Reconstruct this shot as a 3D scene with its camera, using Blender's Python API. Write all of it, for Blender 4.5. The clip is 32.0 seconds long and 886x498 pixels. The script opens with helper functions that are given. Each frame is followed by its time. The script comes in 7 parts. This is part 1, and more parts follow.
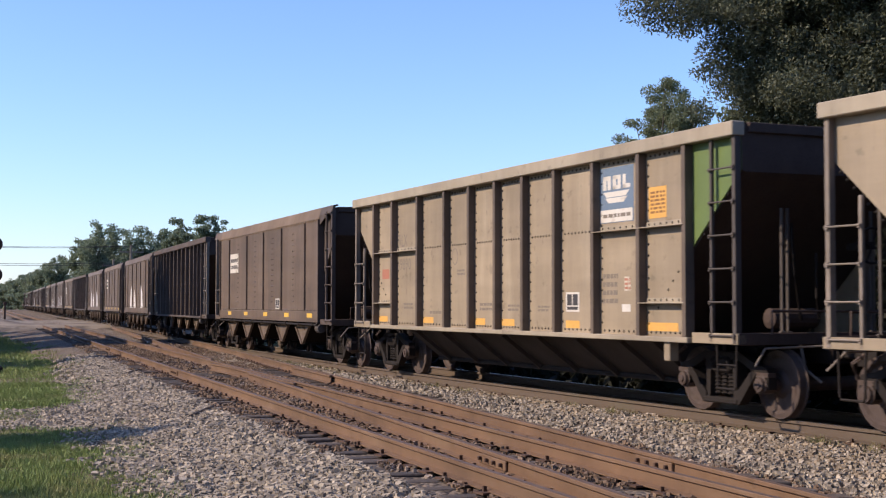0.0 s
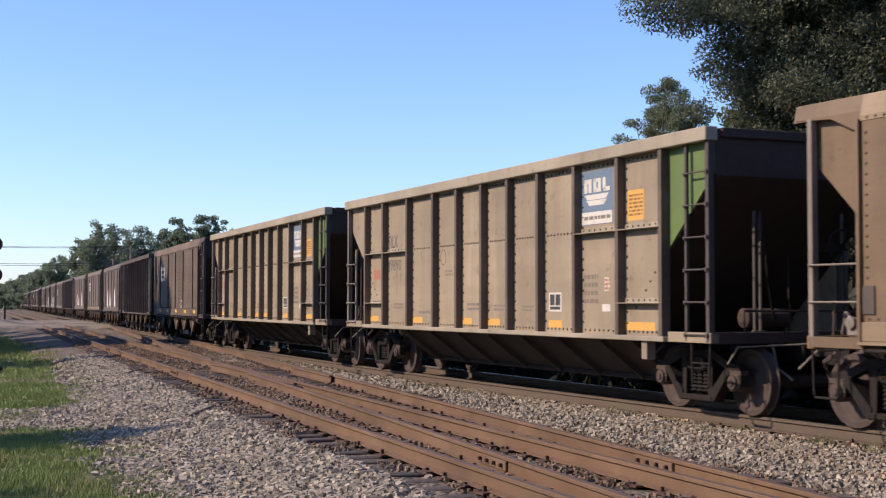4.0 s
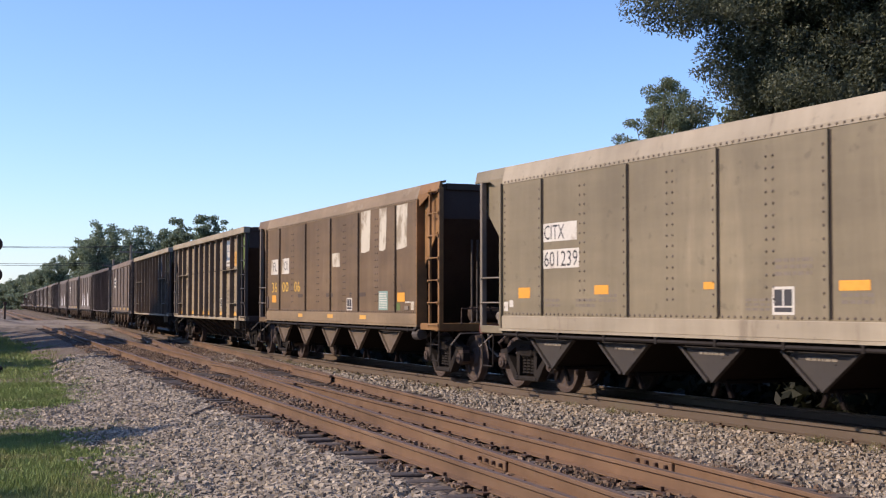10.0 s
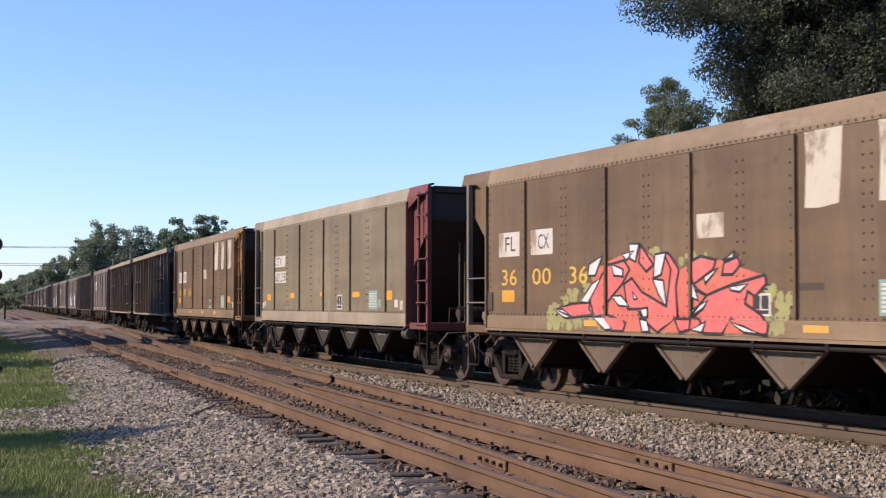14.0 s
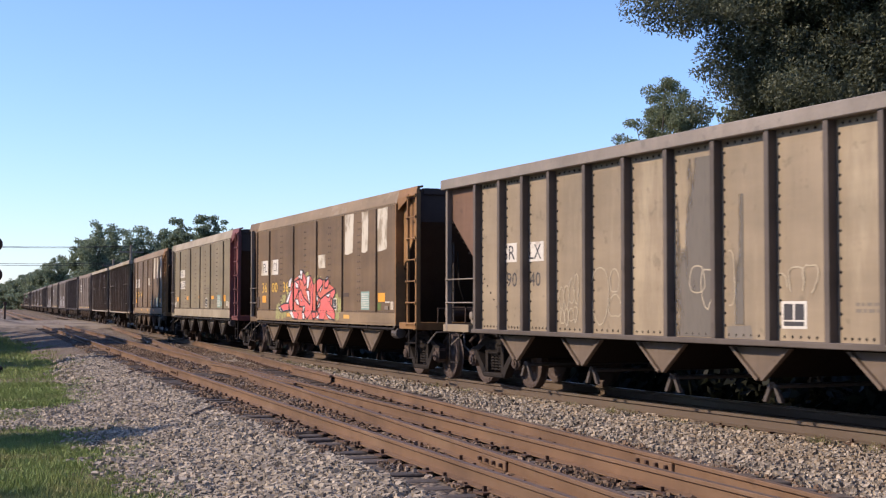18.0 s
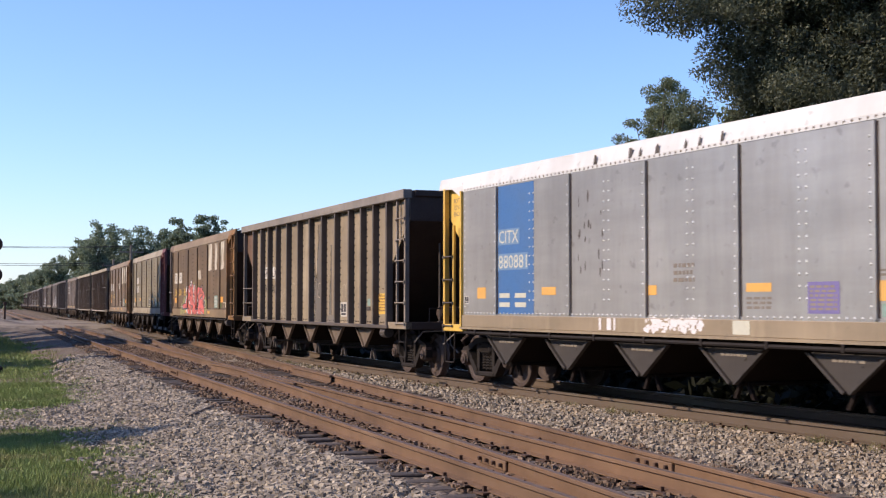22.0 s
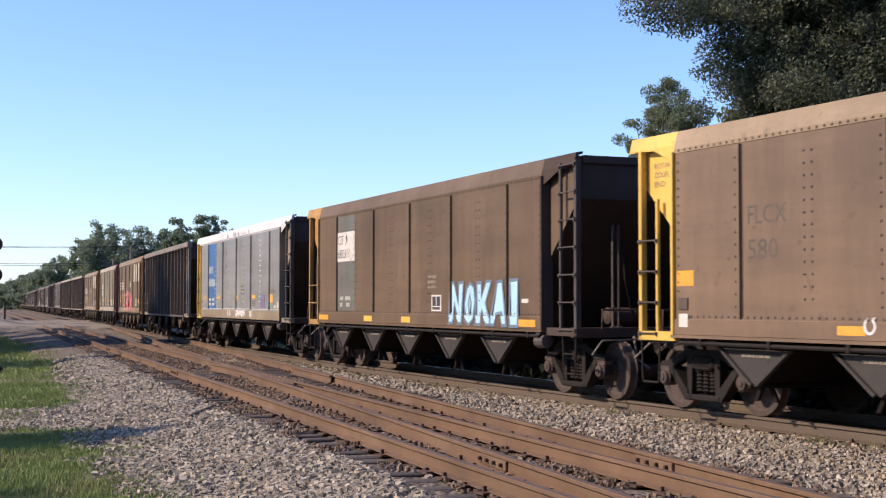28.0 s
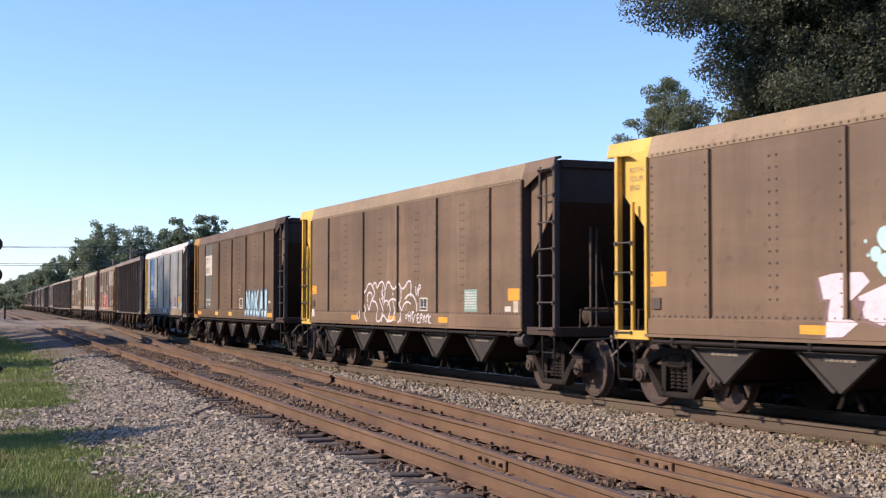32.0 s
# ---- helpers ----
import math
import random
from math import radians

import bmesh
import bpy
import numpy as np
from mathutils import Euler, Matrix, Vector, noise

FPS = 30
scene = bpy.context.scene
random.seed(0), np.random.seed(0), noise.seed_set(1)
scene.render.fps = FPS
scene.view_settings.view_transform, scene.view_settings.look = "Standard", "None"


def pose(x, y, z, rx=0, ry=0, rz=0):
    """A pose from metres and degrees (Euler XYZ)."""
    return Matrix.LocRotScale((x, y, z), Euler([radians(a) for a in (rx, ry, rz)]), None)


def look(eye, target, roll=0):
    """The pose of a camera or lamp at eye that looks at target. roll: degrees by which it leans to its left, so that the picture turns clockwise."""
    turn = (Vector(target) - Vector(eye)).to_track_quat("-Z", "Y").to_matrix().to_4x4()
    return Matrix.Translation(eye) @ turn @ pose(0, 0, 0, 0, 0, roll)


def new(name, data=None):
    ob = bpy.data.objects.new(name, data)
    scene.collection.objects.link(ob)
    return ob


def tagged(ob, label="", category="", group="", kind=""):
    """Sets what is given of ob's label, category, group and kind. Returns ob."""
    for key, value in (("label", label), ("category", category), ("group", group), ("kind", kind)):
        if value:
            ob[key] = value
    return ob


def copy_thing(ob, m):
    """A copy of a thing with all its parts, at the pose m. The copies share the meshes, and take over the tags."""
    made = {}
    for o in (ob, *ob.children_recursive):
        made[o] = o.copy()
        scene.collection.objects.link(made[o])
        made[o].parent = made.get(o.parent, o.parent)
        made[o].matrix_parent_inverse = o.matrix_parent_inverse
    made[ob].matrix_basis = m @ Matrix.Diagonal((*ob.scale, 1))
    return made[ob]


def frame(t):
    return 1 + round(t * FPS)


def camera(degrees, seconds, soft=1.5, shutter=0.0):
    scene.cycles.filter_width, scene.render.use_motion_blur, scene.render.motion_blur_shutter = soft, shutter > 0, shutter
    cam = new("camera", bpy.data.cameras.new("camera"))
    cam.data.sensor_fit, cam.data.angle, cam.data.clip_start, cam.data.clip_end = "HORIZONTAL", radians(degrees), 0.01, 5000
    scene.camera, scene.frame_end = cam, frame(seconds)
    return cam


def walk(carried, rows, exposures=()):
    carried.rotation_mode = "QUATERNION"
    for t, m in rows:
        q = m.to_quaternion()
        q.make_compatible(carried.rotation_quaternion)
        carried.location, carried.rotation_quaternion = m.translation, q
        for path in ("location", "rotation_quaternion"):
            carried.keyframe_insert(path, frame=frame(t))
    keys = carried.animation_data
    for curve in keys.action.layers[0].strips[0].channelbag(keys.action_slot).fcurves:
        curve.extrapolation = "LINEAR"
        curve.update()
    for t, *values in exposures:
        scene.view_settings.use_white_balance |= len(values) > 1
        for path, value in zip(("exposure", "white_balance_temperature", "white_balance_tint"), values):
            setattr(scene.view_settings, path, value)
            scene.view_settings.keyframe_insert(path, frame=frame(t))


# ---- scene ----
cam = camera(36.434, 32.0, 1.2, 0.3)
EYE = Vector((0.0, 0.0, 1.508))
YAW, PITCH, ROLL = radians(28.062), radians(2.347), 0.061
AIM = EYE + Vector((-math.cos(PITCH) * math.cos(YAW), math.cos(PITCH) * math.sin(YAW), math.sin(PITCH)))
walk(cam, [(0.0, look(EYE, AIM, ROLL)), (32.0, look(EYE, AIM, ROLL))],
     [(0.0, 0.32), (1.0, 0.43), (2.0, 0.33), (3.0, 0.26), (6.0, 0.36), (7.0, 0.38), (8.0, 0.35), (9.0, 0.42), (10.0, 0.28), (11.0, 0.25), (12.0, 0.29), (13.0, 0.40), (14.0, 0.28), (17.0, 0.36), (19.0, 0.33),
      (21.0, 0.34), (22.0, 0.31), (23.0, 0.20), (24.0, 0.34), (25.0, 0.40), (28.0, 0.42), (29.0, 0.40), (30.0, 0.36), (31.0, 0.42), (32.0, 0.43)])

# ---- light: a low sun over the viewer's left shoulder, clear sky ----
SUN_EL, SUN_DIR = radians(33), Vector((-0.36, -0.93, 0)).normalized()
TO_SUN = Vector((SUN_DIR.x * math.cos(SUN_EL), SUN_DIR.y * math.cos(SUN_EL), math.sin(SUN_EL)))
world = bpy.data.worlds.new("sky")
scene.world = world
world.use_nodes = True
wn = world.node_tree.nodes
sky = wn.new("ShaderNodeTexSky")
sky.sky_type = "NISHITA"
sky.sun_disc = False
sky.sun_elevation = SUN_EL
sky.sun_rotation = math.atan2(TO_SUN.x, TO_SUN.y)
sky.air_density, sky.dust_density, sky.ozone_density = 1.0, 0.3, 5.0
wn["Background"].inputs["Strength"].default_value = 0.15
tint = wn.new("ShaderNodeVectorMath")
tint.operation = "MULTIPLY"
tint.inputs[1].default_value = (1.03, 1.03, 1.25)
world.node_tree.links.new(sky.outputs["Color"], tint.inputs[0])
world.node_tree.links.new(tint.outputs["Vector"], wn["Background"].inputs["Color"])
sun = new("sun", bpy.data.lights.new("sun", "SUN"))
sun.data.energy, sun.data.angle, sun.data.color = 5.0, radians(0.53), (1.0, 0.82, 0.66)
sun.matrix_world = look(TO_SUN * 60, (0, 0, 0))

# ---- the plan: main track as a curve of arc length s, counted away from the viewer ----
CURVE_S = (-60, 0, 40, 90, 160, 175, 900)
CURVE_K = (0.00475, 0.00475, 0.00202, -0.00057, 0.00039, 0.0, 0.0)
GRID = np.arange(-160.0, 900.0, 1.0)
_k = np.interp(GRID, CURVE_S, CURVE_K)
_k[GRID < -45] = 0.0
_th = np.cumsum(_k) - _k / 2
_th -= np.interp(0, GRID, _th)
_gx = np.concatenate([[0], np.cumsum((np.cos(_th[1:]) + np.cos(_th[:-1])) / 2)])
_gy = np.concatenate([[0], np.cumsum((np.sin(_th[1:]) + np.sin(_th[:-1])) / 2)])
_gx -= np.interp(0, GRID, _gx)
_gy -= np.interp(0, GRID, _gy)
SIDE_Y, HALF = 11.073, 1.60


def main_at(s, lat=0.0):
    """x, y and heading on the main track's centre line, lat metres to its far side."""
    t = float(np.interp(s, GRID, _th))
    q = lat + HALF
    return (-float(np.interp(s, GRID, _gx)) + q * math.sin(t), SIDE_Y + float(np.interp(s, GRID, _gy)) + q * math.cos(t), t)


SLOPE_A = 0.158


def near_at(s, lat=0.0):
    """The same for the straight near track; s along it from the viewer's foot point."""
    t = math.atan(SLOPE_A)
    return (-s * math.cos(t) + lat * math.sin(t), 5.24 + s * math.sin(t) + lat * math.cos(t), t)


def cross_at(s, lat=0.0):
    """The same for the crossover, which leaves the near track and joins the main one."""
    x0, y0, t = near_at(s)
    off = 0.49 + 0.045 * (s - 9.7)
    if s < 4:
        off = max(0.0, 0.2335 - (4 - s) * 0.03)
    q, turn = lat + off, t + (0.045 if s >= -4 else 0.0)
    return (x0 + off * math.sin(t) + lat * math.sin(turn), y0 + off * math.cos(t) + lat * math.cos(turn), turn)


# ---- building helpers ----
class Shape:
    """Collects vertices and faces, and becomes one mesh."""

    def __init__(self):
        self.v, self.f, self.smooth = [], [], False

    def add(self, verts, faces):
        n = len(self.v)
        self.v += [tuple(p) for p in verts]
        self.f += [tuple(n + i for i in f) for f in faces]
        return self

    def hexa(self, p):
        """Eight corners: four below, four above, both counterclockwise."""
        return self.add(p, [(3, 2, 1, 0), (4, 5, 6, 7), (0, 1, 5, 4), (1, 2, 6, 5), (2, 3, 7, 6), (3, 0, 4, 7)])

    def box(self, x0, x1, y0, y1, z0, z1, b=0.0):
        """A box; b chamfers its edges."""
        x0, x1, y0, y1, z0, z1 = min(x0, x1), max(x0, x1), min(y0, y1), max(y0, y1), min(z0, z1), max(z0, z1)
        if b <= 0:
            return self.hexa([(x0, y0, z0), (x1, y0, z0), (x1, y1, z0), (x0, y1, z0), (x0, y0, z1), (x1, y0, z1), (x1, y1, z1), (x0, y1, z1)])
        b = min(b, (x1 - x0) * 0.4, (y1 - y0) * 0.4, (z1 - z0) * 0.4)
        v = []
        for z, q in ((z0, b), (z0 + b, 0), (z1 - b, 0), (z1, b)):
            v += [(x0 + b, y0 + q, z), (x1 - b, y0 + q, z), (x1 - q, y0 + b, z), (x1 - q, y1 - b, z), (x1 - b, y1 - q, z), (x0 + b, y1 - q, z), (x0 + q, y1 - b, z), (x0 + q, y0 + b, z)]
        f = [tuple(reversed(range(8))), tuple(range(24, 32))]
        for k in range(3):
            f += [(8 * k + i, 8 * k + (i + 1) % 8, 8 * k + 8 + (i + 1) % 8, 8 * k + 8 + i) for i in range(8)]
        return self.add(v, f)

    def prism(self, ring, a, b, axis="y"):
        """A polygon swept from a to b along an axis; ring holds the two other coordinates in order."""
        put = {"x": lambda p, q: (q, p[0], p[1]), "y": lambda p, q: (p[0], q, p[1]), "z": lambda p, q: (p[0], p[1], q)}[axis]
        n = len(ring)
        v = [put(p, a) for p in ring] + [put(p, b) for p in ring]
        return self.add(v, [tuple(reversed(range(n))), tuple(range(n, 2 * n))] + [(i, (i + 1) % n, n + (i + 1) % n, n + i) for i in range(n)])

    def tube(self, pts, r, n=6, closed=True):
        """A round bar along points."""
        pts = [Vector(p) for p in pts]
        m, v, f = len(pts), [], []
        for i, p in enumerate(pts):
            d = (pts[min(i + 1, m - 1)] - pts[max(i - 1, 0)]).normalized()
            u = d.cross(Vector((0, 0, 1)) if abs(d.z) < 0.9 else Vector((1, 0, 0))).normalized()
            w = d.cross(u)
            rr = r[i] if isinstance(r, (list, tuple)) else r
            v += [p + (u * math.cos(6.2832 * k / n) + w * math.sin(6.2832 * k / n)) * rr for k in range(n)]
        for i in range(m - 1):
            f += [(i * n + k, i * n + (k + 1) % n, (i + 1) * n + (k + 1) % n, (i + 1) * n + k) for k in range(n)]
        if closed:
            f += [tuple(reversed(range(n))), tuple(range((m - 1) * n, m * n))]
        return self.add(v, f)

    def lathe(self, prof, n=24, axis="y", c=(0, 0, 0)):
        """A profile of (along, radius) turned round an axis through c."""
        v, f = [], []
        for a, r in prof:
            for k in range(n):
                p, q = r * math.cos(6.2832 * k / n), r * math.sin(6.2832 * k / n)
                o = {"x": (a, p, q), "y": (p, a, q), "z": (p, q, a)}[axis]
                v.append((c[0] + o[0], c[1] + o[1], c[2] + o[2]))
        for i in range(len(prof) - 1):
            f += [(i * n + k, (i + 1) * n + k, (i + 1) * n + (k + 1) % n, i * n + (k + 1) % n) for k in range(n)]
        f += [tuple(range(n)), tuple(reversed(range((len(prof) - 1) * n, len(prof) * n)))]
        return self.add(v, f)

    def mesh(self, name, fix=True):
        me = bpy.data.meshes.new(name)
        me.from_pydata(self.v, [], self.f)
        if fix and len(self.f) < 6000:
            bm = bmesh.new()
            bm.from_mesh(me)
            bmesh.ops.recalc_face_normals(bm, faces=bm.faces)
            bm.to_mesh(me)
            bm.free()
        if self.smooth:
            me.shade_smooth()
        return me


def part(name, shape, material, parent=None, label="", at=None):
    """One mesh object under a thing or a part; a mesh may be shared."""
    me = shape if isinstance(shape, bpy.types.Mesh) else shape.mesh(name)
    if not me.materials:
        me.materials.append(material)
    ob = new(name, me)
    if me.materials[0] != material:
        ob.material_slots[0].link = "OBJECT"
        ob.material_slots[0].material = material
    if parent:
        ob.parent = parent
    if at is not None:
        ob.matrix_basis = at
    if label:
        ob["label"] = label
    return ob


def soup(name, verts, quads, material, smooth=False):
    """A large mesh straight from arrays of vertices and equal faces."""
    verts, quads = np.asarray(verts, np.float32), np.asarray(quads, np.int32)
    me = bpy.data.meshes.new(name)
    n, k = quads.shape
    me.vertices.add(len(verts))
    me.vertices.foreach_set("co", verts.ravel())
    me.loops.add(n * k)
    me.loops.foreach_set("vertex_index", quads.ravel())
    me.polygons.add(n)
    me.polygons.foreach_set("loop_start", np.arange(0, n * k, k, dtype=np.int32))
    me.polygons.foreach_set("use_smooth", np.full(n, smooth))
    me.update(calc_edges=True)
    me.materials.append(material)
    return me


# ---- materials ----
def mat(name, base, second=None, rough=0.7, metal=0.0, scale=3.0, fine=40.0, bump=0.2, mix=0.5, stretch=(1, 1, 1), third=None, third_scale=0.6, third_cut=(0.5, 0.62), spread=0.0, spec=0.4, bump_dist=0.01, island=False, coords="Object", grime=0.0, dents=0.0):
    """A surface with variation at two scales, an optional third patchy colour, and fine relief."""
    m = bpy.data.materials.new(name)
    m.use_nodes = True
    N, L = m.node_tree.nodes, m.node_tree.links
    b = N["Principled BSDF"]
    b.inputs["Metallic"].default_value = metal
    b.inputs["Specular IOR Level"].default_value = spec
    tc, mp = N.new("ShaderNodeTexCoord"), N.new("ShaderNodeMapping")
    mp.inputs["Scale"].default_value = stretch
    L.new(tc.outputs[coords], mp.inputs["Vector"])

    def tex(s, detail=6.0, rg=0.6):
        t = N.new("ShaderNodeTexNoise")
        t.inputs["Scale"].default_value, t.inputs["Detail"].default_value, t.inputs["Roughness"].default_value = s, detail, rg
        L.new(mp.outputs["Vector"], t.inputs["Vector"])
        return t.outputs["Fac"]

    def ramp(fac, a, c):
        r = N.new("ShaderNodeMapRange")
        r.inputs["From Min"].default_value, r.inputs["From Max"].default_value = a, c
        L.new(fac, r.inputs["Value"])
        return r.outputs["Result"]

    def blend(fac, a, c):
        x = N.new("ShaderNodeMix")
        x.data_type = "RGBA"
        if isinstance(fac, float):
            x.inputs["Factor"].default_value = fac
        else:
            L.new(fac, x.inputs["Factor"])
        for i, q in (("A", a), ("B", c)):
            sock = [k for k in x.inputs if k.name == i and k.type == "RGBA"][0]
            if isinstance(q, tuple):
                sock.default_value = (*q, 1.0)
            else:
                L.new(q, sock)
        return [k for k in x.outputs if k.type == "RGBA"][0]

    second = second or tuple(c * 0.7 for c in base)
    big, small = tex(scale), tex(fine, 4.0)
    col = blend(ramp(big, 0.5 - 0.5 * mix, 0.5 + 0.5 * mix), base, second)
    dark = tuple(c * (0.88 if stretch[2] < 1 else 0.72) for c in base)
    col = blend(ramp(small, 0.52, 0.85), col, dark)
    if third:
        col = blend(ramp(tex(third_scale, 8.0, 0.7), *third_cut), col, third)
    if grime:
        for sc, st, lo, hi in ((1.0, (0.55, 0.55, 0.28), 0.36, 0.64), (1.0, (4.0, 4.0, 0.30), 0.38, 0.66), (1.0, (0.22, 0.22, 1.5), 0.36, 0.66)):
            gm, gt, gr, gh = N.new("ShaderNodeMapping"), N.new("ShaderNodeTexNoise"), N.new("ShaderNodeMapRange"), N.new("ShaderNodeHueSaturation")
            gm.inputs["Scale"].default_value = st
            gt.inputs["Scale"].default_value, gt.inputs["Detail"].default_value, gt.inputs["Roughness"].default_value = sc, 7.0, 0.62
            gr.inputs["From Min"].default_value, gr.inputs["From Max"].default_value = lo, hi
            amp = grime if st[0] < 1 else grime * 0.4
            gr.inputs["To Min"].default_value, gr.inputs["To Max"].default_value = 1 - amp, 1 + amp * 0.8
            L.new(tc.outputs[coords], gm.inputs["Vector"])
            L.new(gm.outputs["Vector"], gt.inputs["Vector"])
            L.new(gt.outputs["Fac"], gr.inputs["Value"])
            L.new(gr.outputs["Result"], gh.inputs["Value"])
            L.new(col, gh.inputs["Color"])
            col = gh.outputs["Color"]
        spot, sr, sh2 = N.new("ShaderNodeTexNoise"), N.new("ShaderNodeMapRange"), N.new("ShaderNodeHueSaturation")
        spot.inputs["Scale"].default_value, spot.inputs["Detail"].default_value = 5.0, 4.0
        sr.inputs["From Min"].default_value, sr.inputs["From Max"].default_value = 0.63, 0.71
        sr.inputs["To Min"].default_value, sr.inputs["To Max"].default_value = 1.0, 0.76
        L.new(tc.outputs[coords], spot.inputs["Vector"])
        L.new(spot.outputs["Fac"], sr.inputs["Value"])
        L.new(sr.outputs["Result"], sh2.inputs["Value"])
        L.new(col, sh2.inputs["Color"])
        col = sh2.outputs["Color"]
    if spread:
        src = N.new("ShaderNodeNewGeometry").outputs["Random Per Island"] if island else N.new("ShaderNodeObjectInfo").outputs["Random"]
        hs = N.new("ShaderNodeHueSaturation")
        r = N.new("ShaderNodeMapRange")
        r.inputs["To Min"].default_value, r.inputs["To Max"].default_value = 1 - spread, 1 + spread
        L.new(src, r.inputs["Value"])
        L.new(r.outputs["Result"], hs.inputs["Value"])
        L.new(col, hs.inputs["Color"])
        col = hs.outputs["Color"]
    L.new(col, b.inputs["Base Color"])
    rr = N.new("ShaderNodeMapRange")
    rr.inputs["To Min"].default_value, rr.inputs["To Max"].default_value = max(0.05, rough - 0.12), min(1, rough + 0.12)
    L.new(big, rr.inputs["Value"])
    L.new(rr.outputs["Result"], b.inputs["Roughness"])
    if bump:
        bp = N.new("ShaderNodeBump")
        bp.inputs["Strength"].default_value, bp.inputs["Distance"].default_value = bump, bump_dist
        L.new(small, bp.inputs["Height"])
        L.new(bp.outputs["Normal"], b.inputs["Normal"])
        if dents:
            wave, bw = tex(0.9, 1.0, 0.4), N.new("ShaderNodeBump")
            bw.inputs["Strength"].default_value, bw.inputs["Distance"].default_value = 1.0, dents
            L.new(wave, bw.inputs["Height"])
            L.new(bw.outputs["Normal"], bp.inputs["Normal"])
    return m


STREAK = (1.0, 1.0, 0.18)
M = {}
M["brown"] = mat("brown_car_paint", (0.150, 0.097, 0.052), (0.120, 0.077, 0.043), 0.62, 0, 1.6, 22, 0.15, 0.5, STREAK, (0.171, 0.118, 0.074), 0.9, (0.55, 0.75), 0.05, grime=0.16, dents=0.020)
M["olive_tan"] = mat("dusty_olive_tan_paint", (0.205, 0.166, 0.104), (0.168, 0.136, 0.086), 0.6, 0, 1.4, 24, 0.15, 0.5, STREAK, (0.250, 0.204, 0.134), 0.9, (0.55, 0.75), 0.06, grime=0.13, dents=0.020)
M["ochre"] = mat("rusty_ochre_paint", (0.400, 0.225, 0.060), (0.300, 0.155, 0.046), 0.65, 0, 2.2, 22, 0.15, 0.5, STREAK, (0.190, 0.095, 0.040), 1.6, (0.55, 0.70), grime=0.16)
M["deep_brown"] = mat("deep_brown_car_paint", (0.128, 0.081, 0.044), (0.102, 0.065, 0.036), 0.62, 0, 1.6, 22, 0.15, 0.5, STREAK, (0.152, 0.102, 0.060), 0.9, (0.55, 0.75), 0.05, grime=0.16, dents=0.020)
M["tan"] = mat("dusty_tan_car_paint", (0.268, 0.208, 0.136), (0.212, 0.164, 0.108), 0.6, 0, 1.4, 22, 0.15, 0.5, STREAK, (0.384, 0.315, 0.205), 0.8, (0.55, 0.75), 0.05, grime=0.13, dents=0.020)
M["grey_tan"] = mat("dusty_grey_tan_steel", (0.300, 0.236, 0.157), (0.240, 0.188, 0.126), 0.6, 0, 1.4, 24, 0.15, 0.5, STREAK, (0.343, 0.282, 0.196), 0.9, (0.55, 0.75), 0.06, grime=0.13, dents=0.020)
M["dark_brown"] = mat("dark_brown_car_paint", (0.085, 0.060, 0.047), (0.060, 0.043, 0.034), 0.65, 0, 1.6, 22, 0.15, 0.5, STREAK, (0.128, 0.093, 0.068), 0.9, (0.55, 0.75), 0.06, grime=0.15, dents=0.000)
M["tan_flange"] = mat("dusty_tan_flange_paint", (0.215, 0.172, 0.120), (0.160, 0.126, 0.088), 0.65, 0, 2.0, 22, 0.15, 0.5, STREAK, grime=0.18)
M["pale_dust"] = mat("dusty_pale_grey_paint", (0.250, 0.206, 0.163), (0.175, 0.140, 0.110), 0.65, 0, 2.0, 22, 0.15, 0.5, STREAK, (0.105, 0.080, 0.060), 1.4, (0.56, 0.70), grime=0.18)
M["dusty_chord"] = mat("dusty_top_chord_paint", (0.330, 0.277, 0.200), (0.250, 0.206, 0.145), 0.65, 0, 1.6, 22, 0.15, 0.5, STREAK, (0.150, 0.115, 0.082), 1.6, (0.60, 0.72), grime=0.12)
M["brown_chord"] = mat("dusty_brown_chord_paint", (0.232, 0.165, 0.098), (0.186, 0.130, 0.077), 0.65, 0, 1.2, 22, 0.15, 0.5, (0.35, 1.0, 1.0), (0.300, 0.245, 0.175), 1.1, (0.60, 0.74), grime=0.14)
M["patch_old"] = mat("weathered_vinyl_patch", (0.520, 0.470, 0.375), (0.440, 0.385, 0.300), 0.6, 0, 3.0, 20, 0.05, 0.5, (1, 1, 0.6), (0.250, 0.200, 0.140), 3.0, (0.50, 0.60))
M["orange_brown"] = mat("rusty_brown_paint", (0.150, 0.080, 0.046), (0.110, 0.060, 0.036), 0.65, 0, 1.6, 22, 0.15, 0.5, STREAK, grime=0.18)
M["chord_grey"] = mat("grey_brown_chord_paint", (0.235, 0.200, 0.165), (0.180, 0.150, 0.122), 0.6, 0, 1.6, 22, 0.15, grime=0.15, dents=0.000)
M["silver"] = mat("weathered_aluminium", (0.400, 0.388, 0.362), (0.330, 0.318, 0.296), 0.40, 0.5, 1.4, 26, 0.12, 0.5, STREAK, (0.303, 0.286, 0.252), 0.9, (0.58, 0.78), 0.06, grime=0.12, dents=0.035)
M["white_top"] = mat("chalky_white_paint", (0.568, 0.561, 0.545), (0.474, 0.466, 0.450), 0.6, 0, 1.4, 20, 0.1, 0.4, STREAK, (0.252, 0.213, 0.174), 1.3, (0.66, 0.72), grime=0.07, dents=0.000)
M["blue"] = mat("faded_blue_paint", (0.045, 0.130, 0.310), (0.060, 0.125, 0.250), 0.5, 0, 1.6, 22, 0.1)
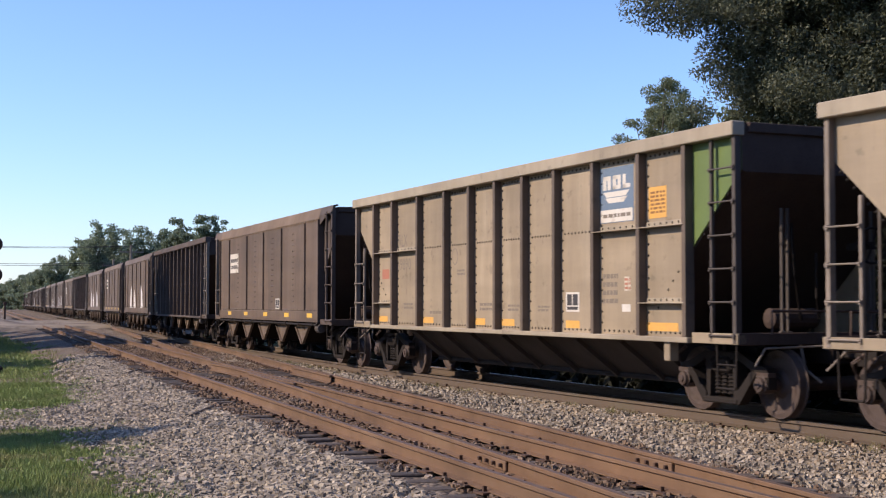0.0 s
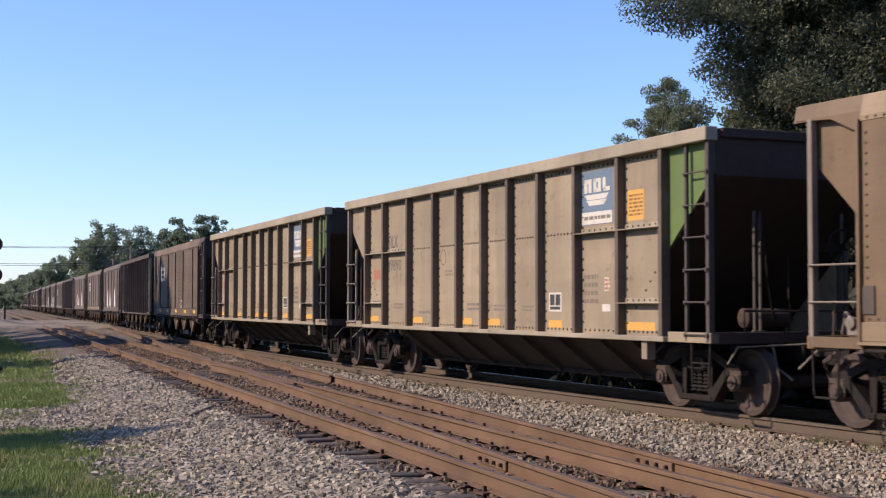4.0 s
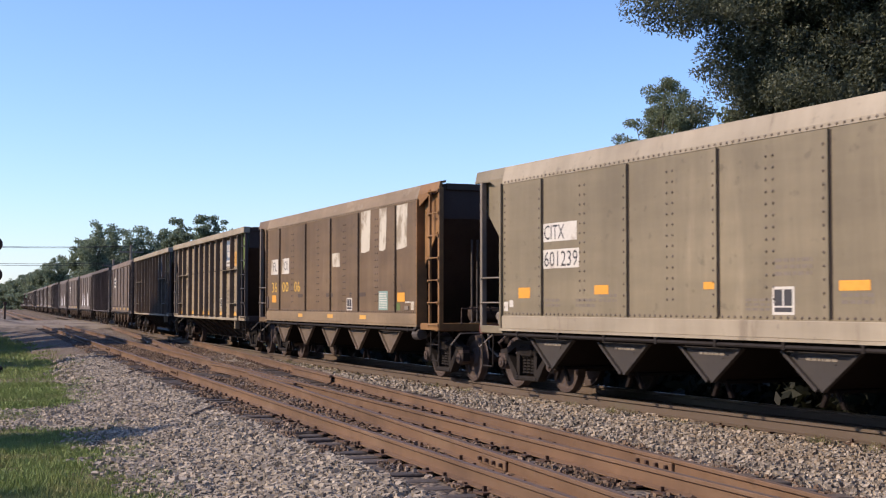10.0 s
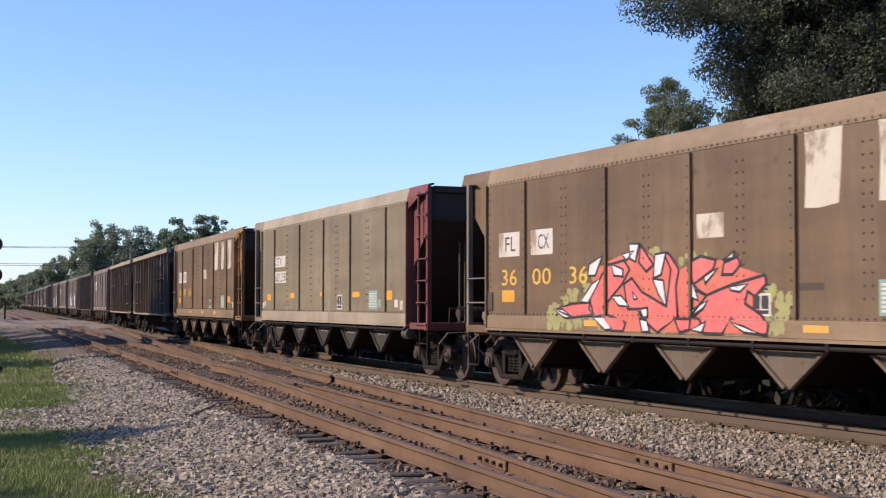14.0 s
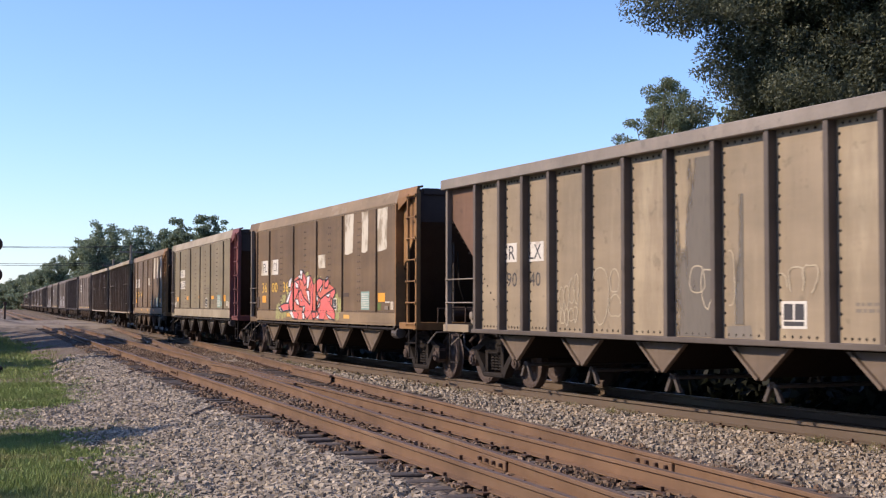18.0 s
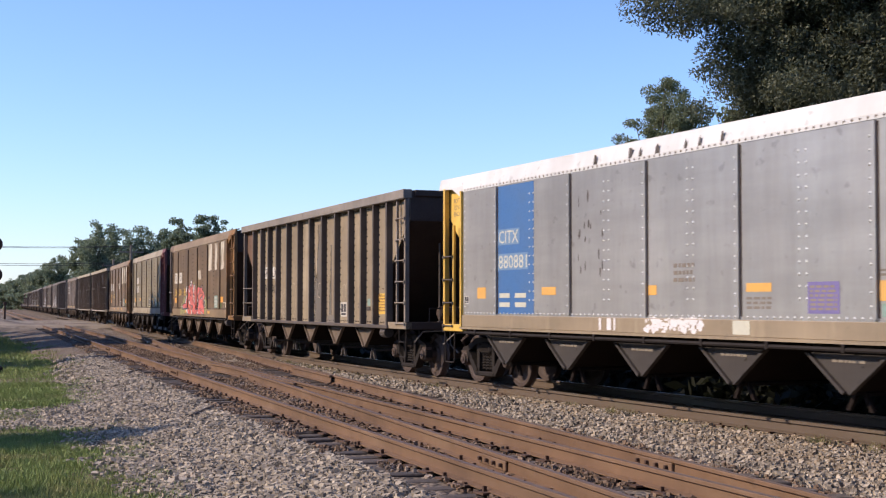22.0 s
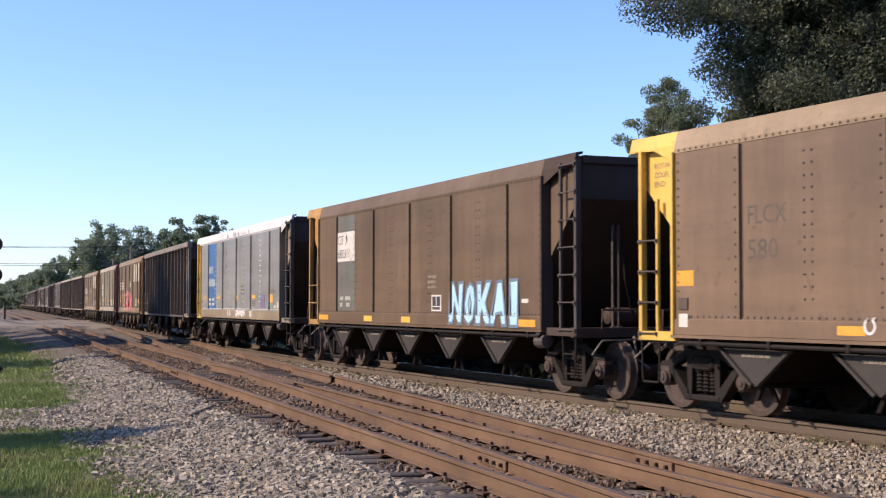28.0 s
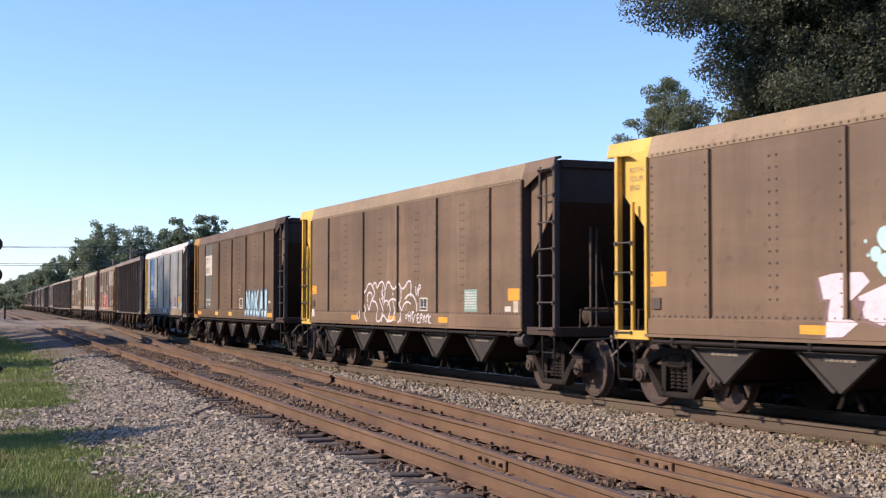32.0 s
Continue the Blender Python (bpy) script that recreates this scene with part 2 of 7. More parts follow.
M["yellow"] = mat("yellow_end_paint", (0.640, 0.410, 0.082), (0.541, 0.344, 0.074), 0.55, 0, 1.8, 22, 0.1, 0.5, STREAK, (0.246, 0.172, 0.098), 1.2, (0.62, 0.74), grime=0.10, dents=0.000)
M["orange_rust"] = mat("rusty_orange_paint", (0.255, 0.135, 0.046), (0.180, 0.088, 0.034), 0.65, 0, 2.2, 22, 0.15, grime=0.20, dents=0.000)
M["maroon"] = mat("faded_maroon_paint", (0.176, 0.056, 0.048), (0.128, 0.040, 0.036), 0.6, 0, 2.0, 22, 0.12, grime=0.12, dents=0.000)
M["green"] = mat("lime_green_paint", (0.115, 0.165, 0.046), (0.086, 0.125, 0.038), 0.55, 0, 2.0, 22, 0.12)
# darker than the end steel: the shade under the cars is in this colour
M["under_steel"] = mat("shaded_underframe_steel", (0.013, 0.010, 0.009), (0.020, 0.015, 0.013), 0.9, 0, 2.5, 30, 0.2, spec=0.05)
M["black_steel"] = mat("grimy_black_steel", (0.058, 0.042, 0.036), (0.075, 0.055, 0.046), 0.85, 0, 2.5, 30, 0.2, spec=0.06)
M["plate_dark"] = mat("dusty_black_plate_paint", (0.042, 0.034, 0.029), (0.030, 0.024, 0.020), 0.7, 0, 2.0, 30, 0.2, 0.5, STREAK, grime=0.2)
# albedo lowered to carry the shadow that falls below the car bodies
M["truck_steel"] = mat("shaded_dusty_cast_steel", (0.021, 0.016, 0.013), (0.012, 0.009, 0.008), 0.75, 0, 3.0, 30, 0.25, spec=0.2)
M["wheel_steel"] = mat("rusty_wheel_steel", (0.070, 0.046, 0.036), (0.040, 0.027, 0.022), 0.75, 0.0, 6.0, 40, 0.15)
M["coal"] = mat("coal", (0.018, 0.018, 0.02), (0.03, 0.03, 0.03), 0.5, 0, 6.0, 30, 0.6, bump_dist=0.03)
M["sign_white"] = mat("white_vinyl_patch", (0.570, 0.535, 0.475), (0.500, 0.460, 0.395), 0.6, 0, 3.0, 20, 0.05, 0.4, (1, 1, 1), (0.336, 0.264, 0.200), 2.6, (0.56, 0.70))
M["sign_orange"] = mat("orange_reflector_tape", (0.697, 0.328, 0.041), (0.590, 0.262, 0.041), 0.5, 0, 3.0, 20, 0.05)
M["sign_yellow"] = mat("yellow_stencil_paint", (0.656, 0.410, 0.066), (0.541, 0.328, 0.057), 0.6, 0, 3.0, 20, 0.05)
M["sign_dark"] = mat("black_stencil_paint", (0.03, 0.03, 0.035), (0.05, 0.045, 0.045), 0.65, 0, 3.0, 20, 0.05)
M["sign_teal"] = mat("pale_green_label", (0.210, 0.315, 0.266), (0.182, 0.266, 0.231), 0.6, 0, 3.0, 20, 0.05)
M["rail"] = mat("rusty_rail_steel", (0.152, 0.087, 0.046), (0.100, 0.056, 0.031), 0.8, 0.0, 1.2, 25, 0.3, 0.6, (0.6, 0.6, 2.0), (0.172, 0.108, 0.063), 0.5, (0.5, 0.7), grime=0.15)
# dusty rail, darkened further so that shade beside the train is in it
M["rail_main"] = mat("shaded_dusty_rail_steel", (0.112, 0.079, 0.053), (0.079, 0.056, 0.038), 0.75, 0.1, 1.2, 25, 0.3, 0.6, (0.6, 0.6, 2.0), (0.099, 0.086, 0.050), 0.4, (0.55, 0.7))
# darkened paint: the shade beneath the hopper is part of its colour
M["trough_paint"] = mat("shaded_hopper_paint", (0.054, 0.040, 0.032), (0.036, 0.027, 0.022), 0.75, 0, 1.6, 22, 0.15, 0.5, STREAK, spec=0.25)
M["rail_head"] = mat("worn_rail_head", (0.140, 0.094, 0.066), (0.100, 0.066, 0.047), 0.6, 0.1, 1.5, 25, 0.15)
M["rail_bright"] = mat("polished_rail_head", (0.42, 0.36, 0.32), (0.33, 0.27, 0.23), 0.35, 0.7, 1.5, 25, 0.05)
M["tie"] = mat("creosoted_tie_wood", (0.060, 0.046, 0.038), (0.088, 0.068, 0.052), 0.85, 0, 2.5, 18, 0.6, 0.6, (1, 1, 1), (0.136, 0.112, 0.088), 3.0, (0.5, 0.7), 0.25, bump_dist=0.02)
M["spike"] = mat("rusty_spike_steel", (0.085, 0.045, 0.026), (0.055, 0.030, 0.019), 0.8, 0.0, 8.0, 30, 0.2)
M["gate_grey"] = mat("grey_gate_steel", (0.070, 0.056, 0.047), (0.050, 0.040, 0.034), 0.7, 0, 3.0, 30, 0.2)
M["plate_tan"] = mat("dusty_plate_paint", (0.135, 0.098, 0.068), (0.098, 0.070, 0.050), 0.65, 0, 1.6, 22, 0.15, 0.5, STREAK, grime=0.20, dents=0.000)
M["post_dark"] = mat("grimy_brown_post_paint", (0.120, 0.090, 0.066), (0.088, 0.065, 0.048), 0.6, 0, 1.6, 22, 0.15, 0.5, STREAK, (0.19, 0.15, 0.11), 1.2, (0.58, 0.72), grime=0.15)
# darker than the panels: the posts' unlit sides are painted into the colour
M["post_grey"] = mat("grey_brown_post_paint", (0.105, 0.084, 0.068), (0.075, 0.058, 0.046), 0.6, 0, 1.6, 22, 0.15, 0.5, STREAK, grime=0.15)
# ---- ground, ballast and tracks ----
def smooth_noise(x, y, f, seed):
    """Cheap smooth value noise on arrays, between 0 and 1."""
    x, y = x * f, y * f
    xi, yi = np.floor(x), np.floor(y)
    u, v = x - xi, y - yi
    u, v = u * u * (3 - 2 * u), v * v * (3 - 2 * v)

    def h(a, b):
        q = np.sin(a * 127.1 + b * 311.7 + seed * 74.7) * 43758.5453
        return q - np.floor(q)
    return (h(xi, yi) * (1 - u) + h(xi + 1, yi) * u) * (1 - v) + (h(xi, yi + 1) * (1 - u) + h(xi + 1, yi + 1) * u) * v


_ms = np.arange(-90.0, 500.0, 1.0)
_mp = np.array([main_at(s)[:2] for s in _ms])


def main_lat(x, y):
    """Signed distance to the main track, positive on its far side."""
    yc = np.interp(-x, -_mp[:, 0], _mp[:, 1])
    t = np.interp(-x, -_mp[:, 0], [main_at(s)[2] for s in _ms])
    return (y - yc) * np.cos(t)


_ca, _sa = math.cos(math.atan(SLOPE_A)), math.sin(math.atan(SLOPE_A))


def near_lat(x, y):
    return (x * _sa + (y - 5.24) * _ca)


GROUND_Z = -0.45
EDGE_AT = (8, 14, 15.6, 17.7, 19.9, 21.0, 21.8, 23.9, 25.2, 26.2, 28.9, 38, 44, 48, 59, 79, 100, 200)
EDGE_LAT = (-3.6, -3.5, -3.4, -3.25, -3.4, -3.4, -4.6, -4.7, -3.9, -3.25, -3.0, -2.7, -2.25, -2.7, -2.85, -3.6, -6.0, -8.0)


def edge_at(x, y):
    """How far out the stones reach, ragged."""
    return np.interp(-x, EDGE_AT, EDGE_LAT) - 0.6 * (smooth_noise(x, y, 0.9, 12) - 0.5) - 0.5 * (smooth_noise(x, y, 2.7, 13) - 0.5) - 0.3 * (smooth_noise(x, y, 7.0, 14) - 0.5)


def ground_z(x, y):
    """The height of the earth under everything."""
    a = near_lat(x, y)
    r = np.hypot(x, y)
    z = GROUND_Z + 0.10 * (smooth_noise(x, y, 0.25, 3) - 0.5) + 0.04 * (smooth_noise(x, y, 1.3, 4) - 0.5)
    z = z - 0.25 * np.clip((a + 2.6) / 0.8, 0, 1) * np.clip((9.5 - main_lat(x, y)) / 1.5, 0, 1)
    return z + 0.5 * (smooth_noise(x, y, 0.012, 5) - 0.5) * np.clip((r - 120) / 200, 0, 1)


def ballast_z(x, y):
    """The top of the stone bed: flat at the tracks, a shallow ditch between them, shoulders outside."""
    a, m = near_lat(x, y), main_lat(x, y)
    top = -0.20 - 0.03 * np.clip((1.55 - np.abs(a)) / 0.25, 0, 1) - 0.04 * np.clip((a - 0.8) / 0.3, 0, 1) * np.clip((2.6 - a) / 0.4, 0, 1)
    near_side = np.where(a < 0, np.clip((-a - 1.45) / 2.3, 0, 1) * 0.27, 0)
    far_side = np.clip((m - 1.7) / 1.6, 0, 1) * 0.55
    gap = np.clip((a - 1.6) / 0.8, 0, 1) * np.clip((-m - 1.5) / 0.8, 0, 1)
    z = top - near_side - far_side - 0.10 * gap
    z = z + 0.05 * (smooth_noise(x, y, 0.7, 8) - 0.5) + 0.03 * (smooth_noise(x, y, 2.6, 9) - 0.5)
    edge = edge_at(x, y)
    return np.where(a < edge, z - 0.35 * np.clip((edge - a) / 0.8, 0, 1), z)


def mesh_grid(name, X, Y, Z, material):
    n, m = X.shape
    i = np.arange(n * m).reshape(n, m)
    q = np.stack([i[:-1, :-1], i[1:, :-1], i[1:, 1:], i[:-1, 1:]], -1).reshape(-1, 4)
    return soup(name, np.stack([X, Y, Z], -1).reshape(-1, 3), q, material, True)


def land_material(name, cols, scales, bump, dist, rough=0.95, cells=0.0):
    """Earth and stone: colours mixed by noise, with optional stone cells."""
    m = bpy.data.materials.new(name)
    m.use_nodes = True
    N, L = m.node_tree.nodes, m.node_tree.links
    b = N["Principled BSDF"]
    b.inputs["Roughness"].default_value = rough
    b.inputs["Specular IOR Level"].default_value = 0.2
    tc = N.new("ShaderNodeTexCoord")
    last = None
    for c, s in zip(cols[1:], scales):
        t, x, r = N.new("ShaderNodeTexNoise"), N.new("ShaderNodeMix"), N.new("ShaderNodeMapRange")
        t.inputs["Scale"].default_value, t.inputs["Detail"].default_value, t.inputs["Roughness"].default_value = s, 8.0, 0.65
        L.new(tc.outputs["Object"], t.inputs["Vector"])
        r.inputs["From Min"].default_value, r.inputs["From Max"].default_value = 0.42, 0.62
        L.new(t.outputs["Fac"], r.inputs["Value"])
        x.data_type = "RGBA"
        L.new(r.outputs["Result"], x.inputs["Factor"])
        A, B = [k for k in x.inputs if k.type == "RGBA"]
        if last is None:
            A.default_value = (*cols[0], 1)
        else:
            L.new(last, A)
        B.default_value = (*c, 1)
        last = [k for k in x.outputs if k.type == "RGBA"][0]
    hgt = N.new("ShaderNodeTexNoise")
    hgt.inputs["Scale"].default_value, hgt.inputs["Detail"].default_value = 30, 6
    L.new(tc.outputs["Object"], hgt.inputs["Vector"])
    src = hgt.outputs["Fac"]
    if cells:
        vo = N.new("ShaderNodeTexVoronoi")
        vo.inputs["Scale"].default_value = cells
        L.new(tc.outputs["Object"], vo.inputs["Vector"])
        hs, r = N.new("ShaderNodeHueSaturation"), N.new("ShaderNodeMapRange")
        sep = N.new("ShaderNodeSeparateColor")
        L.new(vo.outputs["Color"], sep.inputs["Color"])
        r.inputs["To Min"].default_value, r.inputs["To Max"].default_value = 0.55, 1.35
        L.new(sep.outputs["Red"], r.inputs["Value"])
        L.new(r.outputs["Result"], hs.inputs["Value"])
        L.new(last, hs.inputs["Color"])
        last, src = hs.outputs["Color"], vo.outputs["Distance"]
    L.new(last, b.inputs["Base Color"])
    bp = N.new("ShaderNodeBump")
    bp.inputs["Strength"].default_value, bp.inputs["Distance"].default_value = bump, dist
    bp.invert = bool(cells)
    L.new(src, bp.inputs["Height"])
    L.new(bp.outputs["Normal"], b.inputs["Normal"])
    return m


M["earth"] = land_material("grassy_earth", [(0.128, 0.145, 0.038), (0.102, 0.128, 0.034), (0.178, 0.140, 0.089)], [0.5, 0.23], 0.5, 0.05)
M["ballast"] = land_material("grey_ballast", [(0.170, 0.140, 0.111), (0.128, 0.102, 0.079), (0.145, 0.106, 0.075)], [0.5, 2.0], 0.9, 0.04, 0.95, 17.0)
M["stone"] = mat("granite_stone", (0.335, 0.282, 0.215), (0.205, 0.167, 0.124), 0.9, 0, 2.0, 60, 0.3, 0.6, (1, 1, 1), (0.210, 0.160, 0.118), 1.1, (0.55, 0.75), 0.5, island=True)
M["stone_tan"] = mat("dusty_tan_stone", (0.285, 0.220, 0.146), (0.200, 0.151, 0.102), 0.9, 0, 1.0, 60, 0.3, 0.6, (1, 1, 1), (0.378, 0.318, 0.258), 0.5, (0.5, 0.7), 0.45, island=True)
M["stone_rust"] = mat("rust_stained_stone", (0.205, 0.140, 0.092), (0.118, 0.076, 0.049), 0.9, 0, 1.0, 60, 0.3, 0.6, (1, 1, 1), (0.271, 0.217, 0.172), 0.7, (0.52, 0.7), 0.45, island=True)
M["grass"] = mat("green_grass", (0.205, 0.268, 0.070), (0.145, 0.180, 0.052), 0.7, 0, 0.6, 5.0, 0, 0.6, (1, 1, 1), (0.300, 0.270, 0.115), 0.6, (0.54, 0.70), 0.30, island=True)

_u = np.linspace(-1, 1, 320)
_gxx = np.sign(_u) * (np.abs(_u) * 60 + np.abs(_u) ** 7 * 3940) - 25
_gyy = np.sign(_u) * (np.abs(_u) * 50 + np.abs(_u) ** 7 * 3950) + 10
GX, GY = np.meshgrid(_gxx, _gyy, indexing="ij")
ground = tagged(new("ground", mesh_grid("ground", GX, GY, ground_z(GX, GY), M["earth"])), "flat grassy earth with bare sandy patches", "ground", kind="structure")

# the stone bed, finer where the viewer stands
_bs = np.concatenate([np.arange(-70, 0, 1.5), np.arange(0, 60, 0.22), np.arange(60, 130, 0.8), np.arange(130, 480, 4.0)])
_bl = np.arange(-5.6, 14.0, 0.22)
BS, BL = np.meshgrid(_bs, _bl, indexing="ij")
BX, BY = -BS * _ca + BL * _sa, 5.24 + BS * _sa + BL * _ca
_far = np.interp(-BX, -_mp[:, 0], _mp[:, 1])
BY = np.where(BS > 60, 5.24 + BS * _sa + np.minimum(BL, 14.0) * _ca + (np.clip((_far - (5.24 + BS * _sa)) - 4.3, -40, 60)) * np.clip((BL + 2) / 8, 0, 1) * np.clip((BS - 60) / 60, 0, 1), BY)
ballast = tagged(new("ballast", mesh_grid("ballast", BX, BY, ballast_z(BX, BY), M["ballast"])), "grey-brown crushed stone bed under the railway tracks", "ballast", kind="structure")


def stones(name, count, box, size, seed, keep=None, kind="stone", lift=0.0):
    """Loose broken stones lying on the bed; box: s and lat ranges from the near track."""
    rng = np.random.default_rng(seed)
    s = box[0] + (box[1] - box[0]) * rng.random(count) ** 1.25
    l = rng.uniform(box[2], box[3], count)
    x, y = -s * _ca + l * _sa, 5.24 + s * _sa + l * _ca
    z, low = ballast_z(x, y), ground_z(x, y)
    stray = near_lat(x, y) > edge_at(x, y) - 0.6 * rng.random(count) ** 2.5
    ok = (z > low - 0.03) | stray
    z = np.maximum(z, low) + lift * rng.random(count)
    if keep is not None:
        ok &= keep(s, l, x, y)
    x, y, z, s = x[ok], y[ok], z[ok], s[ok]
    n = len(x)
    cube = np.array([(-1, -1, -1), (1, -1, -1), (1, 1, -1), (-1, 1, -1), (-1, -1, 1), (1, -1, 1), (1, 1, 1), (-1, 1, 1)], float)
    v = cube[None] * rng.uniform(0.55, 1.0, (n, 8, 3))
    rad = rng.uniform(size[0], size[1], (n, 1, 1)) * (1 + 0.012 * np.clip(s, 0, 60))[:, None, None]
    v = v * rad * rng.uniform(0.7, 1.2, (n, 1, 3))
    a, c = rng.uniform(0, 6.28, n), rng.uniform(-0.6, 0.6, n)
    ca, sa, cc, sc = np.cos(a)[:, None], np.sin(a)[:, None], np.cos(c)[:, None], np.sin(c)[:, None]
    X, Z = v[:, :, 0] * cc + v[:, :, 2] * sc, -v[:, :, 0] * sc + v[:, :, 2] * cc
    X, Y = X * ca - v[:, :, 1] * sa, X * sa + v[:, :, 1] * ca
    V = np.stack([X + x[:, None], Y + y[:, None], Z + z[:, None] + rad[:, :, 0] * 0.25], -1).reshape(-1, 3)
    f = np.array([(4, 5, 6, 7), (0, 1, 5, 4), (1, 2, 6, 5), (2, 3, 7, 6), (3, 0, 4, 7)])
    F = (np.arange(n)[:, None, None] * 8 + f[None]).reshape(-1, 4)
    return tagged(new(name, soup(name, V, F, M[kind])), "loose broken grey and tan stones on the railway bed", "gravel", kind="stuff")


stones("gravel", 84000, (5, 46, -5.4, -1.32), (0.012, 0.034), 1)
stones("gravel", 27000, (5, 46, 1.2, 4.4), (0.013, 0.030), 2)
stones("gravel", 27000, (5, 46, 3.6, 7.0), (0.014, 0.03), 4, lambda s, l, x, y: main_lat(x, y) < -0.85, "stone_tan")
stones("gravel", 52000, (5, 58, -1.45, 2.6), (0.010, 0.024), 3, lambda s, l, x, y: (np.abs(l + 0.755) > 0.09) & (np.abs(l - 0.755) > 0.09) & (smooth_noise(x, y, 1.1, 17) > 0.22 + 0.40 * np.clip((l + 0.7) * -4, 0, 1)), "stone_rust", 0.05)

# ---- rails ----
RAIL_H, HEAD = 0.175, 0.037
RAIL_RING = [(-0.076, -0.175), (0.076, -0.175), (0.076, -0.163), (0.012, -0.145), (0.009, -0.05), (0.037, -0.036), (0.037, -0.006), (0.030, 0.0), (-0.030, 0.0), (-0.037, -0.006), (-0.037, -0.036), (-0.009, -0.05), (-0.012, -0.145), (-0.076, -0.163)]


def rail_line(track, at, lat, stations, head, flare=0.0, label=""):
    """One rail along a track; flare bends its far end aside."""
    sh, top, n = Shape(), Shape(), len(RAIL_RING)
    for i, s in enumerate(stations):
        extra = flare * max(0.0, 1 - (len(stations) - 1 - i) / 6.0) ** 2 if flare else 0.0
        x, y, t = at(s, lat + extra)
        for a, b in RAIL_RING:
            sh.v.append((x + a * math.sin(t), y + a * math.cos(t), b))
        for a in (-0.027, 0.027):
            top.v.append((x + a * math.sin(t), y + a * math.cos(t), 0.0015))
    for i in range(len(stations) - 1):
        sh.f += [(i * n + k, i * n + (k + 1) % n, (i + 1) * n + (k + 1) % n, (i + 1) * n + k) for k in range(n)]
        top.f.append((2 * i, 2 * i + 1, 2 * i + 3, 2 * i + 2))
    e = (len(stations) - 1) * n
    sh.f += [tuple(range(n)), tuple(range(e, e + n))]
    ob = part("rail", sh, M["rail_main"] if at is main_at else M["rail"], track, label)
    part("running_surface", top, head, ob)
    return ob


def track_root(name, label):
    return tagged(new(name), label, "railway track", kind="structure")


def span(a, b, near=1.5, far=6.0):
    out, s = [a], a
    while s < b:
        s += near if s < 90 else far
        out.append(min(s, b))
    return out


track_main = track_root("track_main", "main railway track with polished rails on buried ties")
track_near = track_root("track_near", "rusty siding track on dark wooden ties")
track_cross = track_root("track_crossover", "rusty crossover track that joins siding and main track")
for lat in (-0.755, 0.755):
    rail_line(track_main, main_at, lat, span(-80, 450), M["rail_bright"])
    rail_line(track_near, near_at, lat, span(-60, 420), M["rail_head"])
rail_line(track_cross, cross_at, 0.755, span(4, 92), M["rail_head"])
rail_line(track_cross, cross_at, -0.755, span(4, 28.5), M["rail_head"], -0.10)
rail_line(track_cross, cross_at, -0.755, span(36, 92), M["rail_head"])
rail_line(track_near, near_at, 0.60, span(24.5, 33.5, 0.5), M["rail_head"], -0.12, "short guard rail with flared end")
rail_line(track_cross, cross_at, 0.665, span(27.0, 31.0, 0.5), M["rail_head"], -0.10, "short guard rail with flared end")

TIE = Shape().box(-0.115, 0.115, -1.3, 1.3, -0.36, -0.185, 0.012).mesh("tie")
TIE_LONG = Shape().box(-0.115, 0.115, -1.3, 2.25, -0.36, -0.187, 0.012).mesh("tie")
TIE_LONGER = Shape().box(-0.115, 0.115, -1.3, 2.9, -0.36, -0.187, 0.012).mesh("tie")


def lay_ties(track, at, a, b, pick, step=0.53):
    rng = random.Random(5)
    s = a
    while s < b:
        x, y, t = at(s, rng.uniform(-0.06, 0.06))
        part("tie", pick(s), M["tie"], track, at=pose(x, y, -rng.uniform(0.0, 0.02), 0, 0, 180 - math.degrees(t) + rng.uniform(-1.5, 1.5)) @ pose(0, 0, 0, 0, 0, 180))
        s += step + rng.uniform(-0.03, 0.03)


lay_ties(track_near, near_at, 1, 62, lambda s: TIE_LONG if s < 22 else (TIE_LONGER if s < 34 else TIE))
lay_ties(track_main, main_at, 6, 60, lambda s: TIE)


def far_ties(track, at, a, b):
    sh, s = Shape(), a
    while s < b:
        x, y, t = at(s)
        d, n = Vector((-math.cos(t), math.sin(t), 0)) * 0.115, Vector((math.sin(t), math.cos(t), 0)) * 1.3
        c = Vector((x, y, 0))
        sh.hexa([c + p + Vector((0, 0, z)) for z in (-0.36, -0.19) for p in (-d - n, d - n, d + n, -d + n)])
        s += 0.6
    tagged(part("far_ties", sh, M["tie"], track), kind="stuff")


far_ties(track_near, near_at, 62, 170)
far_ties(track_main, main_at, 60, 170)


def fastenings(track, at, lats, a, b, seed):
    """Tie plates and spike heads along rails."""
    rng, sh, s = random.Random(seed), Shape(), a
    while s < b:
        for lat in lats:
            for side in (-1, 1):
                x, y, t = at(s + rng.uniform(-0.06, 0.06), lat + side * 0.095)
                w, h = 0.012, 0.035 + rng.uniform(-0.012, 0.03)
                if rng.random() < 0.18:
                    continue
                sh.box(x - w, x + w, y - w * 1.5, y + w * 1.5, -0.185, -0.185 + h)
            x, y, t = at(s, lat)
            sh.box(x - 0.09, x + 0.09, y - 0.17, y + 0.17, -0.188, -0.168)
        s += 0.53
    tagged(part("spikes", sh, M["spike"], track), kind="stuff")


fastenings(track_near, near_at, (-0.755, 0.755), 1, 46, 1)
fastenings(track_cross, cross_at, (-0.755, 0.755), 6, 44, 2)
fastenings(track_main, main_at, (-0.755,), 8, 46, 3)


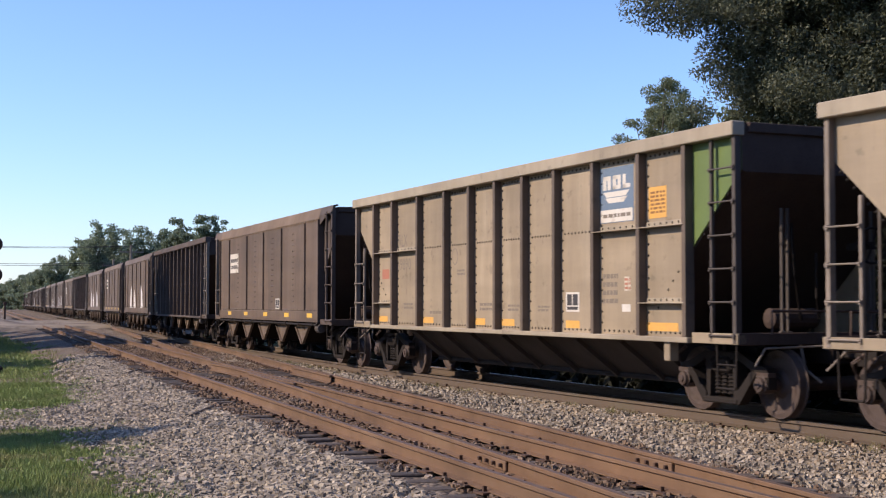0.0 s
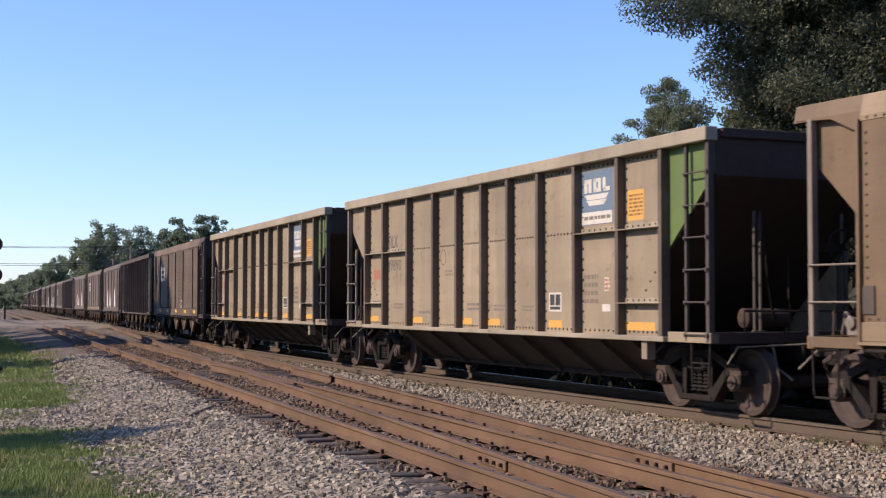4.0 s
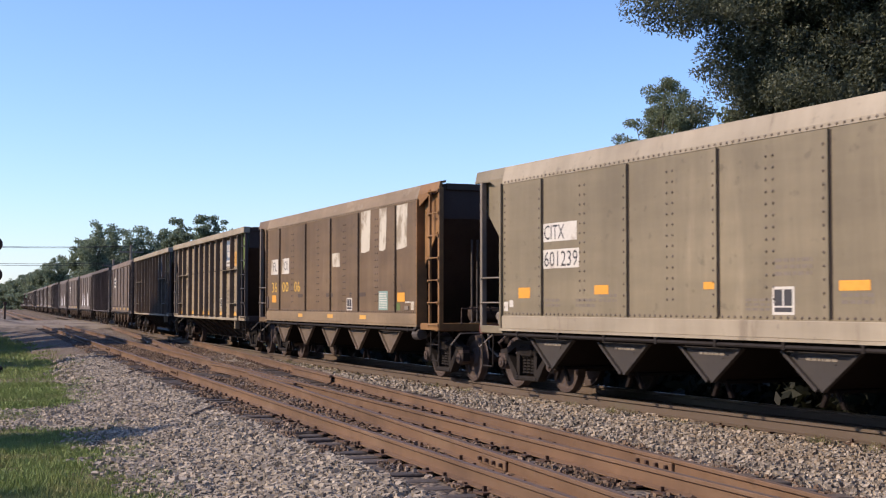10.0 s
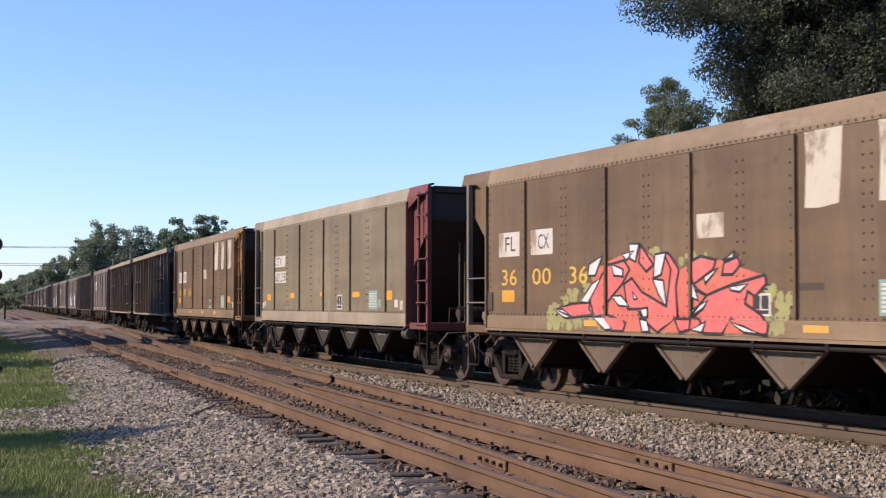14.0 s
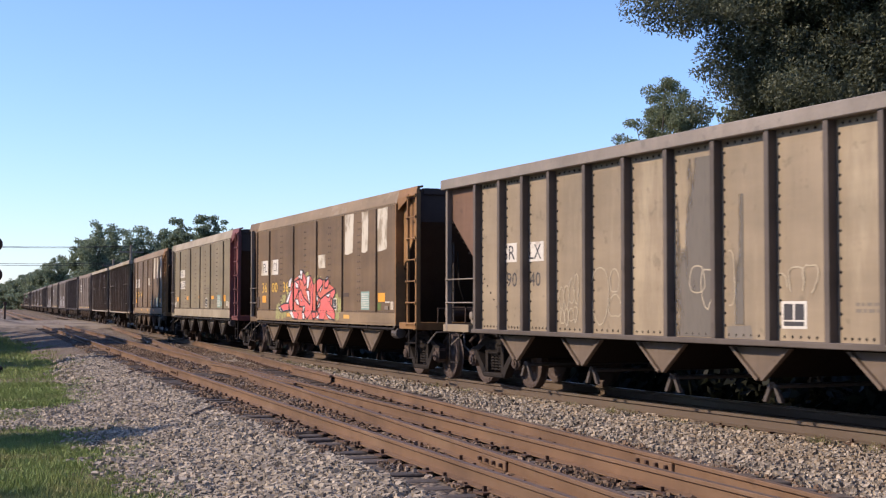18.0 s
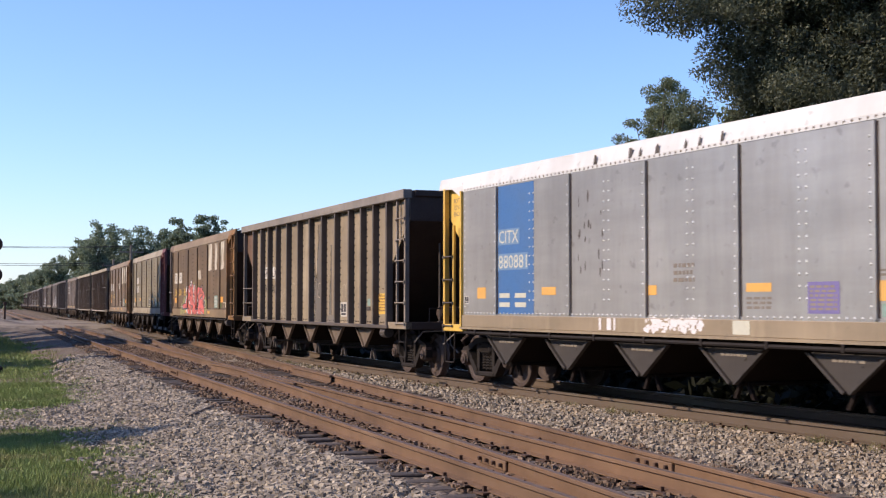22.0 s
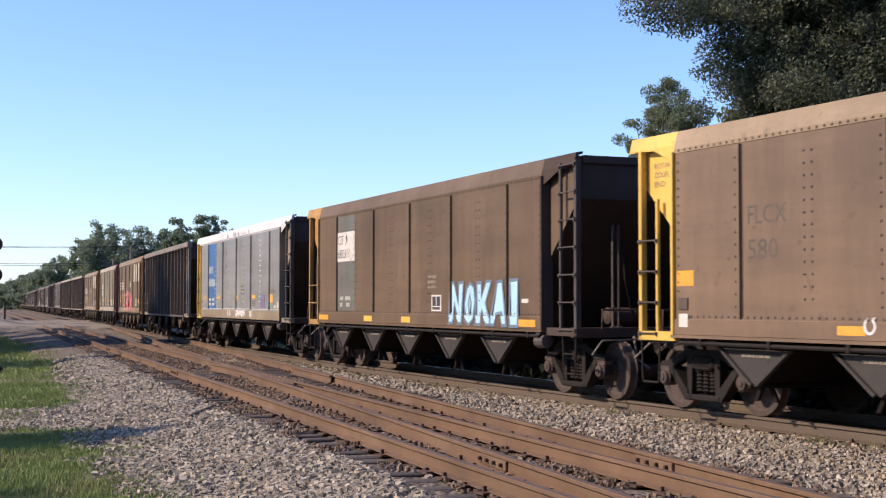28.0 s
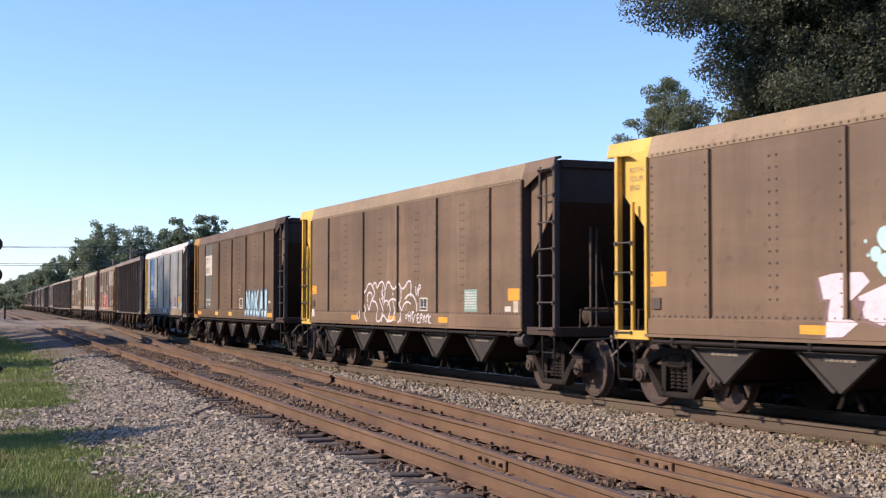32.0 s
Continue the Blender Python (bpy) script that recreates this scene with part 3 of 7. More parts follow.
def joint_bar(track, at, s, lat, side):
    """A bolted splice on a rail's web."""
    sh, bolts = Shape(), Shape()
    sh.box(-0.42, 0.42, 0.011, 0.045, -0.145, -0.045, 0.008)
    for k in range(4):
        x = -0.33 + 0.22 * k
        bolts.box(x - 0.02, x + 0.02, 0.045, 0.085, -0.11, -0.07, 0.006)
    x, y, t = at(s, lat)
    m = pose(x, y, 0, 0, 0, 180 - math.degrees(t))
    ob = part("joint_bar", sh, M["rail"], track, at=m)
    part("bolts", bolts, M["spike"], ob)


for s, lat in ((31.0, -0.755), (48.0, -0.755)):
    joint_bar(track_near, near_at, s, lat, 1)
for s, lat in ((12.0, -0.755), (11.4, 0.755), (29.0, 0.755)):
    joint_bar(track_cross, cross_at, s, lat, 1)


# the unpaved road that crosses the tracks far down the line
def road_sheet():
    lats, ss = np.linspace(-60, 16, 115), np.linspace(94, 132, 61)
    S, Q = np.meshgrid(ss, lats, indexing="ij")
    t = math.atan(SLOPE_A)
    X, Y = -S * math.cos(t) + Q * math.sin(t), 5.24 + S * math.sin(t) + Q * math.cos(t)
    e = np.minimum(np.minimum((S - 94) / 4.0, (132 - S) / 4.0), 1.0)
    low = ground_z(X.ravel(), Y.ravel()).reshape(X.shape) - 0.08
    bump = 0.85 * smooth_noise(X.ravel(), Y.ravel(), 0.16, 5) + 0.40 * smooth_noise(X.ravel(), Y.ravel(), 0.45, 6) - 0.30
    rough = bump.reshape(X.shape) * np.clip((-1.6 - Q) / 3.0, 0, 1)
    top = -0.012 - 0.30 * np.clip((-4 - Q) / 8, 0, 1) + rough
    Z = low + (np.maximum(top, low) - low) * e
    sh, m = Shape(), len(lats)
    i = np.arange(X.size).reshape(X.shape)
    sh.add(np.stack([X, Y, Z], -1).reshape(-1, 3), np.stack([i[:-1, :-1], i[:-1, 1:], i[1:, 1:], i[1:, :-1]], -1).reshape(-1, 4).tolist())
    return sh


M["road"] = mat("pale_gravel_road", (0.275, 0.225, 0.165), (0.170, 0.134, 0.097), 0.95, 0, 0.45, 6, 0.5, 0.4, (1, 1, 1), (0.085, 0.066, 0.050), 0.22, (0.50, 0.58), bump_dist=0.04)
tagged(part("road", road_sheet(), M["road"]), "pale gravel road crossing the tracks", "road", kind="structure")
# ---- railway cars: x along the train (away from the viewer), y towards the viewer's side, z from the rail top ----
MESHES = {}


def shared(key, make):
    if key not in MESHES:
        sh = make()
        MESHES[key] = sh.mesh(key)
    return MESHES[key]


def side_boxes(x0, x1, ya, yb, z0, z1, side, b=0.0):
    return Shape().box(x0, x1, side * ya, side * yb, z0, z1, b)


def wheelset_shape():
    sh = Shape()
    for sd in (-1, 1):
        c = sd * 0.755
        pr = [(-0.07, 0.09), (-0.075, 0.16), (-0.03, 0.20), (-0.02, 0.34), (-0.065, 0.385), (-0.068, 0.47), (-0.05, 0.482), (-0.035, 0.462), (-0.02, 0.457), (0.068, 0.452), (0.072, 0.385), (0.035, 0.35), (0.03, 0.19), (0.08, 0.15), (0.085, 0.09)]
        sh.lathe([(c + sd * a, r) for a, r in pr], 24, "y")
    sh.lathe([(-1.12, 0.05), (-1.12, 0.085), (-0.7, 0.095), (0.7, 0.095), (1.12, 0.085), (1.12, 0.05)], 12, "y")
    return sh


def side_frame_shape(sd):
    """A cast side frame: arched top member, sloping lower arms, columns beside the springs, pedestal jaws over the bearings."""
    sh, y0, y1 = Shape(), sd * 0.95, sd * 1.09
    top = [(-1.02, 0.58), (-1.0, 0.68), (-0.76, 0.72), (-0.40, 0.87), (0.40, 0.87), (0.76, 0.72), (1.0, 0.68), (1.02, 0.58), (0.76, 0.60), (0.38, 0.76), (-0.38, 0.76), (-0.76, 0.60)]
    sh.prism(top, y0, y1)
    for q in (-1, 1):
        sh.prism([(q * 0.80, 0.60), (q * 0.70, 0.64), (q * 0.34, 0.30), (q * 0.34, 0.17), (q * 0.42, 0.17)], y0, sd * 1.11)
        sh.prism([(q * 0.36, 0.24), (q * 0.27, 0.24), (q * 0.25, 0.78), (q * 0.38, 0.78)], y0, y1)
        sh.prism([(q * 1.03, 0.40), (q * 1.03, 0.60), (q * 0.99, 0.62), (q * 0.97, 0.40)], y0, y1)
        sh.prism([(q * 0.81, 0.40), (q * 0.81, 0.62), (q * 0.75, 0.62), (q * 0.77, 0.40)], y0, y1)
    sh.box(-0.40, 0.40, y0, sd * 1.13, 0.16, 0.245, 0.02)
    sh.box(-0.24, 0.24, y0, sd * 1.12, 0.60, 0.74, 0.03)
    return sh


def spring_shape():
    pr = []
    for k in range(6):
        z = 0.28 + k * 0.052
        pr += [(z, 0.044), (z + 0.02, 0.064), (z + 0.036, 0.046)]
    return Shape().lathe(pr, 7, "z")


def bearing_shape(sd):
    return Shape().lathe([(sd * 0.95, 0.125), (sd * 1.10, 0.125), (sd * 1.11, 0.105), (sd * 1.145, 0.095), (sd * 1.15, 0.05), (sd * 1.165, 0.045), (sd * 1.165, 0.02)], 14, "y").box(-0.15, 0.15, sd * 0.97, sd * 1.10, 0.10, 0.16)


def truck(car, x, wheels):
    """A two-axle truck; its wheelsets are parts of the car, so that they can turn."""
    m = Matrix.Translation((x, 0, 0))
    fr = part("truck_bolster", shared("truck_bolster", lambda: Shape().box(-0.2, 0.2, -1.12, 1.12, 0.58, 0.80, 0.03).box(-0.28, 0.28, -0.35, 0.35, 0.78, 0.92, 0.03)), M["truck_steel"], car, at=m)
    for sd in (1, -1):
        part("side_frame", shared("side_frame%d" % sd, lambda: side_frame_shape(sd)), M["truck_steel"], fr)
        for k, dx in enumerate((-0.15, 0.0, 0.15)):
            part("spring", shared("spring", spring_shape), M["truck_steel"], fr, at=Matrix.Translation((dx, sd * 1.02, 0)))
        for dx in (-0.889, 0.889):
            part("bearing", shared("bearing%d" % sd, lambda: bearing_shape(sd)), M["wheel_steel"], fr, at=Matrix.Translation((dx, 0, 0.457)))
    part("brake_rigging", shared("brake_rigging", lambda: Shape().tube([(-0.62, 0.80, 0.36), (-0.3, 0.84, 0.30), (0.3, 0.84, 0.30), (0.62, 0.80, 0.36)], 0.022, 6).tube([(0.45, 0.5, 0.42), (0.58, 0.62, 0.78), (0.5, 0.7, 0.95)], 0.025, 6).tube([(-0.45, 0.5, 0.42), (-0.52, 0.62, 0.70)], 0.025, 6).tube([(1.05, 0.95, 0.92), (1.22, 1.0, 0.80), (1.25, 0.9, 0.62), (1.12, 0.7, 0.55)], 0.03, 6)), M["wheel_steel"], fr)
    for dx in (-0.889, 0.889):
        part("brake_beam", shared("brake_beam", lambda: Shape().box(-0.05, 0.05, -0.8, 0.8, 0.34, 0.44, 0.01).box(-0.09, 0.02, -0.83, -0.68, 0.3, 0.56).box(-0.09, 0.02, 0.68, 0.83, 0.3, 0.56)), M["truck_steel"], fr, at=pose(dx * 0.40, 0, 0.02, 0, 0, 0 if dx > 0 else 180))
    for dx in (0.889, -0.889):
        wheels.append((part("wheelset", shared("wheelset", wheelset_shape), M["wheel_steel"], car, at=Matrix.Translation((x + dx, 0, 0.457))), x + dx))


def draft_gear(car):
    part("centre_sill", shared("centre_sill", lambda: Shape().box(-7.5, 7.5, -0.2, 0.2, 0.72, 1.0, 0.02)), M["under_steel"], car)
    for e in (1, -1):
        c = part("coupler", shared("coupler%d" % e, lambda: Shape().box(e * 7.45, e * 7.95, -0.075, 0.075, 0.80, 0.95, 0.02).prism([(e * 7.92, -0.17), (e * 8.10, -0.17), (e * 8.17, -0.05), (e * 8.07, 0.0), (e * 8.17, 0.06), (e * 8.12, 0.19), (e * 7.92, 0.17)], 0.72, 1.02, "z")), M["truck_steel"], car)
        part("cut_lever", shared("cut_lever%d" % e, lambda: Shape().tube([(e * 7.55, 0.10, 0.98), (e * 7.40, 0.45, 0.96), (e * 7.38, 1.20, 0.94), (e * 7.46, 1.42, 0.72)], 0.016, 6).tube([(e * 7.25, 0.55, 1.0), (e * 7.45, 0.62, 0.66), (e * 7.62, 0.50, 0.50)], 0.02, 6)), M["pale_dust"], c)
        part("air_hose", shared("air_hose%d" % e, lambda: Shape().tube([(e * 7.4, -0.35, 0.85), (e * 7.7, -0.36, 0.80), (e * 7.95, -0.33, 0.55), (e * 8.12, -0.25, 0.42)], 0.028, 6)), M["black_steel"], c)


def ladder(car, xi, xo, z0, z1, rungs, y, material, inner_top=None):
    """Two stiles and rungs at a car's corner; xi and xo are the inner and outer stile."""
    s1 = part("ladder_stile", shared("stile%.2f%.2f%.2f%.2f" % (xi, z0, inner_top or z1, y), lambda: Shape().box(xi - 0.026, xi + 0.026, y - 0.05, y, z0, inner_top or z1, 0.006)), material, car)
    part("ladder_stile", shared("stile%.2f%.2f%.2f%.2f" % (xo, z0, z1, y), lambda: Shape().box(xo - 0.038, xo + 0.038, y - 0.09, y + 0.005, z0, z1, 0.006)), material, car)
    for z in rungs:
        part("rung", shared("rung%.2f%.2f%.2f" % (xi, z, y), lambda: Shape().tube([(xi - 0.02 * (1 if xo > xi else -1), y + 0.022, z), (xo + 0.03 * (1 if xo > xi else -1), y + 0.022, z)], 0.013, 6).box(xo - 0.022, xo + 0.022, y, y + 0.03, z - 0.035, z + 0.025).box(xi - 0.018, xi + 0.018, y - 0.005, y + 0.028, z - 0.03, z + 0.02)), M["gate_grey"] if material == M["yellow"] else material, s1)


def stirrup(car, x, y, material, middle=True):
    """A hanging step of round bar, with a second tread in its middle or not."""
    def make():
        sh = Shape().tube([(x - 0.22, y, 1.02), (x - 0.20, y, 0.44), (x - 0.18, y, 0.41), (x + 0.18, y, 0.41), (x + 0.20, y, 0.44), (x + 0.22, y, 1.02)], 0.017, 6)
        return sh.tube([(x - 0.21, y, 0.72), (x + 0.21, y, 0.72)], 0.014, 6) if middle else sh
    part("stirrup_step", shared("stirrup%.2f%.2f" % (x, y), make), material, car)


def open_corner(car, xo, xi, y, material):
    """A corner with one stile, long grab irons to the panel's flange, and a valve on the sill."""
    part("ladder_stile", shared("open_stile%.2f%.2f" % (xo, y), lambda: Shape().box(xo - 0.04, xo + 0.04, y - 0.09, y + 0.005, 1.0, 3.72, 0.006)), material, car)
    for z in RUNGS[1:3]:
        part("grab_iron", shared("grab%.2f%.2f%.2f" % (xo, z, y), lambda: Shape().tube([(xi, y + 0.0, z), (xi + 0.04, y + 0.03, z), (xo - 0.02, y + 0.03, z), (xo + 0.03, y + 0.0, z)], 0.014, 6)), material, car)
    part("relay_valve", shared("relay_valve%.2f" % xi, lambda: Shape().box(xi + 0.12, xi + 0.34, y - 0.26, y - 0.08, 1.13, 1.36, 0.03).lathe([(y - 0.10, 0.03), (y - 0.09, 0.075), (y - 0.04, 0.075), (y - 0.03, 0.03)], 10, "y", (xi + 0.23, 0, 1.30)).tube([(xi + 0.30, y - 0.15, 1.34), (xi + 0.45, y - 0.2, 1.42), (xi + 0.62, y - 0.3, 1.16)], 0.018, 6)), M["pale_dust"], car)


def release_box():
    """The cylindrical door motor that hangs below the side sill."""
    sh = Shape().lathe([(-6.10, 0.05), (-6.09, 0.11), (-5.80, 0.12), (-5.77, 0.09), (-5.74, 0.04)], 12, "x", (0, 1.50, 0.90))
    return sh.box(-6.0, -5.86, 1.42, 1.6, 0.98, 1.04)


def rivets_on(lines, y, r=0.014):
    """Rivet heads: each line is x0, z0, x1, z1 and a count."""
    sh, sd = Shape(), (1 if y > 0 else -1)
    for x0, z0, x1, z1, n in lines:
        for k in range(n):
            f = (k + 0.5) / n
            x, z = x0 + (x1 - x0) * f, z0 + (z1 - z0) * f
            sh.add([(x - r, y, z), (x, y, z - r), (x + r, y, z), (x, y, z + r), (x, y + sd * r * 0.7, z)], [(0, 1, 4), (1, 2, 4), (2, 3, 4), (3, 0, 4)])
    return sh


def end_details(car, half, material, brake):
    """Platform, end posts and pipes at both ends."""
    for e in (1, -1):
        part("end_sill", shared("end_sill%d%.2f" % (e, half), lambda: Shape().box(e * (half - 0.12), e * half, -1.58, 1.58, 0.98, 1.14, 0.01)), material, car)
        part("end_platform", shared("end_platform%d%.2f" % (e, half), lambda: Shape().box(e * (half - 1.15), e * (half - 0.1), -1.5, 1.5, 1.0, 1.06)), M["black_steel"], car)
        for y, q in ((0.80, 0.10), (0.66, 0.16), (-0.70, 0.12)):
            part("end_post", shared("end_post%d%.2f%.2f" % (e, half, y), lambda: Shape().box(e * (half - q - 0.05), e * (half - q), y - 0.014, y + 0.014, 1.05, 2.78, 0.004).box(e * (half - q - 0.04), e * (half - q + 0.02), y - 0.05, y + 0.05, 1.06, 1.16, 0.01)), M["gate_grey"], car)
        part("end_handrail", shared("end_rail%d%.2f" % (e, half), lambda: Shape().tube([(e * (half + 0.06), -1.3, 1.12), (e * (half + 0.06), -1.3, 1.42), (e * (half + 0.06), 1.1, 1.42), (e * (half + 0.06), 1.1, 1.12)], 0.018, 6)), M["black_steel"], car)
        part("end_ladder", shared("end_ladder%d%.2f" % (e, half), lambda: ladder_end(e, half)), M["black_steel"], car)
    e = brake
    part("brake_wheel", shared("brake_wheel%d%.2f" % (e, half), lambda: brake_ring(e * (half + 0.05)).box(e * (half - 0.4), e * (half + 0.06), -0.6, -0.5, 2.25, 2.35)), M["truck_steel"], car)
    part("air_reservoir", shared("reservoir%d%.2f" % (e, half), lambda: Shape().lathe([(-0.40, 0.06), (-0.36, 0.14), (0.36, 0.14), (0.40, 0.06)], 14, "y", (e * (half - 0.65), 0.25, 1.32))), M["black_steel"], car)
    part("brake_pipe", shared("brake_pipe%d%.2f" % (e, half), lambda: Shape().tube([(e * (half - 0.5), 0.2, 1.3), (e * (half - 0.25), 0.5, 1.9), (e * (half - 0.25), 0.55, 2.6)], 0.022, 6).tube([(e * (half - 0.5), -0.1, 1.3), (e * (half - 0.3), 0.1, 1.6), (e * (half - 0.3), 0.1, 2.2)], 0.018, 6)), M["truck_steel"], car)


def brake_ring(x):
    sh = Shape().tube([(x, -0.55 + 0.24 * math.cos(6.2832 * k / 18), 2.3 + 0.24 * math.sin(6.2832 * k / 18)) for k in range(19)], 0.018, 6)
    for k in range(4):
        sh.tube([(x, -0.55, 2.3), (x, -0.55 + 0.24 * math.cos(1.5708 * k + 0.4), 2.3 + 0.24 * math.sin(1.5708 * k + 0.4))], 0.012, 5)
    return sh


def ladder_end(e, half):
    sh = Shape()
    for y in (-1.12, -1.5):
        sh.box(e * (half - 0.02), e * (half + 0.03), y - 0.025, y + 0.025, 1.1, 3.6)
    for k in range(6):
        sh.tube([(e * (half + 0.02), -1.1, 1.3 + 0.42 * k), (e * (half + 0.02), -1.52, 1.3 + 0.42 * k)], 0.013, 5)
    return sh


def coal_shape(half, top, wide):
    rng, n, m = np.random.default_rng(4), 60, 16
    X, Y = np.meshgrid(np.linspace(-half, half, n), np.linspace(-wide, wide, m), indexing="ij")
    Z = top + 0.14 * (1 - (Y / wide) ** 2) * np.clip((half - np.abs(X)) / 1.2, 0, 1) + 0.05 * rng.normal(size=X.shape) - 0.03
    sh = Shape()
    i = np.arange(n * m).reshape(n, m)
    sh.add(np.stack([X, Y, Z], -1).reshape(-1, 3), np.stack([i[:-1, :-1], i[1:, :-1], i[1:, 1:], i[:-1, 1:]], -1).reshape(-1, 4).tolist())
    return sh


def slope_sheets(car, half, x_in, material, z_out=3.2, z_in=2.3, wide=1.46):
    """The inclined end floors and the three-cornered side sheets over them."""
    k = (z_out - z_in) / (half - x_in)
    for e in (1, -1):
        low = x_in - (z_in - 1.1) / k
        part("slope_sheet", shared("slope%d%.2f%.2f" % (e, half, x_in), lambda: Shape().prism([(e * half, z_out + 0.02), (e * low, 1.12), (e * low, 1.08), (e * half, z_out - 0.02)], -wide + 0.03, wide - 0.03)), M["black_steel"], car)
        part("end_plate", shared("end_plate%d%.2f%.2f" % (e, half, x_in), lambda: Shape().box(e * (half - 0.03), e * half, -1.5, 1.5, z_out, 3.86).box(e * (half - 0.1), e * (half + 0.05), -1.39, 1.39, 3.74, 3.87, 0.01)), M["black_steel"], car)
        for sd in (1, -1):
            part("end_side_sheet", shared("eside%d%d%.2f%.2f%.2f" % (e, sd, half, x_in, wide), lambda: Shape().prism([(e * x_in, z_in), (e * half, z_out), (e * half, 3.7), (e * x_in, 3.7)], sd * wide, sd * (wide - 0.02))), material[e] if isinstance(material, dict) else material, car)


def hopper_pockets(car, xs, side_mat, y_face, z_top=0.93, z_low=0.50, hw=0.73, legs=False):
    """Cross pockets with three-cornered side plates, and the gate under each."""
    for k, x in enumerate(xs):
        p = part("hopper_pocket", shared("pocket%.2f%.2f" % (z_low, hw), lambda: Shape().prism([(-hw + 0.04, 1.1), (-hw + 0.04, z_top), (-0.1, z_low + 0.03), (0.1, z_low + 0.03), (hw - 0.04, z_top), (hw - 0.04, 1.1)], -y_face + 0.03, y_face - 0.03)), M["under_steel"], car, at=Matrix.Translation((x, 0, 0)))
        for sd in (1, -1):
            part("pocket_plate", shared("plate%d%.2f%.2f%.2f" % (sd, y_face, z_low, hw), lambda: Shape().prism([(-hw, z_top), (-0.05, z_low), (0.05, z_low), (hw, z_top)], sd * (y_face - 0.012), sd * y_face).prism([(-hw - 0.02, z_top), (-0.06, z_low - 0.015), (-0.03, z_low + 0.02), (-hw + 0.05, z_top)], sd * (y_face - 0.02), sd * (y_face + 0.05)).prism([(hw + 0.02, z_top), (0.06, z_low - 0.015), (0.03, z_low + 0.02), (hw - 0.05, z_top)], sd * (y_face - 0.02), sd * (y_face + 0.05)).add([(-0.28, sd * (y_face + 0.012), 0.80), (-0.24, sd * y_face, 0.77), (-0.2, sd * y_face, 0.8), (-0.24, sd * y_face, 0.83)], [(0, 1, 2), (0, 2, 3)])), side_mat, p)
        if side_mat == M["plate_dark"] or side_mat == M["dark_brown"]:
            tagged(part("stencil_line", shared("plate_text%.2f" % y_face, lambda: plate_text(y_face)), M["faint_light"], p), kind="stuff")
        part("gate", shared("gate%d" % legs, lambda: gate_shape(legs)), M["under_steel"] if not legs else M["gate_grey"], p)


def plate_text(y):
    sh, rng = Shape(), random.Random(2)
    u = -0.28
    while u < 0.26:
        w = rng.uniform(0.04, 0.10)
        sh.box(u, u + w, y, y + 0.003, 0.83, 0.87)
        u += w + 0.02
    return sh


M["faint_light"] = mat("worn_pale_stencil", (0.24, 0.20, 0.15), (0.18, 0.15, 0.115), 0.7, 0, 3.0, 20, 0)


def gate_shape(legs):
    sh = Shape()
    for sd in (1, -1):
        for dx in (-1, 1):
            a, b = (0.02, 0.16) if legs else (0.05, 0.2)
            y = sd * 1.25
            sh.hexa([(dx * a - 0.03, y, 0.52), (dx * a + 0.03, y, 0.52), (dx * a + 0.03, y + 0.05 * sd, 0.52), (dx * a - 0.03, y + 0.05 * sd, 0.52), (dx * b - 0.035, y, 0.26), (dx * b + 0.035, y, 0.26), (dx * b + 0.035, y + 0.05 * sd, 0.26), (dx * b - 0.035, y + 0.05 * sd, 0.26)][::1])
    sh.box(-0.10, 0.10, -1.29, 1.29, 0.44, 0.49, 0.01)
    return sh


def car_root(name, label, category="railway car"):
    return tagged(new(name), label, category, "cars of the coal train")


def finish_car(car):
    wheels = []
    for x in (6.25, -6.25):
        truck(car, x, wheels)
    draft_gear(car)
    return wheels


RUNGS = [1.10 + 0.437 * k for k in range(7)]


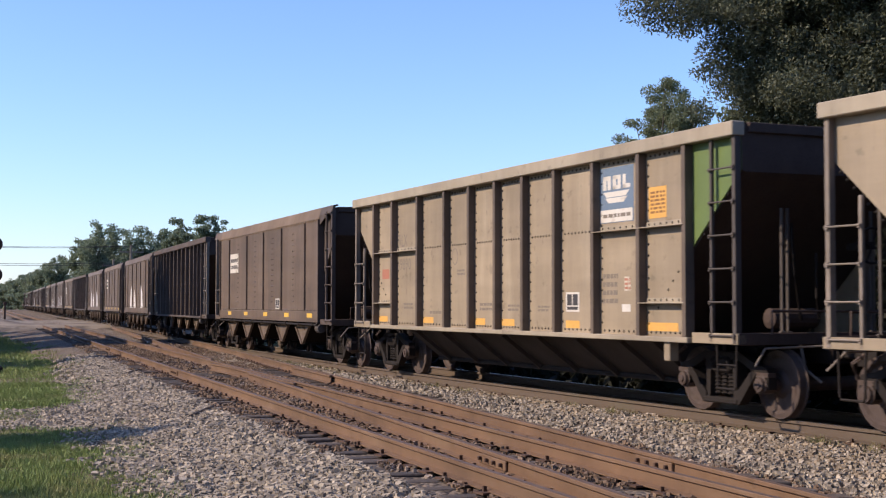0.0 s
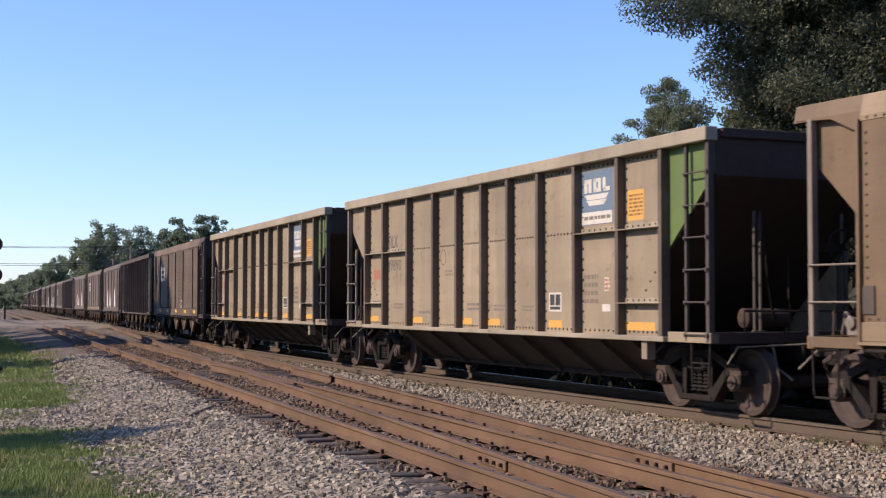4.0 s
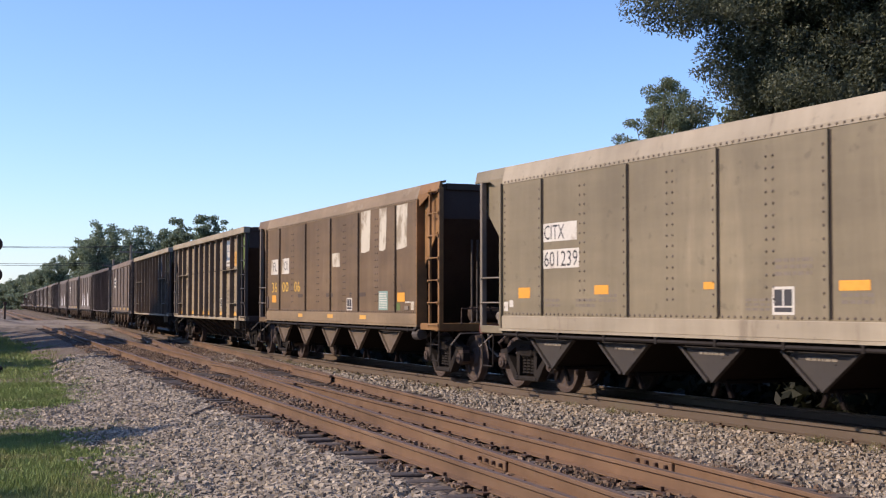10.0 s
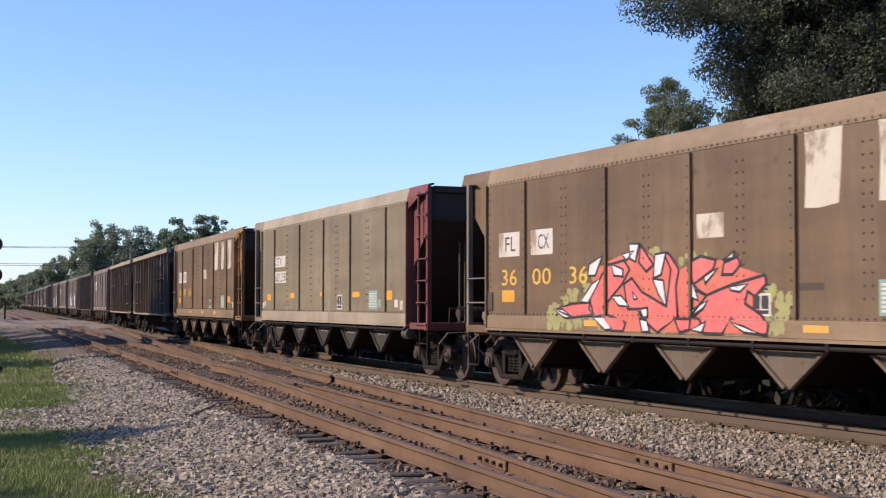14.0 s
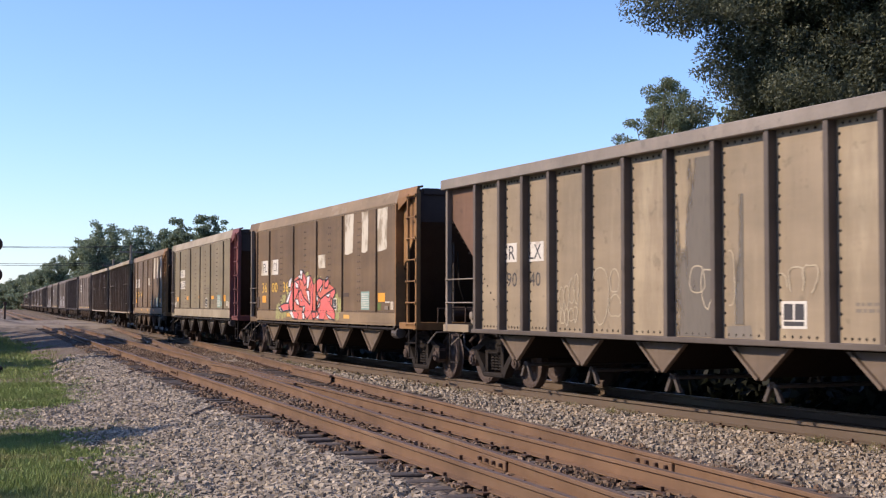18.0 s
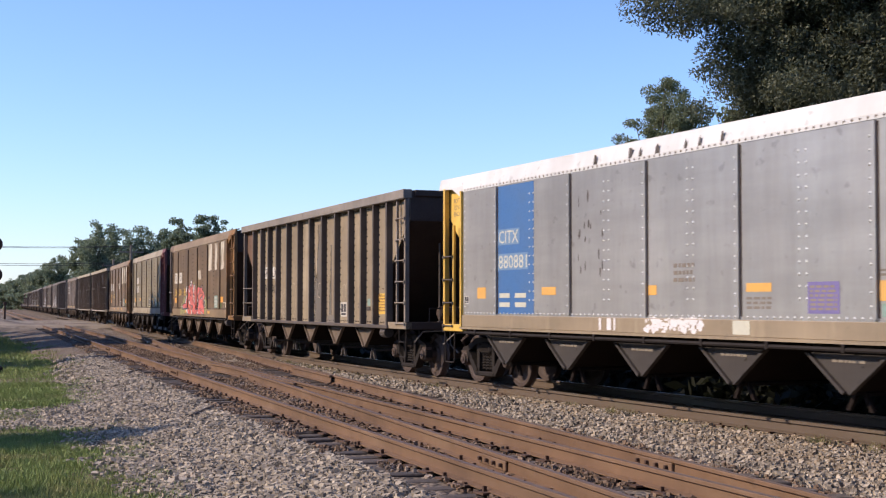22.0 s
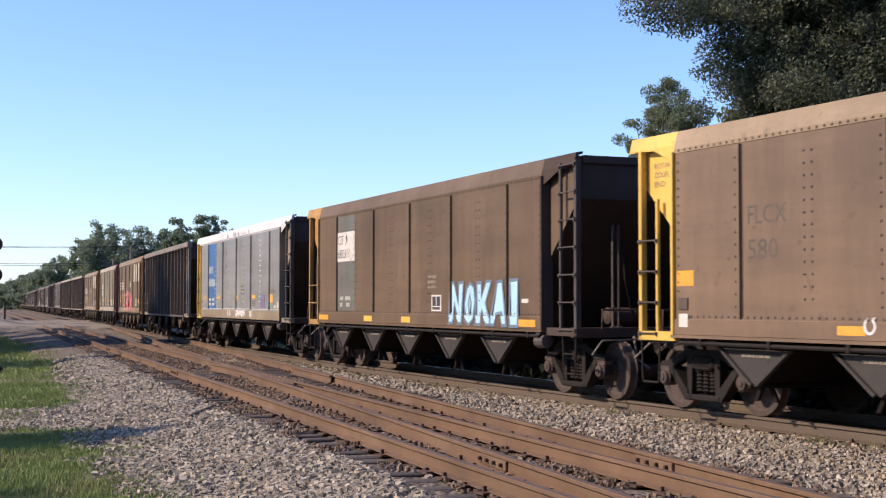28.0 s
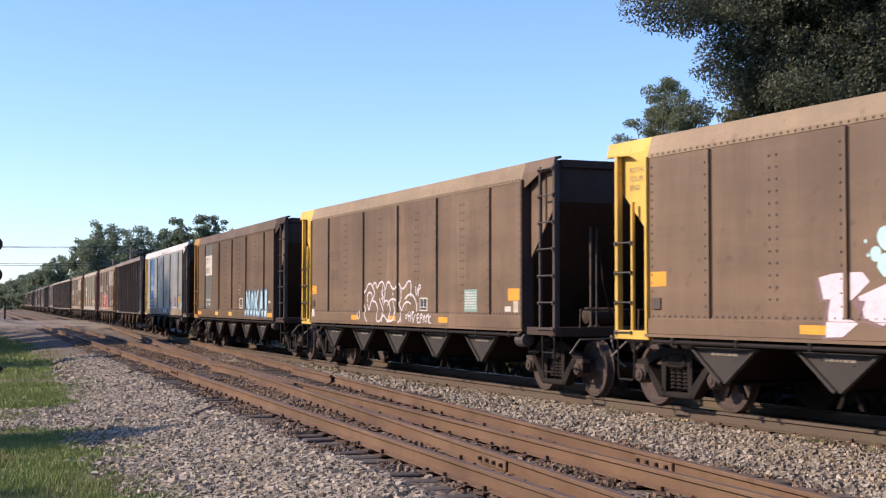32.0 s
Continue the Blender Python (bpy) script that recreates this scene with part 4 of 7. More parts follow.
def smooth_hopper(name, label, body, chord=None, front_end=None, rear_end=None, panels=None, plate=None, sill=None):
    """Five-pocket hopper with smooth riveted panels. front_end and rear_end paint the corners (x > 0 and x < 0)."""
    body_m, chord_m = M[body], M[chord or body]
    fe, re = M[front_end or body], M[rear_end or body]
    car = car_root(name, label)
    edges = [6.21, 4.81, 2.21, 0.0, -2.19, -4.71, -6.02]
    for sd in (1, -1):
        for k in range(6):
            m = M[panels[k]] if panels and panels[k] and sd == 1 else body_m
            part("side_panel", shared("panel_s%d%d" % (k, sd), lambda: side_boxes(edges[k] - 0.008, edges[k + 1] + 0.008, 1.55, 1.575, 1.28, 3.62, sd, 0.004)), m, car)
        for k in range(1, 6):
            part("rib", shared("rib_s%d%d" % (k, sd), lambda: Shape().box(edges[k] - 0.035, edges[k] - 0.02, sd * 1.57, sd * 1.615, 1.34, 3.585).box(edges[k] - 0.02, edges[k] + 0.05, sd * 1.57, sd * 1.592, 1.34, 3.585)), body_m, car)
            # black strip that stands for the shaded near side of the rib
            part("seam", shared("seam_s%d%d" % (k, sd), lambda: Shape().box(edges[k] - 0.060, edges[k] - 0.036, sd * 1.57, sd * 1.582, 1.35, 3.575)), M["black_steel"], car)
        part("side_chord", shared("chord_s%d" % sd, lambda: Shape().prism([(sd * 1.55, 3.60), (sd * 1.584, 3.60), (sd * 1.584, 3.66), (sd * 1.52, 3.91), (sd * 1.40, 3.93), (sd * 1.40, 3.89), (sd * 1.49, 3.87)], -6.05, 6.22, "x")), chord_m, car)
        for e, m in ((1, fe), (-1, re)):
            xe, xt = (6.22, 7.34) if e > 0 else (-6.05, -7.14)
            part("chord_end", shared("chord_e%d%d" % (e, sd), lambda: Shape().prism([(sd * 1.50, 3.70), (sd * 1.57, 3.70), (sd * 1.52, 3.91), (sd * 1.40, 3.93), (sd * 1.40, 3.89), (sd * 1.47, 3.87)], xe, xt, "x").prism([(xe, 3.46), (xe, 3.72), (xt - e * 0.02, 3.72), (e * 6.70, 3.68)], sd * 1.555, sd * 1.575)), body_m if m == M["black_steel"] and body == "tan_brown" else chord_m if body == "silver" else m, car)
            part("end_flange", shared("flange%d%d" % (e, sd), lambda: Shape().box(xe, xe + e * 0.05, sd * 1.40, sd * 1.62, 1.06, 3.62)), m, car)
        part("side_sill", shared("sill_s%d" % sd, lambda: Shape().box(-6.05, 6.22, sd * 1.54, sd * 1.60, 1.09, 1.31, 0.008).box(-6.1, 6.27, sd * 1.40, sd * 1.625, 1.05, 1.09)), M[sill] if sill else body_m, car)
        pipe = part("side_pipe", shared("pipe_s%d" % sd, lambda: Shape().tube([(-6.0, sd * 1.60, 0.985), (6.1, sd * 1.60, 0.985)], 0.028, 8)), M["truck_steel"], car)
        tagged(part("pipe_clamps", shared("clamps_s%d" % sd, lambda: clamps(sd)), M["truck_steel"], pipe), kind="stuff")
    # dark rivet heads: their small shadows are in the colour
    tagged(part("rivets", shared("rivets_chord", lambda: rivets_on([(6.18, 3.632, -6.0, 3.632, 92)], 1.5835, 0.026)), M["dark_brown"] if body != "silver" else M["chord_grey"], car), kind="stuff")
    lines = [(6.18, 1.345, -6.0, 1.345, 92), (6.14, 1.40, 6.14, 3.52, 18), (-5.95, 1.40, -5.95, 3.52, 18)]
    for k in range(1, 5):
        xm = (edges[k] + edges[k + 1]) / 2
        for dx in (-0.07, 0.07):
            lines.append((xm + dx, 1.5, xm + dx, 3.45, 13))
    for k in range(1, 6):
        lines.append((edges[k] + 0.09, 1.4, edges[k] + 0.09, 3.5, 13))
    # dark heads again hold the rivets' shadows; pale ones on aluminium
    tagged(part("rivets", shared("rivets_s", lambda: rivets_on(lines, 1.5745, 0.027)), M["dark_brown"] if body != "silver" else M["white_top"], car), kind="stuff")
    slope_sheets(car, 7.10, 6.15, {1: fe, -1: body_m if rear_end == "black_steel" else re})
    ladder(car, -6.68, -7.20, 1.0, 3.78, RUNGS, 1.58, M["gate_grey"] if rear_end in ("black_steel", "tan_flange") else re)
    if front_end == "yellow":
        ladder(car, 6.66, 7.06, 1.0, 3.72, RUNGS[:4], 1.58, fe, 3.0)
    else:
        open_corner(car, 7.06, 6.24, 1.58, fe if front_end else M["pale_dust"])
    ladder(car, 6.68, 7.20, 1.0, 3.78, RUNGS, -1.53, fe)
    ladder(car, -6.66, -7.06, 1.0, 3.72, RUNGS[:4], -1.53, re, 3.0)
    for e, m in ((1, fe), (-1, re)):
        for sd in (1, -1):
            part("corner_sill", shared("corner_sill%d%d" % (e, sd), lambda: Shape().box(e * 6.22, e * (7.10 if e > 0 else 7.24), sd * 1.46, sd * 1.585, 1.0, 1.13, 0.006)), m, car)
    stirrup(car, -6.95, 1.55, M["truck_steel"])
    stirrup(car, 6.85, 1.55, M["truck_steel"], False)
    part("release_box", shared("release_box", lambda: release_box()), M["gate_grey"], car)
    end_details(car, 7.14, M["black_steel"] if rear_end in (None, "tan_flange") else M[rear_end], -1)
    hopper_pockets(car, (4.66, 2.48, 0.30, -1.90, -4.10), M[plate or body], 1.46, 0.93, 0.47, 0.70)
    part("coal_load", shared("coal_s", lambda: coal_shape(7.0, 3.74, 1.42)), M["coal"], car, "heaped black coal")
    return car, finish_car(car)


def clamps(sd):
    sh = Shape()
    for k in range(9):
        x = -5.6 + 1.4 * k
        sh.box(x - 0.03, x + 0.03, sd * 1.56, sd * 1.635, 0.945, 1.05, 0.006)
    return sh


def post_car(name, label, body, posts, half, chord, kind, end_front=None, end_rear=None, panels=None, skip=None, post=None):
    """Hopper with outside posts; kind 'trough' or 'pockets' says what hangs below."""
    car = car_root(name, label)
    body_m = M[body]
    ends = {1: M[end_front or body], -1: M[end_rear or body]}
    key = kind[0]
    for sd in (1, -1):
        for k in range(len(posts) - 1):
            m = M[panels[k]] if panels and panels[k] and sd == 1 else body_m
            part("side_panel", shared("panel_%s%d%d" % (key, k, sd), lambda: side_boxes(posts[k] - 0.05, posts[k + 1] + 0.05, 1.475, 1.50, 1.04, 3.72, sd)), m, car)
        for k, x in enumerate(posts):
            part("side_post", shared("post_%s%d%d" % (key, k, sd), lambda: Shape().prism([(x - 0.05, sd * 1.49), (x - 0.045, sd * 1.63), (x + 0.045, sd * 1.63), (x + 0.055, sd * 1.49)], 1.06, 3.70, "z")), M[post] if post else body_m, car)
        part("side_chord", shared("chord_%s%d" % (key, sd), lambda: Shape().box(-half, half, sd * 1.46, sd * 1.66, 3.69, 3.88, 0.012)), M[chord], car)
        part("side_sill", shared("sill_%s%d" % (key, sd), lambda: Shape().box(posts[-1] - 0.1, posts[0] + 0.1, sd * 1.42, sd * 1.65, 0.985, 1.06, 0.01)), M[post or body] if kind == "pockets" else M[chord], car)
    lines = []
    for k in range(len(posts) - 1):
        a, b = posts[k] - 0.10, posts[k + 1] + 0.10
        n = 8 if kind == "trough" else 6
        lines += [(a, 3.64, b, 3.64, n), (a, 1.11, b, 1.11, n), (a, 1.15, a, 3.6, 15), (b, 1.15, b, 3.6, 15)]
    for e in (1, -1):
        lines += [(e * (half - 0.05), 3.2, e * 6.4, 2.4, 8), (e * 6.02, 2.15, e * 5.25, 1.40, 6)]
    if kind == "trough":
        lines += [(posts[k] - 0.12, 2.64, posts[k + 1] + 0.12, 2.64, 9) for k in range(2, 8)]
    # near-black heads, with the shadow of each rivet in its colour
    tagged(part("rivets", shared("rivets_%s" % key, lambda: rivets_on(lines, 1.4995, 0.027)), M["truck_steel"], car), kind="stuff")
    if kind == "trough":
        for a, b in ((posts[0], posts[1]), (posts[1], posts[2]), (posts[-3], posts[-2]), (posts[-2], posts[-1])):
            # paler paint than the panels: the bars' lit upper edge is in it
            part("stiffener", shared("stiff%.2f%.2f" % (a, b), lambda: Shape().box(a, b, 1.5, 1.64, 2.60, 2.615, 0.004).box(a, b, 1.5, 1.515, 2.60, 2.69, 0.004)), M["dusty_chord"], car)
            tagged(part("rivets", shared("stiff_rivets%.2f" % a, lambda: rivets_on([(a - 0.06, 2.655, b + 0.06, 2.655, 7)], 1.5145, 0.024)), M["truck_steel"], car), kind="stuff")
        for a, b in ((posts[0], posts[1]), (posts[-2], posts[-1])):
            part("stiffener", shared("stifflow%.2f" % a, lambda: Shape().box(a, b, 1.5, 1.64, 1.52, 1.535, 0.004).box(a, b, 1.5, 1.515, 1.52, 1.60, 0.004)), M["dusty_chord"], car)
            tagged(part("rivets", shared("stiff_low_rivets%.2f" % a, lambda: rivets_on([(a - 0.06, 1.57, b + 0.06, 1.57, 7)], 1.5145, 0.024)), M["truck_steel"], car), kind="stuff")
    slope_sheets(car, half - 0.04, 6.2, ends, 3.25, 2.3, 1.50)
    ladder(car, -half + 0.58, -half + 0.06, 1.0, 3.78, RUNGS, 1.60, M["pale_dust"] if not end_rear else M["gate_grey"])
    if kind == "trough":
        ladder(car, half - 0.62, half - 0.10, 1.0, 3.72, RUNGS[:4], 1.60, M["pale_dust"], 2.75)
    else:
        open_corner(car, half - 0.16, posts[0] + 0.05, 1.60, M["pale_dust"])
    ladder(car, half - 0.58, half - 0.06, 1.0, 3.78, RUNGS, -1.55, M["gate_grey"])
    for e in (1, -1):
        for sd in (1, -1):
            part("corner_sill", shared("corner_sill_%s%d%d" % (key, e, sd), lambda: Shape().box(e * 6.3, e * half, sd * 1.46, sd * 1.60, 0.99, 1.13, 0.006)), body_m, car)
    stirrup(car, -half + 0.3, 1.55, M["truck_steel"])
    stirrup(car, half - 0.42, 1.55, M["truck_steel"], False)
    end_details(car, half, M["black_steel"], -1)
    if kind == "trough":
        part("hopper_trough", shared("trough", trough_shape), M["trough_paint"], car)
        part("trough_edge", shared("trough_edge", lambda: Shape().box(-4.85, 4.55, 0.60, 0.70, 0.34, 0.42, 0.01).box(-4.85, 4.55, -0.70, -0.60, 0.34, 0.42, 0.01)), M["truck_steel"], car)
        for k in range(7):
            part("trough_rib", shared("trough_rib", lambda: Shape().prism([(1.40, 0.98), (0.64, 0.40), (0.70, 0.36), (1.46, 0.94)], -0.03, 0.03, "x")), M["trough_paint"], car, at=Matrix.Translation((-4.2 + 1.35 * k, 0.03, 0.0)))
        part("side_bracket", shared("side_bracket", lambda: Shape().box(-5.75, -5.6, 1.45, 1.6, 0.72, 0.98, 0.01)), body_m, car)
    else:
        hopper_pockets(car, (4.62, 2.40, 0.15, -2.10, -4.35), M["plate_tan"], 1.46, 0.96, 0.55, 0.60, True)
        part("release_box", shared("release_box", lambda: release_box()), M["gate_grey"], car)
    part("coal_load", shared("coal_%s" % key, lambda: coal_shape(half - 0.15, 3.80, 1.44)), M["coal"], car, "heaped black coal")
    return car, finish_car(car)


def trough_shape():
    sh = Shape().prism([(-1.45, 1.05), (-0.64, 0.40), (0.64, 0.40), (1.45, 1.05)], -4.9, 4.6, "x")
    return sh


POSTS_R = [6.04, 4.93, 3.52, 2.14, 0.99, -0.13, -1.22, -2.37, -3.63, -4.96, -6.15]
POSTS_S = [5.99, 5.02, 4.15, 3.22, 2.07, 0.93, -0.18, -1.30, -2.44, -3.55, -4.47, -5.35, -6.25]


def ribbed(name, label, body="dark_brown"):
    return post_car(name, label, body, POSTS_S, 7.42, "dark_brown", "pockets")
# ---- lettering, patches and graffiti ----
def decal(car, name, u0, u1, z0, z1, material, y=1.5755, label="", lift=0.003):
    """A thin sheet on the viewer's side of a car; u runs to the viewer's right."""
    return part(name, Shape().box(-u0, -u1, y, y + lift, z0, z1), M[material], car, label)


def lettering(car, name, text, u0, z0, z1, material, y, width=None, label=""):
    """Letters from the built-in font, of height z1 - z0, squeezed to a width."""
    cu = bpy.data.curves.new("lettering", "FONT")
    cu.body, cu.size, cu.extrude, cu.resolution_u = text, 1.0, 0.0, 2
    ob = new("lettering", cu)
    bpy.context.view_layer.update()
    me = bpy.data.meshes.new_from_object(ob.evaluated_get(bpy.context.evaluated_depsgraph_get()))
    bpy.data.objects.remove(ob)
    bpy.data.curves.remove(cu)
    co = np.empty(len(me.vertices) * 3)
    me.vertices.foreach_get("co", co)
    co = co.reshape(-1, 3)
    lo, hi = co.min(0), co.max(0)
    k = (z1 - z0) / (hi[1] - lo[1])
    w = width / (hi[0] - lo[0]) if width else k
    out = np.stack([-(u0 + (co[:, 0] - lo[0]) * w), np.full(len(co), y), z0 + (co[:, 1] - lo[1]) * k], -1)
    me.vertices.foreach_set("co", out.ravel())
    me.update()
    me.materials.clear()
    return part(name, me, M[material], car, label)


def over_sill(sh, ring, y):
    """Adds a flat painted polygon; on a smooth-sided car its foot lies on the raised sill."""
    cuts = ((1.302, 1, 0.0), (1.302, -1, 0.0253)) if y > 1.57 else ((-9.0, 1, 0.0),)
    for lim, sg, out in cuts:
        res = []
        for a, b in zip(ring, ring[1:] + ring[:1]):
            ia, ib = (a[1] - lim) * sg >= 0, (b[1] - lim) * sg >= 0
            if ia:
                res.append(a)
            if ia != ib:
                f = (lim - a[1]) / (b[1] - a[1])
                res.append((a[0] + (b[0] - a[0]) * f, lim))
        if len(res) > 2:
            sh.add([(x, y + out, z) for x, z in res], [tuple(range(len(res)))])


def loop(cu, cz, ru, rz, wob=0.15, n=18, seed=0, a0=0.0, a1=6.3):
    r = random.Random(seed)
    k = [r.uniform(-wob, wob) for _ in range(4)]
    return [(cu + ru * math.cos(a) * (1 + k[0] * math.cos(2 * a) + k[1] * math.sin(3 * a)), cz + rz * math.sin(a) * (1 + k[2] * math.cos(2 * a) + k[3] * math.sin(3 * a))) for a in np.linspace(a0, a1, n)]


def strokes(car, name, lines, width, material, y, label="", close=False):
    """Painted strokes: polylines of (u, z) thickened to flat bands, each a part."""
    if len(lines) > 1:
        for k, pts in enumerate(lines):
            strokes(car, name, [pts], width, material, y + 0.0001 * k, label)
        return None
    sh, band = Shape(), []
    pts = [Vector((-u, z)) for u, z in lines[0]]
    pts = [p for k, p in enumerate(pts) if k == 0 or (p - pts[k - 1]).length > 1e-4]
    ring = (pts[0] - pts[-1]).length < 1e-3
    pts = pts[:-1] if ring else pts
    n = len(pts)
    for i, p in enumerate(pts):
        before = (p - pts[i - 1]).normalized() if ring or i else (pts[1] - p).normalized()
        after = (pts[(i + 1) % n] - p).normalized() if ring or i < n - 1 else before
        way = before + after
        way = way.normalized() if way.length > 0.2 else after
        wide = width / 2 / max(0.55, abs(way.dot(after)))
        side = Vector((-way.y, way.x)) * wide
        for q in (p - side, p + side):
            band.append((q.x, y + (0.0253 if y > 1.57 and q.y < 1.335 else 0.0), q.y))
    sh.add(band, [(2 * i, 2 * ((i + 1) % n), 2 * ((i + 1) % n) + 1, 2 * i + 1) for i in range(n if ring else n - 1)])
    return part(name, sh, M[material], car, label)


def blob(car, name, polys, material, y, label=""):
    if len(polys) <= 6:
        for k, p in enumerate(polys):
            sh = Shape()
            over_sill(sh, [(-u, z) for u, z in p], y + 0.0006 * k)
            part(name, sh, M[material], car, label)
        return
    sh = Shape()
    for k, p in enumerate(polys):
        over_sill(sh, [(-u, z) for u, z in p], y + 0.00001 * k)
    return tagged(part(name, sh, M[material], car, label), kind="stuff")


def rule_sign(car, u0, u1, z0, z1, y):
    """A small framed consolidated-stencil panel: dark fields in a white border."""
    s = decal(car, "stencil_frame", u0, u1, z0, z1, "sign_white", y, "white-framed stencil panel")
    w, h = u1 - u0, z1 - z0
    for a, b, c, d in ((0.1, 0.46, 0.32, 0.9), (0.54, 0.9, 0.32, 0.9), (0.1, 0.9, 0.1, 0.26)):
        part("stencil_field", Shape().box(-(u0 + a * w), -(u0 + b * w), y + 0.003, y + 0.005, z0 + c * h, z0 + d * h), M["sign_dark"], s)


def bars(car, u0, u1, z0, z1, rows, material, y, name="stencil_line"):
    """Small unreadable stencilled lines."""
    rng = random.Random(int((u0 + 20) * 100))
    sh = Shape()
    h = (z1 - z0) / rows
    for k in range(rows):
        u = u0
        while u < u1 - 0.02:
            w = min(rng.uniform(0.05, 0.14), u1 - u)
            sh.box(-u, -(u + w), y, y + 0.002, z0 + h * k + 0.2 * h, z0 + h * k + 0.75 * h)
            u += w + 0.03
    return tagged(part(name, sh, M[material], car), kind="stuff")


M["graf_pink"] = mat("coral_spray_paint", (0.600, 0.104, 0.104), (0.640, 0.192, 0.160), 0.5, 0, 2.5, 15, 0)
M["graf_coral_dark"] = mat("deep_coral_spray_paint", (0.520, 0.100, 0.085), (0.560, 0.190, 0.120), 0.5, 0, 2.5, 15, 0)
M["graf_white"] = mat("white_spray_paint", (0.640, 0.624, 0.608), (0.592, 0.544, 0.544), 0.5, 0, 2.5, 15, 0)
M["graf_black"] = mat("black_spray_paint", (0.03, 0.025, 0.03), (0.045, 0.04, 0.045), 0.5, 0, 2.5, 15, 0)
M["graf_olive"] = mat("olive_spray_paint", (0.33, 0.33, 0.12), (0.24, 0.21, 0.10), 0.6, 0, 5.0, 15, 0)
M["graf_blue"] = mat("pale_blue_spray_paint", (0.336, 0.544, 0.640), (0.416, 0.600, 0.672), 0.5, 0, 2.5, 15, 0)
M["graf_cyan"] = mat("turquoise_spray_paint", (0.38, 0.60, 0.60), (0.44, 0.64, 0.62), 0.5, 0, 2.5, 15, 0)
M["graf_rose"] = mat("pale_pink_spray_paint", (0.624, 0.480, 0.512), (0.640, 0.560, 0.576), 0.5, 0, 2.5, 15, 0)
M["graf_mauve"] = mat("mauve_spray_paint", (0.20, 0.125, 0.125), (0.16, 0.10, 0.10), 0.6, 0, 2.5, 15, 0)
M["stain"] = mat("grey_soot_stain", (0.13, 0.115, 0.10), (0.17, 0.145, 0.115), 0.7, 0, 2.0, 20, 0.1, 0.5, STREAK)
M["faint"] = mat("faded_dark_stencil", (0.15, 0.125, 0.10), (0.19, 0.155, 0.12), 0.7, 0, 3.0, 20, 0)
M["panel_grey"] = mat("grey_green_panel_paint", (0.127, 0.123, 0.102), (0.107, 0.098, 0.082), 0.65, 0, 1.6, 22, 0.1, 0.5, STREAK, grime=0.12)
M["logo_blue"] = mat("faded_slate_blue", (0.11, 0.16, 0.23), (0.13, 0.17, 0.22), 0.6, 0, 2.0, 20, 0)
M["label_purple"] = mat("purple_label", (0.13, 0.11, 0.26), (0.16, 0.13, 0.28), 0.6, 0, 2.0, 20, 0)

YS, YP = 1.5755, 1.5005   # outer faces of smooth and of posted sides
TRAIN = []


def place(car, wheels, s):
    """Puts a car into the train with its centre at arc length s at the start."""
    x, y, t = main_at(s)
    car.matrix_basis = pose(x, y, 0, 0, 0, 180 - math.degrees(t))
    TRAIN.append((car, wheels, s))


